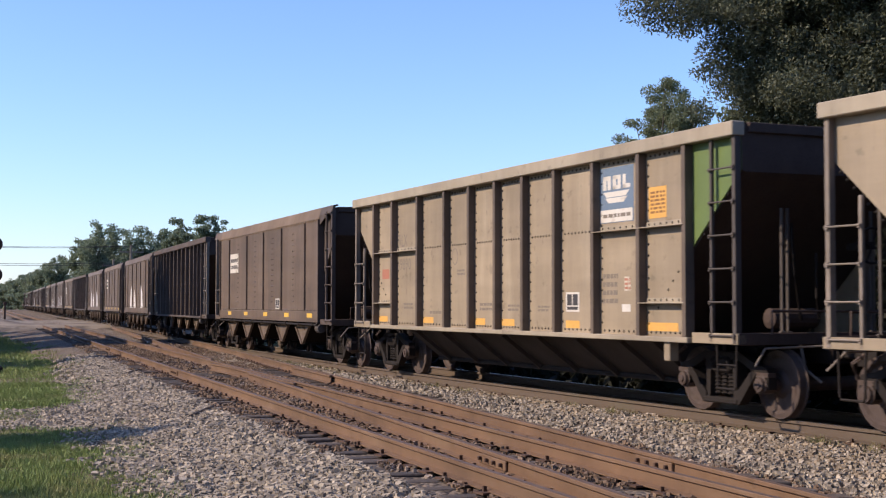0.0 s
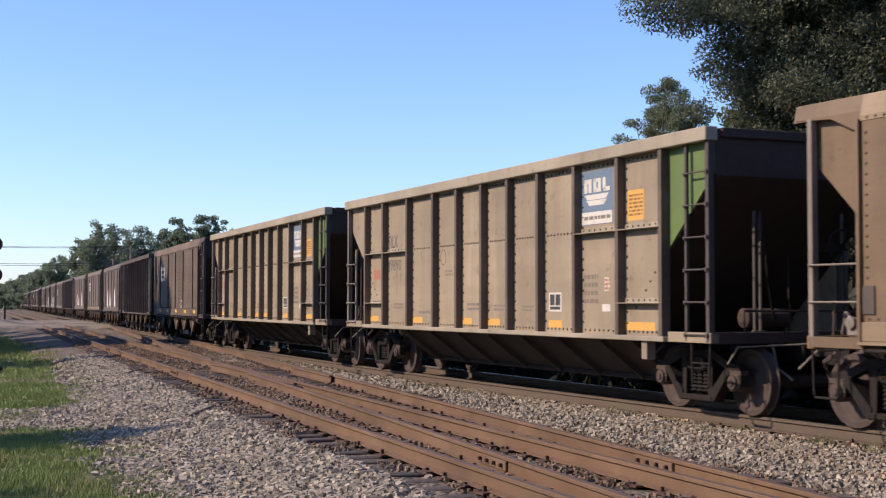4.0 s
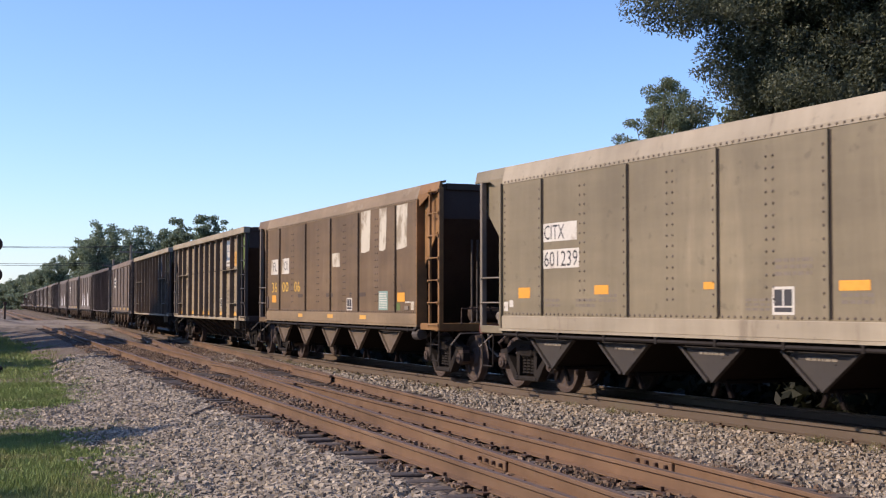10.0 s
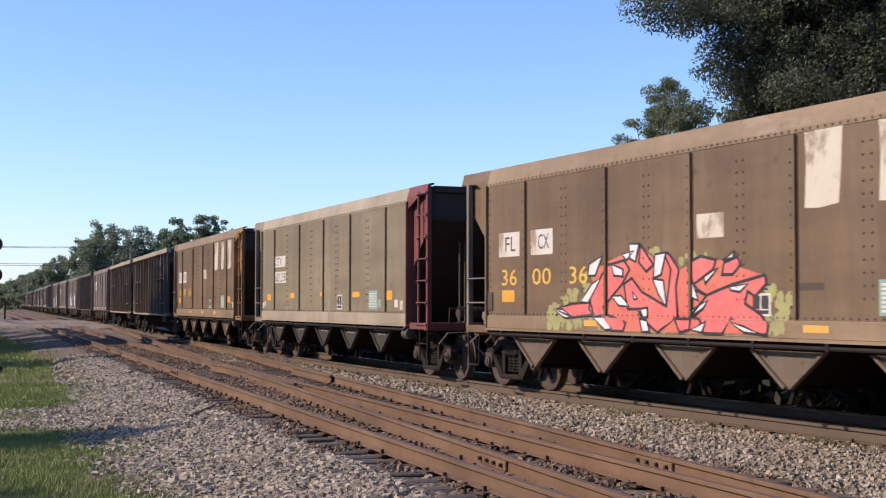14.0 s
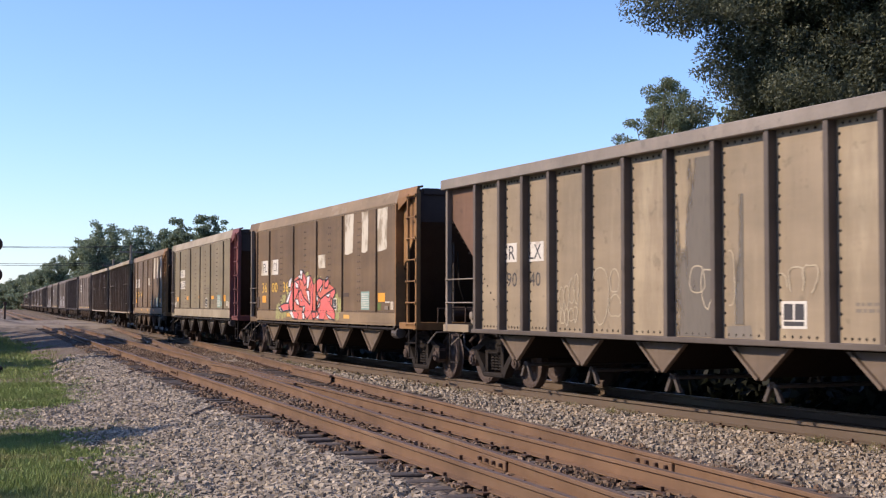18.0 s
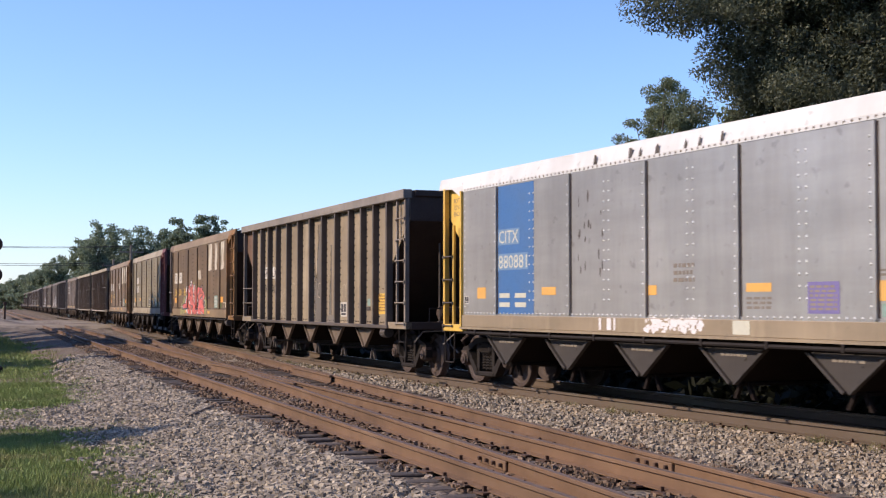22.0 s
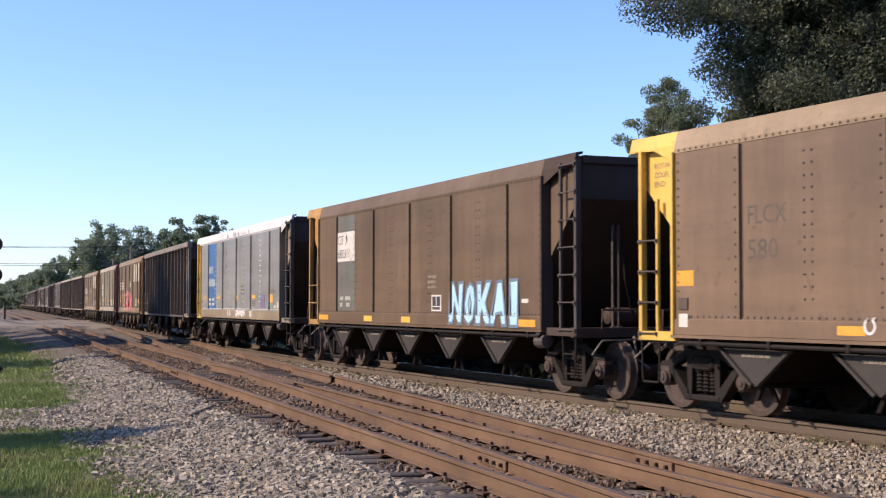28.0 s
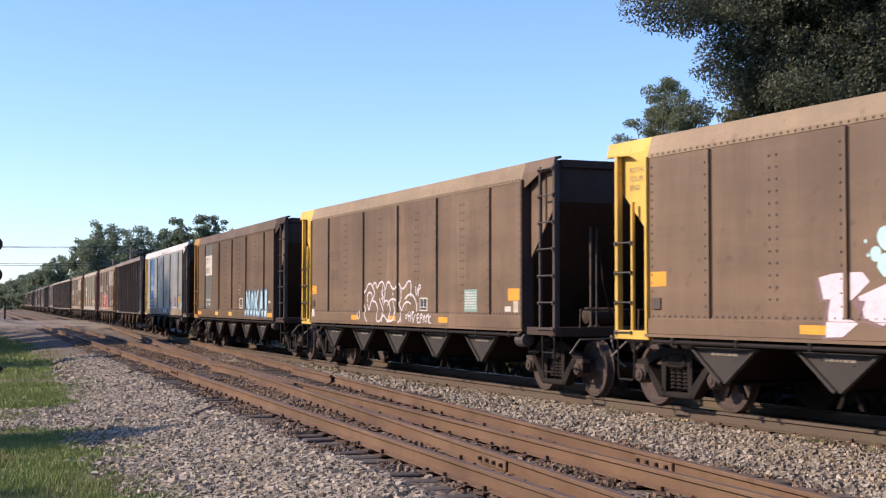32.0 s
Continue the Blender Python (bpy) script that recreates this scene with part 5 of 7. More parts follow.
def patch_set(car, first, second, third, white_sill=False):
    """Reporting marks of the brown cars, in yellow numerals and white patches."""
    for (u0, u1), tx in (((-5.78, -5.02), first), ((-4.60, -3.86), second)):
        p = decal(car, "white_patch", u0, u1, 2.33, 2.75, "sign_white", YS, "torn white vinyl patch with black letters")
        lettering(p, "lettering", tx, u0 + 0.24, 2.42, 2.67, "sign_dark", YS + 0.004, 0.38)
        blob(p, "torn_strip", [[(u0, 2.34), (u0 + 0.20, 2.33), (u0 + 0.26, 2.44), (u0 + 0.17, 2.52), (u0 + 0.24, 2.62), (u0 + 0.15, 2.75), (u0, 2.75)]], "patch_old", YS + 0.006, "peeled grey strip of the patch")
    for u, w, tx in zip((-5.68, -4.56, -3.32), (0.56, 0.64, 0.56), third):
        lettering(car, "yellow_numeral", tx, u, 1.83, 2.11, "sign_yellow", YS + 0.002, w)
    decal(car, "orange_tape", -5.67, -5.21, 1.55, 1.75, "sign_orange", YS)
    decal(car, "white_patch", 0.14, 0.75, 2.40, 2.73, "patch_old", YS, "scuffed white vinyl patch")
    for u0, u1 in ((2.38, 3.05), (3.65, 4.14), (4.75, 5.44)):
        rng = random.Random(int(u0 * 10))
        blob(car, "white_patch", [[(u0, 3.59), (u0 + 0.3, 3.585 + rng.uniform(-0.01, 0.02)), (u1, 3.60), (u1 - 0.03, 3.1), (u1 - rng.uniform(0.02, 0.08), 2.70), (u0 + 0.25, 2.66), (u0 - 0.01, 2.64 + rng.uniform(0, 0.04)), (u0 + 0.02, 3.2)]], "patch_old", YS + 0.003, "weathered white vinyl sheet over old lettering")
    rule_sign(car, 1.31, 1.71, 1.36, 1.65, YS)
    bars(car, 1.52, 1.70, 1.68, 1.78, 2, "sign_dark", YS + 0.001)
    t = decal(car, "green_label", 3.62, 4.21, 1.38, 1.79, "sign_teal", YS)
    bars(t, 3.66, 4.17, 1.41, 1.76, 7, "sign_white", YS + 0.003)
    decal(car, "orange_tape", 4.82, 5.28, 1.56, 1.75, "sign_orange", YS)
    decal(car, "green_label", 4.78, 5.00, 1.38, 1.53, "green", YS)
    decal(car, "white_label", 5.65, 5.82, 1.39, 1.56, "patch_old", YS)
    bars(car, 5.30, 5.62, 1.52, 1.58, 1, "sign_white", YS + 0.001)
    decal(car, "label_holder", 5.30, 5.54, 1.39, 1.47, "pale_dust", YS, "small grey card holder", 0.02)
    decal(car, "label_holder", -6.20, -6.02, 1.40, 1.72, "dark_brown", YS, "dark card holder", 0.02)
    for u, w in ((-2.83, 0.40), (-0.18, 0.46), (2.35, 0.46)):
        decal(car, "yellow_tape", u, u + w, 1.17, 1.26, "tape_faded", 1.6005)
    for u, w in ((-2.93, 0.42), (-0.37, 0.24), (-0.08, 0.27), (2.26, 0.44)):
        decal(car, "overpaint", u, u + w, 1.68, 1.77, "dark_brown", YS)


# cars ahead, plain
M["dull_brown"] = mat("dull_brown_paint", (0.123, 0.086, 0.061), (0.094, 0.066, 0.048), 0.65, 0, 1.6, 22, 0.15, 0.5, STREAK, (0.164, 0.123, 0.090), 0.9, (0.55, 0.75), 0.06, grime=0.15)
ahead = [
    (smooth_hopper, ("coal_hopper", "dusty brown smooth-sided coal hopper with yellow sill marks", "dull_brown", "brown", None, "dark_brown")),
    (ribbed, ("coal_hopper", "dark brown ribbed coal hopper full of coal", "dark_brown")),
    (smooth_hopper, ("coal_hopper", "dull brown smooth-sided coal hopper with white graffiti", "dull_brown", "dull_brown")),
]
M["pale_blue"] = mat("pale_blue_patch_paint", (0.131, 0.214, 0.328), (0.107, 0.190, 0.309), 0.6, 0, 3.0, 20, 0)
M["stencil_cream"] = mat("cream_stencil_paint", (0.493, 0.468, 0.357), (0.408, 0.408, 0.357), 0.6, 0, 3.0, 20, 0)
protos = []
for fn, args in ahead:
    protos.append(fn(*args))
place(*protos[0], 37.2)
place(*protos[1], 53.4)
place(*protos[2], 69.6)
car = protos[0][0]
p = decal(car, "white_patch", -4.7, -3.5, 2.5, 3.1, "sign_white", YS, "worn white reporting patch")
bars(p, -4.6, -3.6, 2.58, 3.0, 2, "sign_dark", YS + 0.003)
for u in (-4.9, -2.5, 0.1, 2.6, 5.0):
    decal(car, "yellow_tape", u, u + 0.5, 1.16, 1.27, "sign_yellow", 1.6005)
rule_sign(car, 1.5, 1.95, 1.37, 1.66, YS)
blob(protos[2][0], "white_graffiti", [[(-3.6, 1.3), (-3.2, 2.2), (-2.7, 2.5), (-2.3, 1.8), (-2.2, 1.3)], [(-1.5, 1.3), (-1.2, 2.3), (-0.6, 1.9), (-0.3, 1.3)], [(2.0, 1.3), (2.3, 2.5), (3.0, 2.1), (3.3, 1.3)]], "graf_white", YS + 0.003, "patches of white graffiti")
order = [0, 2, 1, 0, 2, 2, 0, 1, 0, 0, 2, 1, 0, 2, 0, 1, 2]
for k, i in enumerate(order):
    src, wh, _ = TRAIN[i]
    s = 85.8 + 16.22 * k
    x, y, t = main_at(s)
    c = copy_thing(src, pose(x, y, 0, 0, 0, 180 - math.degrees(t)))
    ws = [o for o in c.children if o.name.split(".")[0] == "wheelset"]
    TRAIN.append((c, [(o, o.location.x) for o in ws], s))

# two cars with outside posts, a trough below and green corners
def trough_car(s, ink):
    car, wh = post_car("coal_hopper", "dusty tan coal hopper with outside posts, green corner and side badge", "grey_tan", POSTS_R, 7.33, "dusty_chord", "trough", None, "green", post="post_dark")
    lettering(car, "reporting_mark", "TILX", -4.88, 2.71, 2.97, ink, YP + 0.002, 0.56)
    lettering(car, "reporting_mark", "49890", -4.90, 2.22, 2.46, ink, YP + 0.002, 0.78)
    decal(car, "red_patch", -5.78, -5.36, 2.05, 2.26, "red_faded", YP)
    rule_sign(car, 2.57, 3.01, 1.39, 1.70, YP)
    for u0, u1 in ((-6.0, -5.45), (-3.45, -2.92), (-0.96, -0.50), (0.18, 0.70), (2.57, 3.02), (4.98, 5.82)):
        decal(car, "yellow_tape", u0, u1, 1.13, 1.25, "tape_faded", YP)
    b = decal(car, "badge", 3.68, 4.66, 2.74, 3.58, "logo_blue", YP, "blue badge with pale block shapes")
    for a, c, d, e in ((0.10, 0.20, 0.62, 0.88), (0.24, 0.34, 0.62, 0.88), (0.10, 0.34, 0.80, 0.88), (0.40, 0.50, 0.62, 0.88), (0.55, 0.64, 0.62, 0.88), (0.40, 0.64, 0.62, 0.69), (0.40, 0.64, 0.81, 0.88), (0.70, 0.79, 0.62, 0.88), (0.70, 0.92, 0.62, 0.70)):
        part("badge_block", Shape().box(-(3.68 + a * 0.96), -(3.68 + c * 0.96), YP + 0.003, YP + 0.005 + 0.0004 * a, 2.74 + d * 0.81, 2.74 + e * 0.81), M["sign_white"], b)
    for z, w in ((3.13, 0.0), (3.04, 0.06)):
        part("badge_chevron", Shape().prism([(-3.78 - w, z + 0.08), (-4.54 + w, z + 0.08), (-4.44 + w, z), (-3.88 - w, z)], YP + 0.003, YP + 0.005), M["sign_white"], b)
    st = decal(car, "white_strip", 3.69, 4.63, 2.75, 2.94, "sign_white", YP + 0.003)
    bars(st, 3.78, 4.58, 2.80, 2.90, 1, "faint", YP + 0.006)
    n = decal(car, "yellow_notice", 5.08, 5.54, 2.74, 3.19, "tape_faded", YP)
    bars(n, 5.12, 5.50, 2.80, 3.14, 6, "orange_rust", YP + 0.003)
    lb = decal(car, "white_label", 4.39, 4.57, 1.71, 1.92, "patch_old", YP)
    bars(lb, 4.40, 4.56, 1.72, 1.91, 3, "red_faded", YP + 0.003)
    decal(car, "white_label", 4.32, 4.56, 1.40, 1.51, "sign_white", YP)
    strokes(car, "round_stencil", [[(-1.86 + 0.13 * math.cos(a), 2.42 + 0.15 * math.sin(a)) for a in np.linspace(0, 6.3, 15)]], 0.018, ink, YP + 0.002)
    for u0, u1, z0, z1, n in ((-1.75, -1.4, 2.05, 2.18, 2), (-0.72, -0.2, 1.38, 1.55, 2), (0.45, 0.9, 1.38, 1.52, 2), (3.75, 4.2, 1.5, 2.0, 4), (-4.5, -4.0, 1.4, 1.55, 2), (-3.1, -2.5, 1.3, 1.4, 1), (1.6, 2.0, 1.38, 1.5, 2)):
        bars(car, u0, u1, z0, z1, n, "faint", YP + 0.001)
    place(car, wh, s)
    return car


M["tape_faded"] = mat("faded_orange_tape", (0.62, 0.33, 0.07), (0.50, 0.28, 0.08), 0.6, 0, 3.0, 20, 0.05)
M["red_faded"] = mat("faded_red_paint", (0.36, 0.13, 0.08), (0.30, 0.13, 0.085), 0.6, 0, 3.0, 20, 0.05)
M["ink_worn"] = mat("worn_black_stencil", (0.065, 0.055, 0.05), (0.10, 0.08, 0.065), 0.7, 0, 3.0, 20, 0)
trough_car(20.80, "faint")
trough_car(4.52, "ink_worn")

# brown car in white patches
car, wh = smooth_hopper("coal_hopper", "brown smooth-sided coal hopper with white vinyl patches and rusty orange corner", "brown", "brown_chord", None, "orange_rust", None, "plate_tan", "brown_chord")
patch_set(car, "FL", "CX", ("36", "00", "06"))
place(car, wh, -11.835)

# tan car with maroon corner
car, wh = smooth_hopper("coal_hopper", "dusty tan smooth-sided coal hopper with maroon ladder corner", "olive_tan", "dusty_chord", None, "maroon", None, "plate_dark", "dusty_chord")
for u0, u1, z0, z1, tx in ((-4.77, -3.67, 2.53, 2.83, "CITX"), (-4.77, -3.60, 2.09, 2.40, "601239")):
    p = decal(car, "white_patch", u0, u1, z0, z1, "sign_white", YS, "white vinyl patch with black characters")
    lettering(p, "lettering", tx, u0 + 0.05, z0 + 0.03, z1 - 0.03, "sign_dark", YS + 0.004, (u1 - u0) * (0.6 if tx == "CITX" else 0.92))
for u0, u1, z0, z1 in ((-5.63, -5.22, 1.61, 1.79), (-3.14, -2.73, 1.66, 1.80), (-0.31, -0.03, 1.71, 1.81), (2.36, 2.88, 1.67, 1.79), (4.73, 5.12, 1.60, 1.80)):
    decal(car, "orange_tape", u0, u1, z0, z1, "sign_orange", YS)
rule_sign(car, 1.14, 1.56, 1.38, 1.73, YS)
decal(car, "white_label", -6.17, -6.02, 1.39, 1.55, "sign_white", YS)
decal(car, "white_label", -5.96, -5.83, 1.46, 1.58, "sign_white", YS)
t = decal(car, "pale_label", 3.55, 4.16, 1.39, 1.81, "sign_teal", YS)
bars(t, 3.59, 4.12, 1.43, 1.77, 6, "sign_white", YS + 0.003)
decal(car, "pale_label", 4.20, 4.39, 1.44, 1.61, "sign_teal", YS)
decal(car, "white_label", 5.28, 5.48, 1.44, 1.60, "sign_white", YS)
decal(car, "white_label", 5.62, 5.80, 1.39, 1.58, "patch_old", YS)
for u0, u1, z0, z1, n in ((-4.7, -4.2, 1.45, 1.62, 2), (-3.7, -3.1, 1.45, 1.62, 2), (0.6, 1.1, 1.42, 1.6, 3), (2.4, 2.95, 1.5, 1.66, 2), (1.2, 1.9, 1.85, 2.1, 3), (-3.0, -2.5, 1.53, 1.68, 2)):
    bars(car, u0, u1, z0, z1, n, "faint", YS + 0.001)
place(car, wh, -28.085)

# brown car with a large coral graffito
car, wh = smooth_hopper("coal_hopper", "brown smooth-sided coal hopper with coral and white graffiti", "brown", "brown_chord", None, "orange_rust", None, "plate_tan", "brown_chord")
patch_set(car, "FL", "CX", ("36", "00", "36"))
rng = random.Random(9)
cloud = []
for k in range(230):
    u = -4.0 + 6.1 * rng.random()
    z = 1.15 + rng.random() * (1.15 - 0.085 * (u + 0.8) ** 2)
    r = rng.uniform(0.03, 0.11)
    cloud.append([(u + r * rng.uniform(0.7, 1.2) * math.cos(a), z + r * rng.uniform(0.7, 1.2) * math.sin(a)) for a in np.linspace(0, 5.7, 9)])
blob(car, "olive_haze", cloud, "graf_olive", YS + 0.001, "olive spray haze")
letter_coral = [
    [(-2.16, 2.1), (-1.69, 2.16), (-1.54, 2.02), (-1.75, 1.81), (-2.29, 1.46), (-2.22, 1.36), (-1.62, 1.24), (-1.7, 1.11), (-2.03, 1.11), (-2.53, 1.33), (-2.71, 1.44), (-2.66, 1.61), (-2.32, 1.96)],
    [(-3.78, 1.43), (-3.19, 1.52), (-2.66, 1.54), (-2.58, 1.35), (-3.15, 1.3)],
    [(-1.7, 1.81), (-1.48, 1.89), (-1.22, 1.69), (-0.59, 1.48), (-0.47, 2.0), (-0.65, 2.24), (-0.52, 2.22), (-0.28, 1.99), (-0.36, 1.75), (-0.32, 1.34), (-0.79, 1.11), (-1.17, 1.3), (-1.27, 1.44), (-1.6, 1.44)],
    [(-0.07, 2.08), (0.24, 2.16), (0.58, 2.1), (0.51, 1.97), (0.3, 1.88), (0.06, 1.78), (0.37, 1.63), (-0.0, 1.73)],
]
letter_coral_low = [
    [(0.37, 1.63), (0.68, 1.71), (0.94, 1.77), (1.6, 1.88), (1.63, 1.77), (1.4, 1.61), (1.25, 1.68), (1.19, 1.52), (1.5, 1.39), (1.69, 1.24), (1.66, 1.12), (0.88, 1.32), (0.74, 1.12), (0.33, 1.12), (0.23, 1.31), (0.0, 1.34)],
    [(-0.36, 1.31), (0.02, 1.31), (-0.01, 1.16), (-0.24, 1.12)],
    [(0.71, 1.9), (0.76, 2.06), (1.05, 2.13), (1.1, 2.02), (0.94, 1.9)],
    [(-1.24, 2.37), (-0.91, 2.07), (-1.1, 1.98), (-1.29, 2.12)],
]
letter_white = [
    [(-2.73, 1.95), (-2.69, 2.13), (-2.32, 2.24), (-2.51, 1.95)],
    [(-2.96, 1.55), (-2.62, 1.82), (-2.35, 1.91), (-2.73, 1.53)],
    [(-3.82, 1.43), (-3.53, 1.43), (-3.15, 1.3), (-3.42, 1.29)],
    [(-2.55, 1.31), (-2.29, 1.35), (-2.01, 1.14), (-2.19, 1.12)],
    [(-1.55, 2.4), (-1.28, 2.39), (-1.38, 2.13), (-1.52, 2.18)],
    [(-2.04, 2.11), (-1.72, 2.03), (-1.72, 1.92), (-1.97, 1.94)],
    [(-0.87, 2.22), (-0.59, 2.24), (-0.72, 1.93), (-0.91, 1.88)],
    [(-0.93, 1.87), (-0.66, 1.85), (-0.59, 1.48), (-0.78, 1.65)],
    [(-2.04, 1.63), (-1.77, 1.64), (-1.56, 1.48), (-1.84, 1.49)],
    [(-1.3, 1.44), (-1.07, 1.46), (-1.07, 1.33), (-1.24, 1.3)],
]
letter_white_low = [
    [(-0.06, 1.82), (0.03, 1.85), (0.18, 1.56), (-0.0, 1.61)],
    [(0.01, 1.43), (0.39, 1.56), (0.28, 1.45), (0.03, 1.35)],
    [(0.73, 2.08), (0.97, 2.2), (0.95, 2.11), (0.76, 2.1)],
    [(0.86, 1.74), (1.26, 1.77), (1.09, 1.67), (0.91, 1.69)],
    [(0.93, 1.27), (1.19, 1.23), (1.64, 1.12), (1.2, 1.15)],
    [(0.04, 1.16), (0.37, 1.28), (0.29, 1.13)],
    [(-1.46, 1.69), (-1.33, 1.59), (-1.42, 1.58)],
    [(0.31, 1.88), (0.62, 1.99), (0.34, 1.79)],
    [(-1.75, 2.25), (-1.42, 2.29), (-1.62, 2.16)],
    [(-1.24, 1.3), (-1.05, 1.28), (-0.98, 1.12), (-1.17, 1.11)],
]
blob(car, "graffiti_fill", [[(-2.99, 1.55), (-2.65, 1.78), (-2.5, 2.04), (-2.16, 2.15), (-1.69, 2.26), (-1.28, 2.35), (-0.87, 2.15), (-0.53, 2.23), (-0.23, 1.99), (0.23, 2.15), (0.78, 2.08), (1.1, 2.13), (1.1, 1.99), (1.6, 1.87), (1.35, 1.59), (1.69, 1.24), (1.61, 1.14), (-0.01, 1.12), (-0.79, 1.12), (-2.05, 1.11), (-2.58, 1.32)]], "graf_coral_dark", YS + 0.004, "darker coral ground of the letters")
for k, q in enumerate(letter_white + letter_white_low + letter_coral + letter_coral_low):
    pale = k < len(letter_white + letter_white_low)
    lift = YS + (0.010 if pale else 0.006) + 0.0002 * (k % 6)
    blob(car, "graffiti_highlight" if pale else "graffiti_fill", [q], "graf_white" if pale else "graf_pink", lift, "white side of a letter" if pale else "coral fill of a letter")
    strokes(car, "graffiti_outline", [q + q[:1]], 0.032 if pale else 0.042, "graf_black", lift + 0.002, "black outline of a letter")
place(car, wh, -44.345)

def soft_stain(name, base, second, slant, edge):
    """A stain whose upper and left edges fade out unevenly."""
    m = mat(name, base, second, 0.75, 0, 2.0, 20, 0, 0.5, STREAK)
    N, L = m.node_tree.nodes, m.node_tree.links
    tc, sep = N.new("ShaderNodeTexCoord"), N.new("ShaderNodeSeparateXYZ")
    L.new(tc.outputs["Generated"], sep.inputs[0])
    mp, ns = N.new("ShaderNodeMapping"), N.new("ShaderNodeTexNoise")
    mp.inputs["Scale"].default_value = (7.0, 1.0, 1.6)
    ns.inputs["Scale"].default_value, ns.inputs["Detail"].default_value = 1.0, 6.0
    L.new(tc.outputs["Object"], mp.inputs["Vector"])
    L.new(mp.outputs["Vector"], ns.inputs["Vector"])

    def calc(op, a, b):
        q = N.new("ShaderNodeMath")
        q.operation = op
        for k, v in enumerate((a, b)):
            if isinstance(v, float):
                q.inputs[k].default_value = v
            else:
                L.new(v, q.inputs[k])
        return q.outputs[0]

    left = calc("SUBTRACT", calc("SUBTRACT", 1.0, sep.outputs["X"]), calc("MULTIPLY", sep.outputs["Z"], slant))
    ridge = calc("ADD", left, calc("MULTIPLY", calc("SUBTRACT", ns.outputs["Fac"], 0.5), 1.1))
    ramp = N.new("ShaderNodeMapRange")
    ramp.inputs["From Min"].default_value, ramp.inputs["From Max"].default_value = edge, edge + 0.28
    ramp.inputs["To Max"].default_value = 0.9
    L.new(ridge, ramp.inputs["Value"])
    L.new(ramp.outputs["Result"], N["Principled BSDF"].inputs["Alpha"])
    return m


M["soot_soft"] = soft_stain("soft_grey_soot", (0.105, 0.093, 0.080), (0.150, 0.128, 0.104), 0.42, -0.10)
M["soot_streak"] = soft_stain("soft_soot_streak", (0.11, 0.098, 0.082), (0.15, 0.128, 0.104), 0.5, 0.22)
# ribbed tan car
car, wh = post_car("coal_hopper", "dusty tan ribbed coal hopper with soot stain and yellow notice", "tan", POSTS_S, 7.42, "chord_grey", "pockets", "orange_brown", None, post="post_grey")
for u0, tx, z0, z1, w in ((-5.06, "SR", 2.28, 2.53, 0.44), (-4.09, "LX", 2.27, 2.52, 0.42)):
    p = decal(car, "white_patch", u0 - 0.04, u0 + 0.50, z0 - 0.04, z1 + 0.04, "sign_white", YP)
    lettering(p, "lettering", tx, u0, z0, z1, "sign_dark", YP + 0.004, w)
lettering(car, "numeral", "90", -4.93, 1.81, 2.06, "sign_dark", YP + 0.002, 0.38)
lettering(car, "numeral", "140", -4.20, 1.81, 2.05, "sign_dark", YP + 0.002, 0.50)
decal(car, "soot_stain", 0.24, 1.22, 1.07, 3.52, "soot_soft", YP + 0.003, "feathered grey soot stain")
decal(car, "soot_stain", 1.50, 1.80, 1.25, 2.95, "soot_streak", YP + 0.003, "thin grey soot streak")
blob(car, "soot_stain", [[(1.45, 1.07), (1.45, 1.22), (1.95, 1.24), (1.98, 1.07)]], "stain", YP + 0.004, "grey soot patch")
rule_sign(car, 2.56, 3.04, 1.21, 1.55, YP)
n = decal(car, "yellow_notice", 5.40, 5.90, 1.29, 1.74, "sign_yellow", YP)
bars(n, 5.44, 5.86, 1.34, 1.72, 6, "orange_rust", YP + 0.003)
decal(car, "green_label", 4.62, 4.82, 1.47, 1.63, "sign_teal", YP)
decal(car, "label_holder", 4.58, 4.83, 1.37, 1.45, "gate_grey", YP, "small dark card holder", 0.02)
M["chalk"] = mat("pale_chalk_marks", (0.42, 0.36, 0.26), (0.36, 0.30, 0.21), 0.8, 0, 3.0, 20, 0)
scrawl = [loop(-2.98 + 0.16 * k, 1.60 + 0.05 * k, 0.085, 0.14 + 0.02 * k, 0.3, 14, 40 + k) for k in range(4)] + [loop(-2.95 + 0.14 * k, 1.30 + 0.02 * k, 0.07, 0.12, 0.3, 12, 50 + k) for k in range(4)]
scrawl += [loop(-1.78, 1.66, 0.27, 0.42, 0.12, 20, 60), loop(-1.36, 1.86, 0.13, 0.20, 0.2, 14, 61), loop(-1.34, 1.48, 0.16, 0.20, 0.2, 14, 62), loop(0.78, 1.85, 0.18, 0.22, 0.2, 14, 63), loop(1.0, 1.75, 0.14, 0.26, 0.2, 14, 64),
           loop(1.52, 1.85, 0.10, 0.42, 0.2, 14, 65, -1.8, 1.8), loop(2.55, 1.72, 0.16, 0.16, 0.2, 12, 66, 0.0, 3.6), loop(2.86, 1.80, 0.17, 0.20, 0.2, 12, 67, -0.6, 3.8), loop(3.12, 1.84, 0.13, 0.18, 0.2, 12, 68, -1.5, 3.6)]
for q in scrawl:
    strokes(car, "chalk_scrawl", [q], 0.018, "chalk", YP + 0.008, "faint pale scrawl")
for u in (-3.26, -1.12, 2.28, 3.36):
    decal(car, "yellow_tape", u, u + 0.07, 1.15, 1.60, "sign_yellow", YP)
bars(car, 3.9, 4.4, 1.4, 1.55, 2, "faint", YP + 0.001)
place(car, wh, -60.47)

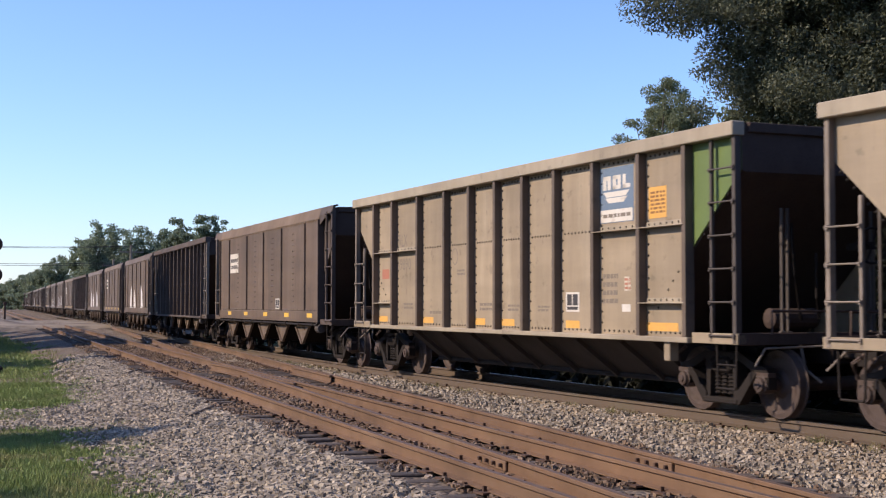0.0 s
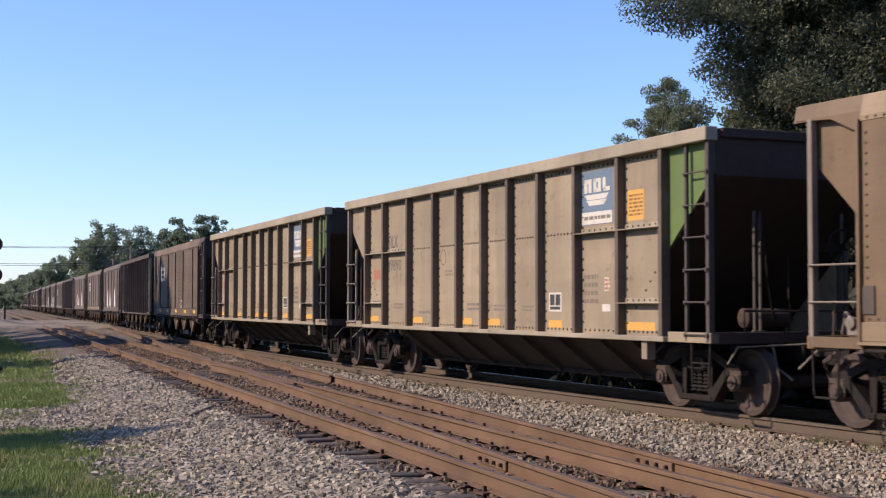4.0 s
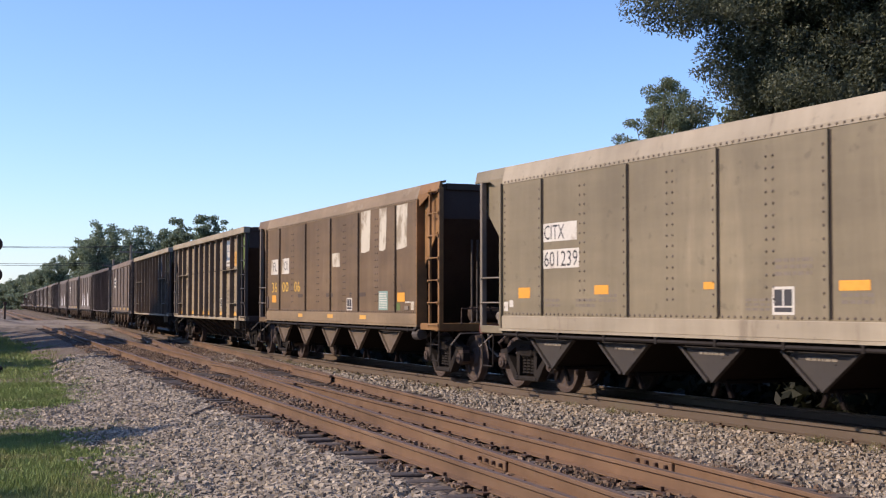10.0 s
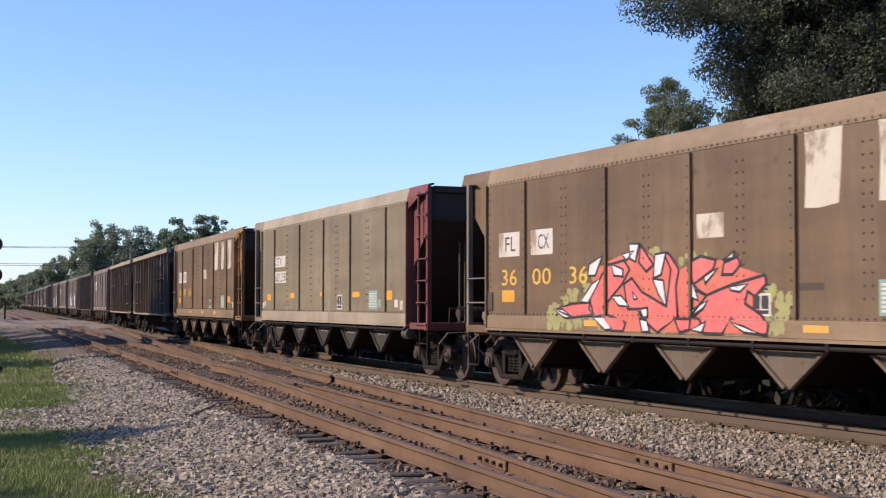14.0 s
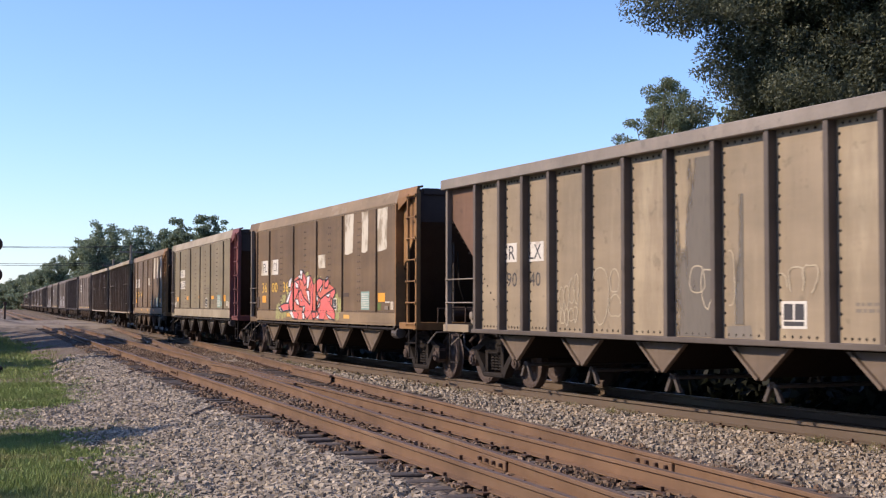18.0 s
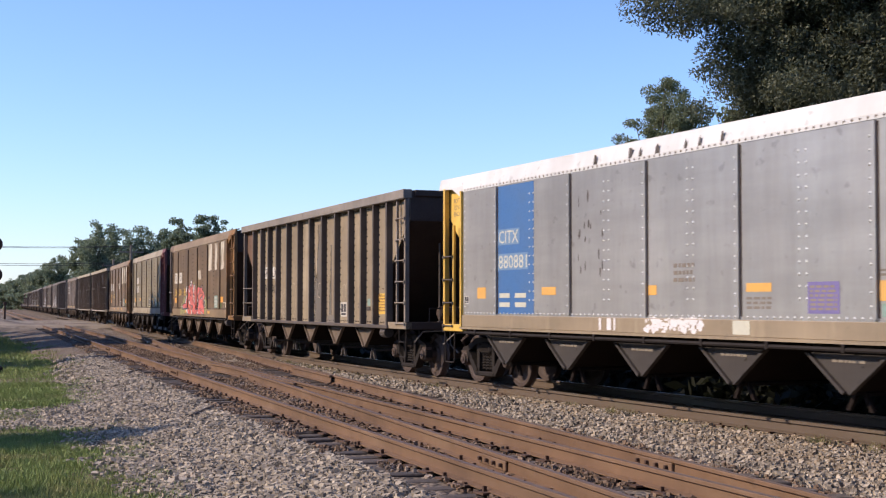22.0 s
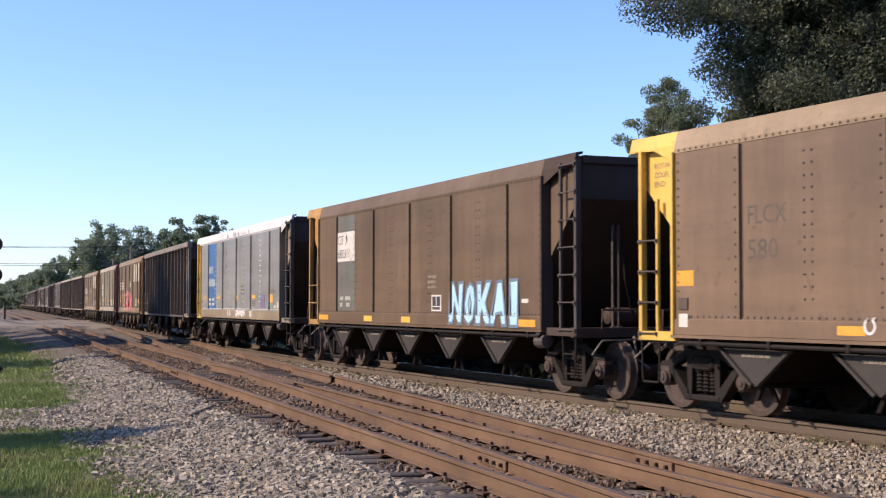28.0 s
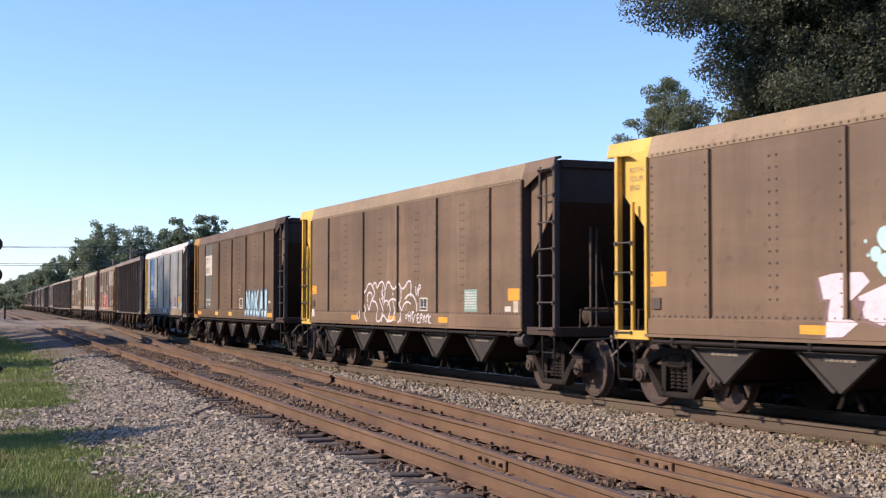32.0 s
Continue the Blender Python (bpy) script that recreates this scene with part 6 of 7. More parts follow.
# aluminium car with a blue panel and yellow corner
car, wh = smooth_hopper("coal_hopper", "weathered aluminium coal hopper with blue panel and white top", "silver", "white_top", "yellow", "tan_flange", None, "plate_dark", "tan")
decal(car, "blue_panel", -4.79, -3.42, 1.34, 3.58, "blue", YS, "faded blue panel")
for u0, u1, z0, z1, tx in ((-4.75, -3.94, 2.54, 2.82, "CITX"), (-4.76, -3.62, 2.10, 2.39, "880881")):
    decal(car, "pale_patch", u0, u1, z0, z1, "pale_blue", YS + 0.003)
    lettering(car, "reporting_mark", tx, u0 + 0.04, z0 + 0.03, z1 - 0.03, "stencil_cream", YS + 0.008, u1 - u0 - 0.08, "cream block characters")
for u0, z0 in ((-4.70, 1.62), (-4.10, 1.62), (-4.70, 1.46), (-4.10, 1.46)):
    decal(car, "stencil_line", u0, u0 + 0.40, z0, z0 + 0.08, "stencil_cream", YS + 0.005)
for k, tx in enumerate(("ROTARY", "COUPLER", "END")):
    lettering(car, "stencil", tx, -6.86, 3.44 - 0.13 * k, 3.52 - 0.13 * k, "faint", 1.463, 0.5 if k < 2 else 0.26)
for u0, u1, z0, z1 in ((-5.60, -5.25, 1.61, 1.81), (4.68, 5.16, 1.55, 1.78), (2.34, 2.85, 1.67, 1.78), (-3.15, -2.67, 1.66, 1.79), (0.02, 0.27, 1.64, 1.78)):
    decal(car, "orange_tape", u0, u1, z0, z1, "tape_faded", YS)
decal(car, "green_label", 4.80, 4.99, 1.37, 1.52, "sign_teal", YS)
bars(car, 4.78, 5.45, 1.82, 1.92, 2, "faint", YS + 0.001)
bars(car, 2.34, 2.85, 1.44, 1.62, 3, "faint", YS + 0.001)
p = decal(car, "purple_label", 3.54, 4.10, 1.40, 1.78, "label_purple", YS)
bars(p, 3.58, 4.06, 1.43, 1.75, 6, "faint_light", YS + 0.003)
rng = random.Random(3)
smear, fleck = [], []
for k in range(110):
    u, z, a, b = rng.uniform(-0.03, 1.42), 1.12 + 0.19 * rng.random() ** 0.7, rng.uniform(0.02, 0.07), rng.uniform(0.012, 0.05)
    smear.append([(u + a * rng.uniform(0.7, 1.2) * math.cos(w), z + b * rng.uniform(0.6, 1.2) * math.sin(w)) for w in np.linspace(0, 5.5, 7)])
blob(car, "white_smear", smear, "graf_white", YS + 0.001, "spattered white paint on the sill")
for k in range(16):
    u, z, a, b = rng.uniform(-2.0, -1.2), rng.uniform(1.9, 3.2), rng.uniform(0.012, 0.03), rng.uniform(0.04, 0.11)
    fleck.append([(u + a * rng.uniform(0.6, 1.3) * math.cos(w), z + b * rng.uniform(0.6, 1.2) * math.sin(w)) for w in np.linspace(0, 5.5, 7)])
blob(car, "peeled_fleck", fleck, "ink_worn", YS + 0.001, "dark flecks of peeled paint")
for k in range(10):
    u = rng.uniform(-2.4, 2.0)
    blob(car, "peeled_fleck", [[(u, 3.66), (u + 0.03, 3.72 + 0.1 * rng.random()), (u + rng.uniform(0.05, 0.12), 3.80), (u + 0.08, 3.66)]], "ink_worn", 1.586, "dark peeled chip in the white top")
for u, w in ((-1.05, 0.12), (-0.86, 0.05), (-1.28, 0.06)):
    decal(car, "white_drip", u, u + w, 1.12, 1.30, "graf_white", 1.6005)
decal(car, "sill_patch", 2.08, 2.44, 1.12, 1.30, "stencil_cream", 1.6005)
decal(car, "white_label", 5.66, 5.82, 1.39, 1.57, "sign_white", YS)
decal(car, "white_label", 5.24, 5.50, 1.39, 1.47, "sign_white", YS)
rule_sign(car, -6.15, -5.95, 1.52, 1.66, YS)
bars(car, 0.7, 1.2, 1.8, 2.1, 3, "faint", YS + 0.001)
place(car, wh, -76.945)

# brown car with a pale blue tag
car, wh = smooth_hopper("coal_hopper", "brown smooth-sided coal hopper with pale blue block graffiti", "deep_brown", "deep_brown", "ochre", "black_steel", [None, None, None, None, None, None], "plate_dark")
decal(car, "grey_panel", -4.78, -3.50, 1.36, 3.58, "panel_grey", YS, "grey-green repainted panel")
p = decal(car, "white_patch", -4.76, -3.52, 2.51, 3.20, "sign_white", YS + 0.004, "torn white vinyl patch with black characters")
lettering(p, "lettering", "CIT", -4.71, 2.90, 3.12, "sign_dark", YS + 0.009, 0.40)
lettering(p, "lettering", "680311", -4.71, 2.58, 2.80, "sign_dark", YS + 0.009, 0.82)
blob(p, "torn_strip", [[(-4.20, 2.87), (-4.10, 3.0), (-4.16, 3.05), (-4.08, 3.16), (-4.02, 3.0)]], "sign_dark", YS + 0.009, "torn black letter")
for u0, u1, z0 in ((-4.58, -4.30, 1.60), (-4.20, -3.80, 1.60), (-4.58, -4.34, 1.45), (-4.12, -3.80, 1.45)):
    for k in range(int((u1 - u0) / 0.066)):
        decal(car, "stencil_bar", u0 + 0.066 * k, u0 + 0.066 * k + 0.042, z0, z0 + 0.09, "stencil_cream", YS + 0.004)
bars(car, 1.0, 1.42, 1.80, 2.10, 3, "faint_light", YS + 0.001)
for u0, u1, m in ((-6.18, -5.43, "sign_orange"), (-2.80, -2.26, "sign_yellow"), (-0.42, 0.08, "sign_yellow"), (5.13, 5.84, "sign_orange")):
    decal(car, "reflective_tape", u0, u1, 1.13, 1.25, m, 1.6005)
rule_sign(car, 1.20, 1.70, 1.37, 1.69, YS)
tag = [[[(2.14, 1.14), (2.16, 1.90), (2.36, 1.92), (2.56, 1.50), (2.58, 1.90), (2.80, 1.92), (2.76, 1.16), (2.58, 1.14), (2.38, 1.52), (2.34, 1.16)]],
       [[(2.84, 1.50), (2.94, 1.20), (3.10, 1.13), (3.28, 1.22), (3.34, 1.55), (3.28, 1.82), (3.12, 1.90), (2.96, 1.80)]],
       [[(3.40, 1.14), (3.42, 1.90), (3.62, 1.90), (3.62, 1.64), (3.84, 1.92), (4.06, 1.92), (3.80, 1.54), (4.06, 1.14), (3.86, 1.14), (3.64, 1.40), (3.60, 1.14)]],
       [[(4.02, 1.14), (4.30, 1.90), (4.50, 1.92), (4.72, 1.14), (4.54, 1.14), (4.48, 1.36), (4.28, 1.34), (4.22, 1.14)]],
       [[(4.86, 1.13), (4.82, 1.92), (5.14, 1.93), (5.18, 1.13)]]]
for q in tag:
    ring = q[0]
    strokes(car, "graffiti_outline", [ring + ring[:1]], 0.055, "logo_blue", YS + 0.009, "dark outline of a block letter")
    sh = Shape()
    over_sill(sh, [(-u, z) for u, z in ring], YS + 0.005)
    part("graffiti_fill", sh, M["graf_blue"], car, "pale blue block letter")
strokes(car, "graffiti_outline", [[(3.06, 1.38), (3.12, 1.34), (3.16, 1.52), (3.10, 1.68), (3.04, 1.54), (3.06, 1.38)]], 0.05, "logo_blue", YS + 0.0095, "dark eye of a block letter")
decal(car, "white_label", 5.28, 5.53, 1.53, 1.60, "sign_white", YS)
place(car, wh, -93.135)


def yellow_corner_car(s, marks):
    car, wh = smooth_hopper("coal_hopper", "dusty brown coal hopper with yellow corner and white graffiti", "tan_brown", "yellow_dust_chord", "yellow", "black_steel", None, "plate_dark")
    for u0, u1, z0, z1 in ((-6.18, -5.80, 1.76, 1.97), (5.46, 5.92, 1.57, 1.78)):
        decal(car, "orange_tape", u0, u1, z0, z1, "sign_orange", YS)
    t = decal(car, "green_label", 3.55, 4.14, 1.37, 1.78, "sign_teal", YS)
    bars(t, 3.59, 4.10, 1.41, 1.75, 7, "sign_white", YS + 0.003)
    for u in (-3.0, -0.52, 2.33):
        decal(car, "yellow_tape", u, u + 0.46, 1.15, 1.26, "sign_orange", 1.6005)
    for k, tx in enumerate(("ROTARY", "COUPLER", "END")):
        lettering(car, "stencil", tx, -6.86, 3.44 - 0.13 * k, 3.52 - 0.13 * k, "faint", 1.463, 0.5 if k < 2 else 0.26)
    decal(car, "label_holder", -6.12, -5.92, 1.44, 1.60, "dark_brown", YS, "dark card holder", 0.02)
    decal(car, "white_label", 5.68, 5.86, 1.37, 1.56, "patch_old", YS)
    decal(car, "white_label", 5.33, 5.58, 1.38, 1.47, "sign_white", YS)
    place(car, wh, s)
    return car


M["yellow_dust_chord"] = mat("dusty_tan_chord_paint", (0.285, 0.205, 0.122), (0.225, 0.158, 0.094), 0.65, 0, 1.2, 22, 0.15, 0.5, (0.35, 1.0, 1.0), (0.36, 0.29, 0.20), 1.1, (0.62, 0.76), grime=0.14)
M["tan_brown"] = mat("dusty_tan_brown_paint", (0.174, 0.113, 0.068), (0.140, 0.090, 0.055), 0.62, 0, 1.6, 22, 0.15, 0.5, STREAK, (0.245, 0.170, 0.106), 0.9, (0.55, 0.75), 0.05, grime=0.16, dents=0.02)
car = yellow_corner_car(-109.29, 0)
M["ink_faded"] = mat("faded_ink_stencil", (0.055, 0.047, 0.042), (0.110, 0.085, 0.065), 0.7, 0, 5.0, 20, 0)
lettering(car, "reporting_mark", "FLCX", -4.64, 2.53, 2.77, "ink_faded", YS + 0.002, 0.74)
lettering(car, "reporting_mark", "580", -4.64, 2.08, 2.34, "ink_faded", YS + 0.002, 0.58)


bubble = [
    [(-2.17, 1.76), (-2.01, 1.82), (-1.89, 1.94), (-1.73, 1.98), (-1.49, 1.84), (-1.42, 1.72), (-1.6, 1.61), (-1.71, 1.53), (-1.82, 1.34), (-1.92, 1.51)],
    [(-1.87, 1.55), (-1.95, 1.62), (-1.91, 1.73), (-1.78, 1.78), (-1.62, 1.74), (-1.61, 1.61)],
    [(-2.17, 1.5), (-2.02, 1.37), (-2.08, 1.34), (-2.06, 1.23), (-1.88, 1.11)],
    [(-1.58, 1.57), (-1.38, 1.57), (-1.22, 1.41), (-1.22, 1.27), (-1.28, 1.13), (-1.02, 1.13), (-0.88, 1.27), (-0.87, 1.37), (-1.04, 1.53), (-1.13, 1.63)],
    [(-1.57, 1.93), (-1.37, 2.01), (-1.29, 1.82), (-1.1, 1.99), (-0.91, 2.0), (-0.76, 1.84), (-0.79, 1.65), (-0.85, 1.48)],
]
bubble_middle = [
    [(-0.82, 1.56), (-0.63, 1.6), (-0.45, 1.46), (-0.42, 1.3), (-0.51, 1.13), (-0.69, 1.22), (-0.81, 1.29), (-0.94, 1.18), (-0.9, 1.12)],
    [(-0.74, 1.83), (-0.66, 1.96), (-0.52, 2.0), (-0.34, 1.85), (-0.21, 1.81), (0.02, 1.94), (0.17, 1.91), (0.22, 1.74), (0.2, 1.58), (0.07, 1.51)],
    [(-0.61, 1.48), (-0.47, 1.59), (-0.27, 1.63), (-0.1, 1.59)],
    [(-0.29, 1.62), (-0.23, 1.48), (-0.12, 1.31), (-0.2, 1.16), (-0.59, 1.13)],
    [(0.23, 1.84), (0.37, 1.82), (0.61, 1.98), (0.75, 1.99), (0.8, 1.9), (0.77, 1.66)],
]
bubble_last = [
    [(0.44, 1.61), (0.62, 1.7), (0.86, 1.72), (1.11, 1.54), (1.13, 1.36), (0.96, 1.13)],
    [(0.07, 1.52), (0.25, 1.38), (0.23, 1.24), (0.29, 1.12)],
    [(0.26, 1.37), (0.38, 1.51), (0.6, 1.57), (0.78, 1.51)],
    [(0.25, 1.24), (0.18, 1.15), (0.08, 1.12)],
    [(-0.3, 1.75), (-0.27, 1.69)],
]
tags = [
    [(-0.87, 1.82), (-0.99, 1.78), (-0.99, 1.72), (-0.86, 1.67), (-0.91, 1.61), (-1.0, 1.64)],
    [(-0.92, 1.91), (-0.91, 1.55)],
    [(1.05, 1.87), (1.07, 1.7), (1.14, 1.71), (1.17, 1.84)],
    [(1.2, 1.67), (1.21, 1.89), (1.33, 1.89), (1.33, 1.83), (1.22, 1.8)],
    [(0.54, 1.27), (0.64, 1.29), (0.61, 1.22), (0.55, 1.21)],
    [(0.68, 1.36), (0.72, 1.15)],
    [(0.72, 1.26), (0.83, 1.27)],
    [(0.81, 1.36), (0.83, 1.15)],
    [(0.87, 1.34), (0.97, 1.36), (0.89, 1.25), (0.98, 1.16)],
]
tags_low = [
    [(1.31, 1.31), (1.19, 1.3), (1.2, 1.13), (1.34, 1.14)],
    [(1.19, 1.22), (1.29, 1.23)],
    [(1.37, 1.13), (1.39, 1.3), (1.49, 1.31), (1.48, 1.24), (1.39, 1.22)],
    [(1.53, 1.14), (1.59, 1.32), (1.65, 1.15)],
    [(1.69, 1.15), (1.71, 1.3), (1.76, 1.24), (1.82, 1.34), (1.83, 1.14)],
    [(1.96, 1.27), (1.86, 1.26), (1.83, 1.14), (1.95, 1.14)],
    [(-2.53, 1.36), (-2.56, 1.22), (-2.46, 1.16), (-2.37, 1.25), (-2.44, 1.36)],
]


def rounded(pts):
    """Rounds the corners of a stroke."""
    for _ in range(2):
        out = [pts[0]]
        for a, b in zip(pts, pts[1:]):
            out += [(a[0] * 0.75 + b[0] * 0.25, a[1] * 0.75 + b[1] * 0.25), (a[0] * 0.25 + b[0] * 0.75, a[1] * 0.25 + b[1] * 0.75)]
        pts = out + [pts[-1]]
    return pts


for q in bubble + bubble_middle + bubble_last:
    strokes(car, "graffiti_line", [rounded(q)], 0.039, "graf_white", YS + 0.006, "white bubble-letter outline")
for q in tags + tags_low:
    strokes(car, "graffiti_tag", [rounded(q)], 0.034, "graf_white", YS + 0.006, "small white tag")
rule_sign(car, 1.28, 1.69, 1.37, 1.64, YS)
decal(car, "white_label", -6.1, -5.9, 1.20, 1.38, "sign_white", 1.6005)
car = yellow_corner_car(-125.49, 1)
pieces = [
    [(-2.68, 1.83), (-2.45, 1.87), (-2.26, 1.88), (-1.95, 1.88), (-1.84, 1.77), (-2.04, 1.62), (-2.18, 1.53), (-2.26, 1.37), (-2.0, 1.29), (-2.26, 1.13), (-2.54, 1.12), (-2.52, 1.42), (-2.48, 1.57), (-2.6, 1.57)],
    [(-2.02, 1.60), (-1.58, 1.74), (-1.30, 1.80), (-1.28, 1.50), (-1.60, 1.27), (-1.92, 1.35)],
    [(-1.2, 1.14), (-1.12, 1.82), (-0.75, 1.86), (-0.60, 1.55), (-0.8, 1.14)], [(-0.5, 1.14), (-0.45, 1.8), (0.05, 1.85), (0.1, 1.3), (-0.1, 1.13)], [(0.25, 1.14), (0.3, 1.84), (0.85, 1.8), (0.7, 1.45), (0.9, 1.14)],
]
blob(car, "graffiti_shadow", [[(u - 0.07, z - 0.03) for u, z in q] for q in pieces], "graf_mauve", YS + 0.002, "mauve shadow of the letters")
blob(car, "graffiti_fill", pieces, "graf_rose", YS + 0.006, "pale pink block letter")
blob(car, "graffiti_shadow", [[(-2.14, 1.56), (-1.9, 1.55), (-2.0, 1.37)], [(-1.02, 1.5), (-0.85, 1.5), (-0.9, 1.3)]], "graf_mauve", YS + 0.0105, "mauve inner shadow")
for k, (u, z, r) in enumerate(((-1.56, 2.26, 0.15), (-1.74, 2.08, 0.09), (-1.58, 1.96, 0.13), (-1.2, 2.2, 0.2), (-0.8, 2.1, 0.18), (-1.9, 2.23, 0.025), (-1.86, 2.07, 0.022))):
    blob(car, "graffiti_cloud", [loop(u, z, r, r, 0.08, 14, 20 + k)[:-1]], "graf_cyan", YS + 0.003, "pale turquoise spray bubble")
car, wh = smooth_hopper("coal_hopper", "brown smooth-sided coal hopper full of coal", "brown")
place(car, wh, -141.75)
# ---- trees, brush and grass ----
def foliage(name, base, second, spread=0.35):
    m = mat(name, base, second, 0.6, 0, 0.35, 3.0, 0, 0.6, (1, 1, 1), None, 0.6, (0.5, 0.62), spread, 0.35, island=True)
    N, L = m.node_tree.nodes, m.node_tree.links
    b, out = N["Principled BSDF"], N["Material Output"]
    tr, mx = N.new("ShaderNodeBsdfTranslucent"), N.new("ShaderNodeMixShader")
    L.new(b.inputs["Base Color"].links[0].from_socket, tr.inputs["Color"])
    mx.inputs[0].default_value = 0.4
    L.new(b.outputs["BSDF"], mx.inputs[1])
    L.new(tr.outputs["BSDF"], mx.inputs[2])
    L.new(mx.outputs["Shader"], out.inputs["Surface"])
    return m


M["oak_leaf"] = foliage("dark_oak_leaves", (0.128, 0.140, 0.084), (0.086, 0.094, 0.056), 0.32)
# brighter leaf colour stands for sun on the clump beside the oak
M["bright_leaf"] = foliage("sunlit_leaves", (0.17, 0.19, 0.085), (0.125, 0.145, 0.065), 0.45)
M["pine_leaf"] = foliage("grey_green_leaves", (0.196, 0.223, 0.128), (0.142, 0.165, 0.095), 0.45)
# paler leaf colour, with the haze of distance mixed in
M["far_leaf"] = foliage("hazy_distant_leaves", (0.195, 0.238, 0.150), (0.155, 0.190, 0.128), 0.40)
# near-black leaves: shade behind and beneath the train is in the colour
M["brush_leaf"] = foliage("shaded_brush_leaves", (0.022, 0.024, 0.013), (0.014, 0.016, 0.009), 0.45)
M["bark"] = mat("grey_bark", (0.10, 0.085, 0.07), (0.065, 0.055, 0.045), 0.9, 0, 3.0, 12, 0.8, 0.6, (1, 1, 0.3), bump_dist=0.03)


def leaf_cloud(centres, radii, counts, size, seed, flat=0.75):
    """Small pointed leaves scattered in many overlapping clumps; returns vertices and faces."""
    rng = np.random.default_rng(seed)
    P = []
    for c, r, n in zip(centres, radii, counts):
        d = rng.normal(size=(n, 3))
        d /= np.linalg.norm(d, axis=1)[:, None]
        q = d * (rng.random((n, 1)) ** 0.45) * r
        q[:, 2] *= flat
        P.append(q + np.array(c)[None])
    P = np.concatenate(P)
    n = len(P)
    u = rng.normal(size=(n, 3))
    u /= np.linalg.norm(u, axis=1)[:, None]
    w = np.cross(u, rng.normal(size=(n, 3)))
    w /= np.linalg.norm(w, axis=1)[:, None]
    s = size * rng.uniform(0.6, 1.35, (n, 1))
    V = np.stack([P - u * s, P + w * s * 0.42, P + u * s, P - w * s * 0.42], 1).reshape(-1, 3)
    return V, np.arange(n * 4).reshape(n, 4)


def tree(name, label, base, height, spread, leaf, size, amount, seed, limbs=7, low=0.35, clump=0.28, shape=1.0, tips=None, trunk_r=None):
    """A trunk that forks into limbs, with clumps of leaves along and at the end of each."""
    rng = random.Random(seed)
    base = Vector(base)
    root = tagged(new(name), label, "tree")
    wood = Shape()
    tr = trunk_r or height * 0.022
    fork = base + Vector((rng.uniform(-0.3, 0.3), rng.uniform(-0.3, 0.3), height * low))
    wood.tube([base - Vector((0, 0, 0.5)), base + Vector((0, 0, height * low * 0.5)), fork], [tr * 1.25, tr, tr * 0.8], 9)
    C, R = [], []
    if tips is None:
        tips = []
        for k in range(limbs):
            a, f = 6.283 * (k + rng.uniform(-0.3, 0.3)) / limbs * 2.4, (k + 0.5) / limbs
            h = height * (low + (0.97 - low) * f) - clump * height * 0.3
            rad = spread * math.sqrt(max(0.05, 1 - (2 * f - 0.85) ** 2 * 0.75)) * rng.uniform(0.55, 0.95) * (1 if f < 0.9 else 0.35)
            tips.append(base + Vector((math.cos(a) * rad, math.sin(a) * rad, h)))
        tips.append(base + Vector((rng.uniform(-0.1, 0.1) * spread, 0, height * (1 - clump * 0.35))))
    for tip in tips:
        if isinstance(tip, tuple):
            mid, tip = tip
        else:
            tip = Vector(tip)
            mid = fork.lerp(tip, 0.5) + Vector((rng.uniform(-1, 1), rng.uniform(-1, 1), rng.uniform(0, 1))) * 0.06 * (tip - fork).length
        wood.tube([fork, mid, tip], [tr * 0.42, tr * 0.2, tr * 0.03], 6)
        for f in (0.55, 0.8, 1.0):
            c = (fork.lerp(mid, f * 2) if f < 0.5 else mid.lerp(tip, (f - 0.5) * 2))
            for _ in range(3):
                o = Vector((rng.gauss(0, 1), rng.gauss(0, 1), rng.gauss(0, 0.7))) * clump * spread * 0.55
                C.append(tuple(c + o))
                R.append(clump * spread * rng.uniform(0.45, 0.95) * shape)
    vol = np.array(R) ** 2
    counts = np.maximum(8, (amount * vol / vol.sum()).astype(int))
    V, F = leaf_cloud(C, R, counts, size, seed)
    part("trunk", wood, M["bark"], root)
    cr = part("crown", soup("crown", V, F, M[leaf]), M[leaf], root)
    return root


def polar(direction, elevation, dist):
    """A place by compass-like direction from the track's line, elevation and distance from the viewer."""
    a = radians(direction)
    return Vector((-math.cos(a) * dist, math.sin(a) * dist, 1.5 + dist * math.tan(radians(elevation))))


# the large oak behind the train, with its overhanging limb
oak_foot = polar(44.5, 0, 35)
oak_foot.z = -0.5
rng_oak = random.Random(77)
crotch = polar(43.6, 10.5, 34)
oak_tips = []
for d, e, r in ((36.3, 12.7, 31.6), (36.9, 13.6, 32.0), (37.5, 12.5, 31.8), (38.1, 13.3, 32.2), (38.8, 12.2, 32.0), (39.4, 13.2, 32.4), (37.2, 14.8, 32.0), (38.8, 14.8, 32.4)):
    oak_tips.append((polar(40.9, 12.6, 33), polar(d + 0.25, e, r)))
oak_tips += [(crotch, polar(40.0, 10.6, 32.6)), (crotch, polar(39.9, 9.6, 32.4)), (crotch, polar(40.3, 8.2, 32.6))]
for d in np.arange(40.9, 50.5, 1.25):
    for e in np.arange(6.6, 17.5, 1.35):
        r = 32.5 + rng_oak.uniform(-1.2, 1.6)
        oak_tips.append((crotch.lerp(polar(d, e, r), 0.6), polar(d + rng_oak.uniform(-0.4, 0.4), e + rng_oak.uniform(-0.4, 0.4), r)))
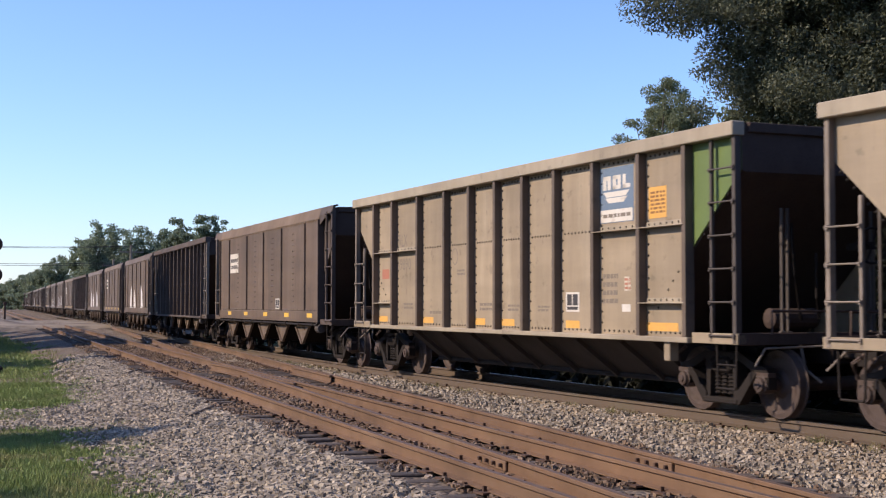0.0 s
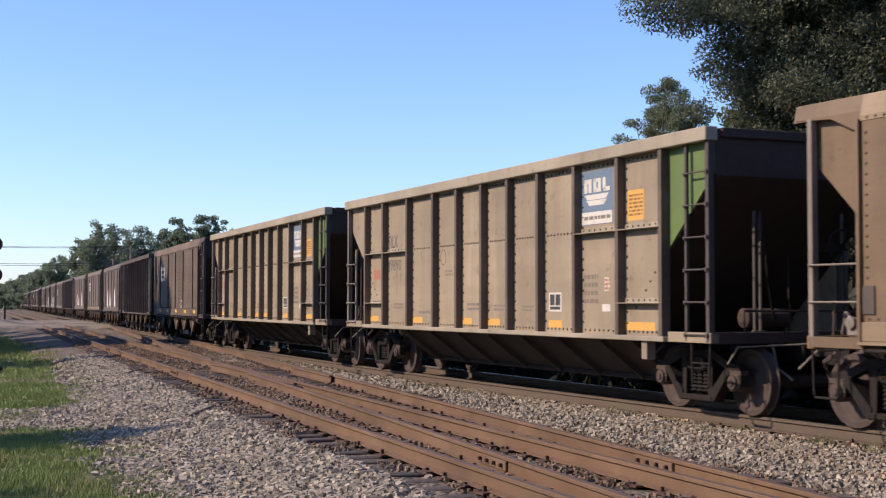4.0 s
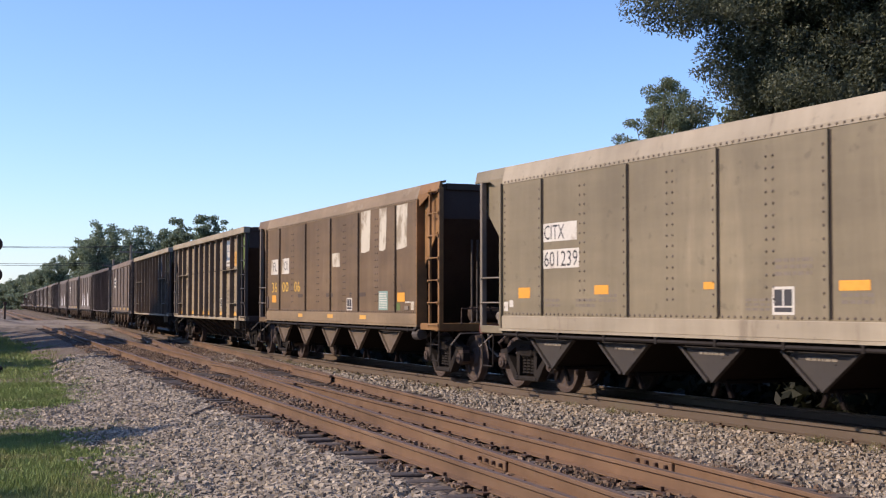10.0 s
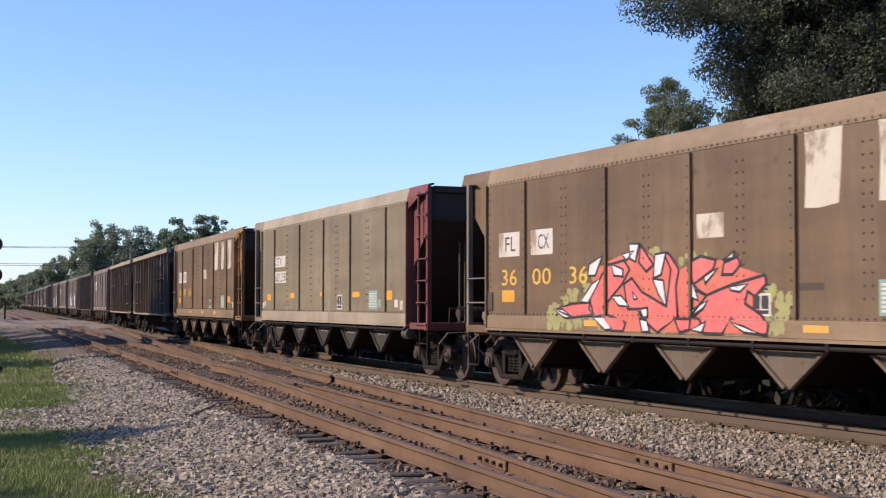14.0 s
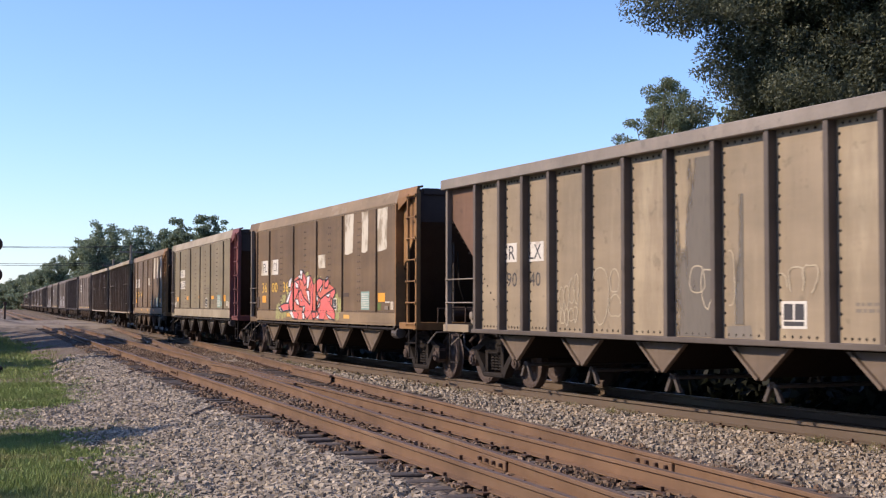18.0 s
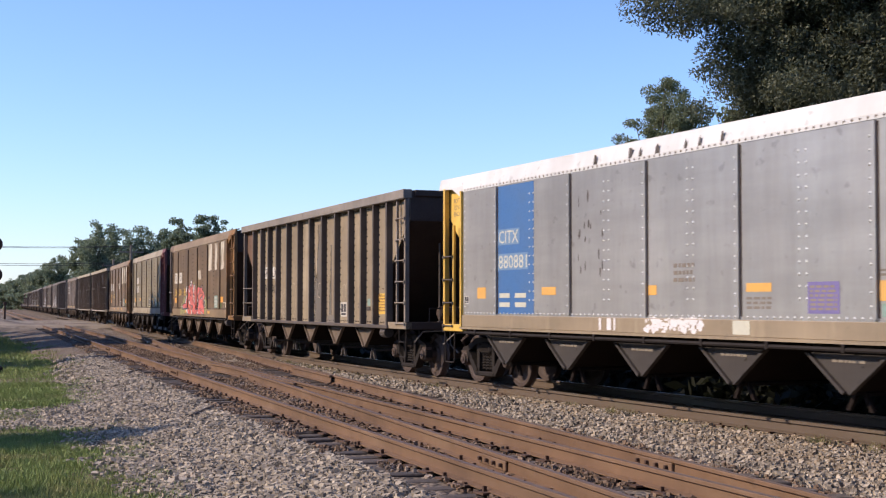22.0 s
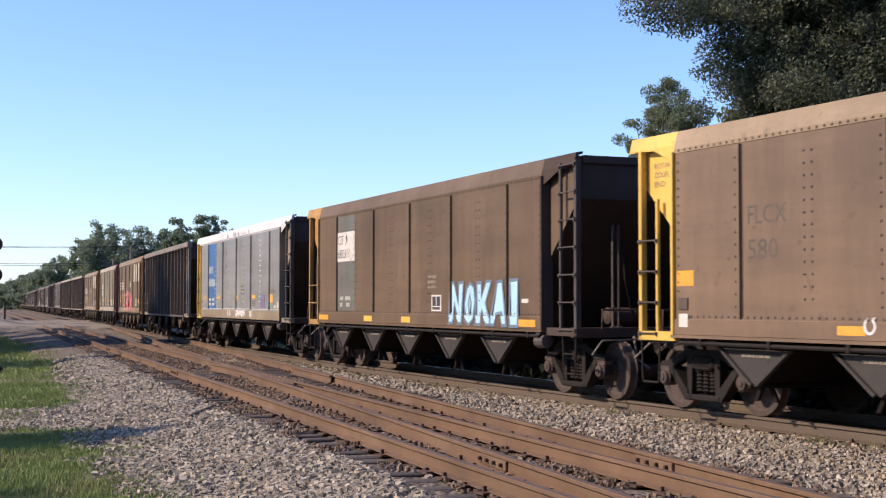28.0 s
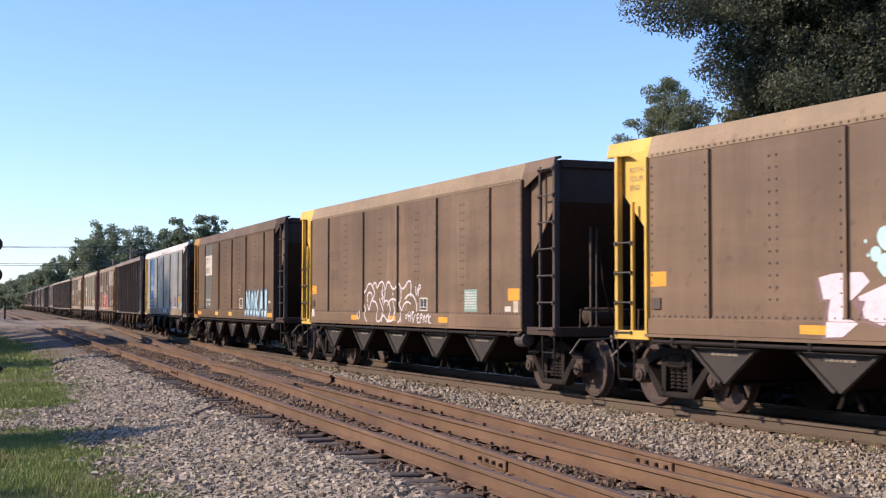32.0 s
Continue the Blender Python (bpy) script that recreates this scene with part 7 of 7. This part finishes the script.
for d, e in ((52.0, 11.0), (54.0, 8.0), (56.0, 13.5), (58.0, 10.5), (60.0, 9.5), (50.0, 18.5), (45.0, 19.0)):
    oak_tips.append((crotch.lerp(polar(d, e, 36), 0.5), polar(d, e, 36)))
tree("oak_tree", "large dark live oak with an overhanging leafy limb", oak_foot, 12.0, 3.1, "oak_leaf", 0.047, 330000, 11, low=0.30, clump=0.24, tips=oak_tips, trunk_r=0.42)
dome = []
for e, hw in ((6.3, 1.65), (7.0, 1.75), (7.7, 1.55), (8.35, 1.25), (8.9, 0.8), (9.2, 0.3)):
    n = max(2, int(hw * 3.4))
    for k in range(n):
        dome.append(polar(37.65 - hw + 2 * hw * (k + rng_oak.uniform(0.2, 0.8)) / n, e + rng_oak.uniform(-0.15, 0.15), 78 + rng_oak.uniform(-2.0, 2.0)))
tree("tree", "rounded grey-green tree behind the railway", polar(37.7, 0, 78) - Vector((0, 0, 2)), 14.4, 2.2, "pine_leaf", 0.075, 52000, 21, low=0.42, clump=0.30, tips=dome)
tree("tree", "low grey-green tree behind the railway", polar(36.1, 0, 82) - Vector((0, 0, 2)), 13.0, 1.7, "pine_leaf", 0.085, 14000, 27, limbs=11, low=0.42, clump=0.32)
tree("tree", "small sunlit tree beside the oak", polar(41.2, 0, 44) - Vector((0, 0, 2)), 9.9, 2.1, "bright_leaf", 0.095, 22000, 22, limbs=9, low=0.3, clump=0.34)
# trees right of the view, added to block sky light from that side
tree("tree", "added dark leafy tree behind the train", polar(54.0, 0, 30) - Vector((0, 0, 2)), 9.5, 3.6, "oak_leaf", 0.14, 16000, 23, limbs=8, low=0.3, clump=0.32)
tree("tree", "added dark leafy tree behind the train", polar(66.0, 0, 24) - Vector((0, 0, 2)), 9.0, 3.6, "oak_leaf", 0.16, 12000, 24, limbs=8, low=0.3, clump=0.32)
tree("tree", "dark leafy tree beside the track", polar(88.0, 0, 21) - Vector((0, 0, 2)), 10.0, 4.0, "oak_leaf", 0.2, 9000, 25, limbs=8, low=0.3, clump=0.32)
tree("tree", "dark leafy tree beside the track", polar(112.0, 0, 24) - Vector((0, 0, 2)), 11.0, 4.5, "oak_leaf", 0.2, 9000, 26, limbs=8, low=0.3, clump=0.32)

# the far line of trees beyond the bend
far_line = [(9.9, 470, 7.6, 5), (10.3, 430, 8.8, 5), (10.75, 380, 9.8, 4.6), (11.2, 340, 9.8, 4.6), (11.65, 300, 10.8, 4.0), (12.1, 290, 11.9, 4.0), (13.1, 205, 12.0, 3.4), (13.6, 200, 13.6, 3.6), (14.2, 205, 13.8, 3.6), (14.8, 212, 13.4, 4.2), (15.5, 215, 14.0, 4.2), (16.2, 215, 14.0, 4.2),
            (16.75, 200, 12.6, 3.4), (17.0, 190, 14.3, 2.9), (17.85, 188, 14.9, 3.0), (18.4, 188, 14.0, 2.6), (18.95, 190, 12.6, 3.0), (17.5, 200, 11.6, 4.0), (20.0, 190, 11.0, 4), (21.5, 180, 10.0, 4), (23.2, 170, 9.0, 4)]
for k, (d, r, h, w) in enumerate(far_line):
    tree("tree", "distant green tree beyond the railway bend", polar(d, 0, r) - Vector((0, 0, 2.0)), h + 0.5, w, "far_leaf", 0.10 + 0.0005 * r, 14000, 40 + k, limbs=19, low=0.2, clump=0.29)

# trees on the viewer's side, beyond the view, that shade the grass
tree("tree", "broad shade tree on the grass beside the track", (-21.4, -17.0, -0.5), 14.2, 3.8, "oak_leaf", 0.22, 16000, 61, limbs=9, low=0.35, clump=0.32)
tree("tree", "slender tree on the grass beside the track", (-24.6, -7.2, -0.5), 9.8, 2.3, "oak_leaf", 0.2, 5200, 62, limbs=6, low=0.5, clump=0.36)
tree("tree", "tall leafy tree beside the road crossing", (-64.2, -0.2, -0.5), 16.0, 5.0, "oak_leaf", 0.4, 17000, 60, limbs=15, low=0.22, clump=0.34)
for k, (x, y, h) in enumerate(((-51, -6.5, 10.2), (-61, -8.5, 12.5), (-69, -3.0, 14.0), (-78, -2.0, 12.5), (-88, -1.0, 13.0), (-97, 0.0, 13.0), (-160, 8.0, 14.0))):
    tree("tree", "broad shade tree beyond the grass", (x, y, -0.5), h, 6.4, "oak_leaf", 0.6, 6000, 63 + k, limbs=12, low=0.16, clump=0.36)
# added unseen trees close the place behind and right of the viewer, dimming skylight
for k, (x, y, h) in enumerate(((16, -3, 12), (24, 4, 13), (20, -14, 14), (6, -18, 12), (34, 20, 14), (-38, -22, 11), (44, -4, 14))):
    tree("tree", "unseen leafy tree that dims the skylight", (x, y, -0.5), h, 5.0, "oak_leaf", 0.42, 4200, 80 + k, limbs=9, low=0.25, clump=0.34)


def brush():
    """Low bushes along the far side of the main track."""
    rng = random.Random(8)
    C, R = [], []
    s = -70.0
    while s < 200:
        x, y, t = main_at(s, 4.4 + rng.uniform(0, 3.0))
        r = rng.uniform(0.7, 1.3)
        C.append((x, y, -0.5 + r * rng.uniform(0.3, 0.8)))
        R.append(r * 1.25)
        s += 0.55 if s < 60 else 1.8
    for k in range(90):
        x, y, t = main_at(rng.uniform(-30, 30), rng.uniform(6.5, 11.5))
        top = 6.0 if math.degrees(math.atan2(y, -x)) > 43.5 else 2.4
        C.append((x, y, rng.uniform(0.3, 1.0) * top * 0.8))
        R.append(1.9)
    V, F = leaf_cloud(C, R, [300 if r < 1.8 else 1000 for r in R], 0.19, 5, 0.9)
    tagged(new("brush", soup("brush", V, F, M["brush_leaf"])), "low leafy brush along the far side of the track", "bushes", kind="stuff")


brush()


def grass_field(name, count, box, h, seed, leaf="grass"):
    """Blades of grass on the earth where no stone lies."""
    rng = np.random.default_rng(seed)
    s = box[0] + (box[1] - box[0]) * rng.random(count) ** 1.6
    l = rng.uniform(box[2], box[3], count)
    x, y = -s * _ca + l * _sa, 5.24 + s * _sa + l * _ca
    z = np.maximum(ground_z(x, y), ballast_z(x, y))
    thin, spot = smooth_noise(x, y, 0.45, 21), smooth_noise(x, y, 2.2, 23)
    inside = (edge_at(x, y) - near_lat(x, y) + 0.45 + 0.8 * (spot - 0.5)) / 0.75
    ok = (rng.random(count) < np.clip(inside, 0, 1) ** 1.3) & (0.6 * thin + 0.4 * spot > 0.02 + 0.33 * rng.random(count))
    x, y, z, s = x[ok], y[ok], z[ok], s[ok]
    n = len(x)
    a = rng.uniform(0, 6.28, n)
    wd = 0.0025 + 0.00022 * s
    hh = h * rng.uniform(0.4, 1.5, n) * (0.35 + 0.9 * smooth_noise(x, y, 0.8, 22) + 0.6 * smooth_noise(x, y, 3.1, 24) ** 2)
    lean = rng.uniform(-0.6, 0.6, (n, 2)) * hh[:, None]
    c = np.stack([x, y, z - 0.01], -1)
    d = np.stack([np.cos(a) * wd, np.sin(a) * wd, np.zeros(n)], -1)
    t = c + np.stack([lean[:, 0], lean[:, 1], hh], -1)
    V = np.stack([c - d, c + d, t], 1).reshape(-1, 3)
    return tagged(new(name, soup(name, V, np.arange(n * 3).reshape(n, 3), M[leaf])), "short green grass with dry tufts beside the gravel", "grass", kind="stuff")


grass_field("grass", 400000, (9, 34, -8.0, -2.2), 0.06, 31)
grass_field("grass", 130000, (30, 100, -14, -1.7), 0.08, 32)


def weeds():
    """Sparse dry tufts along the foot of the main track's near rail and between the tracks."""
    rng = np.random.default_rng(51)
    V = []
    for k in range(150):
        if k < 110:
            x, y, t = main_at(rng.uniform(2, 46), rng.choice((-1.02, -0.62, -1.2)) + rng.normal() * 0.07)
        else:
            x, y, t = near_at(rng.uniform(20, 60), rng.uniform(0.9, 2.0))
        z = float(ballast_z(np.array([x]), np.array([y]))[0])
        big = rng.uniform(0.4, 1.0)
        for _ in range(int(16 + 40 * big)):
            a, h, w = rng.uniform(0, 6.28), 0.12 * big * rng.uniform(0.4, 1.3), 0.006
            px, py = x + rng.normal() * 0.09 * big, y + rng.normal() * 0.05 * big
            V += [(px - math.cos(a) * w, py - math.sin(a) * w, z - 0.01), (px + math.cos(a) * w, py + math.sin(a) * w, z - 0.01), (px + rng.normal() * h * 0.5, py + rng.normal() * h * 0.5, z + h)]
    tagged(new("weeds", soup("weeds", V, np.arange(len(V)).reshape(-1, 3), M["dry_grass"])), "sparse dry weeds along the rails", "weeds", kind="stuff")


M["dry_grass"] = mat("dry_weed_grass", (0.205, 0.180, 0.082), (0.140, 0.145, 0.055), 0.8, 0, 0.8, 5.0, 0, 0.6, (1, 1, 1), (0.12, 0.075, 0.04), 0.5, (0.55, 0.7), 0.3, island=True)
weeds()

# ---- lineside things ----
M["pole_wood"] = mat("weathered_pole_wood", (0.20, 0.17, 0.14), (0.14, 0.12, 0.10), 0.85, 0, 3.0, 14, 0.4, 0.5, (1, 1, 0.2))


def utility_pole(d, r, top):
    p = polar(d, 0, r)
    root = tagged(new("utility_pole"), "weathered wooden utility pole with a crossarm", "pole", "utility poles")
    root.matrix_basis = pose(p.x, p.y, -0.5, 0, 0, 100)
    part("pole", Shape().tube([(0, 0, -0.3), (0, 0, top + 0.5)], [0.19, 0.13], 9), M["pole_wood"], root)
    part("crossarm", Shape().box(-1.4, 1.4, -0.16, -0.04, top - 0.35, top - 0.2, 0.01), M["pole_wood"], root)
    for x in (-1.25, -0.6, 0.6, 1.25):
        part("insulator", Shape().lathe([(top - 0.2, 0.03), (top - 0.15, 0.06), (top - 0.06, 0.05), (top - 0.03, 0.02)], 8, "z", (x, -0.1, 0)), M["sign_dark"], root)


utility_pole(15.0, 150, 7.9)
utility_pole(14.3, 165, 6.8)
utility_pole(6.0, 150, 7.9)
a, b = polar(6.0, 0, 150), polar(15.0, 0, 150)
for k, (z, o) in enumerate(((7.75, -1.2), (7.75, 1.2), (6.0, 0.0), (5.8, 0.3))):
    pts = [Vector((a.x + o, a.y, z)).lerp(Vector((b.x + o, b.y, z)), f) - Vector((0, 0, 1.0 * f * (1 - f))) for f in np.linspace(0, 1, 12)]
    tagged(part("overhead_wire", Shape().tube(pts, 0.022, 5), M["sign_dark"]), "thin dark overhead wire between wooden poles", "cable", "overhead wires")


def signal_mast():
    """A trackside signal with two hooded lamps, which only just enters the view."""
    p = polar(9.60, 0, 40)
    root = tagged(new("signal_mast"), "black trackside signal with two hooded round heads", "signal")
    root.matrix_basis = pose(p.x, p.y, -0.5, 0, 0, 0)
    part("mast", Shape().tube([(0, 0, -0.2), (0, 0, 4.4)], 0.06, 10), M["black_steel"], root)
    part("base", Shape().box(-0.25, 0.25, -0.25, 0.25, -0.1, 0.25, 0.03), M["truck_steel"], root)
    for z in (3.68, 2.82):
        hd = part("signal_head", Shape().lathe([(-0.12, 0.02), (-0.12, 0.20), (0.06, 0.21), (0.10, 0.16), (0.12, 0.02)], 18, "x", (0.12, 0, z)), M["black_steel"], root)
        part("hood", Shape().lathe([(0.10, 0.12), (0.34, 0.12), (0.34, 0.105), (0.10, 0.105)], 14, "x", (0.12, 0, z)), M["black_steel"], hd)


signal_mast()
p = polar(10.05, 0, 118)
post = tagged(new("marker_post"), "short dark marker post beside the track", "post")
post.matrix_basis = pose(p.x, p.y, -0.45)
part("post", Shape().box(-0.07, 0.07, -0.07, 0.07, -0.2, 1.9, 0.01), M["black_steel"], post)
part("cap", Shape().box(-0.13, 0.13, -0.13, 0.13, 1.9, 2.1, 0.02), M["black_steel"], post)

# thin timbers lying on the shoulder
for a, b in (((-20.2, 6.35), (-22.1, 7.5)), ((-32.2, 8.5), (-34.4, 9.55)), ((-18.9, 6.7), (-18.4, 7.15))):
    pts = []
    for f in (0, 0.5, 1):
        x, y = a[0] + (b[0] - a[0]) * f, a[1] + (b[1] - a[1]) * f
        pts.append((x, y, float(ballast_z(np.array([x]), np.array([y]))[0]) + 0.05))
    tagged(part("timber_scrap", Shape().tube(pts, [0.022, 0.03, 0.02], 6), M["tie"]), "dark weathered timber lying on the stones", "timber")
SPEED, WHEEL_R = 4.214, 0.457


def motions():
    """The train rolls away from the viewer along the main track; its wheels turn."""
    for car, wheels, s0 in TRAIN:
        rows = []
        for k in range(17):
            t = 2.0 * k
            a, b = main_at(s0 + SPEED * t + 6.25), main_at(s0 + SPEED * t - 6.25)
            rows.append((t, pose((a[0] + b[0]) / 2, (a[1] + b[1]) / 2, 0, 0, 0, math.degrees(math.atan2(a[1] - b[1], a[0] - b[0])))))
        walk(car, rows)
        if -150 < s0 < 60:
            for ob, x in wheels:
                walk(ob, [(4 * k / 30, pose(x, 0, WHEEL_R, 0, math.degrees(SPEED * 4 * k / 30 / WHEEL_R), 0)) for k in range(241)])


motions()
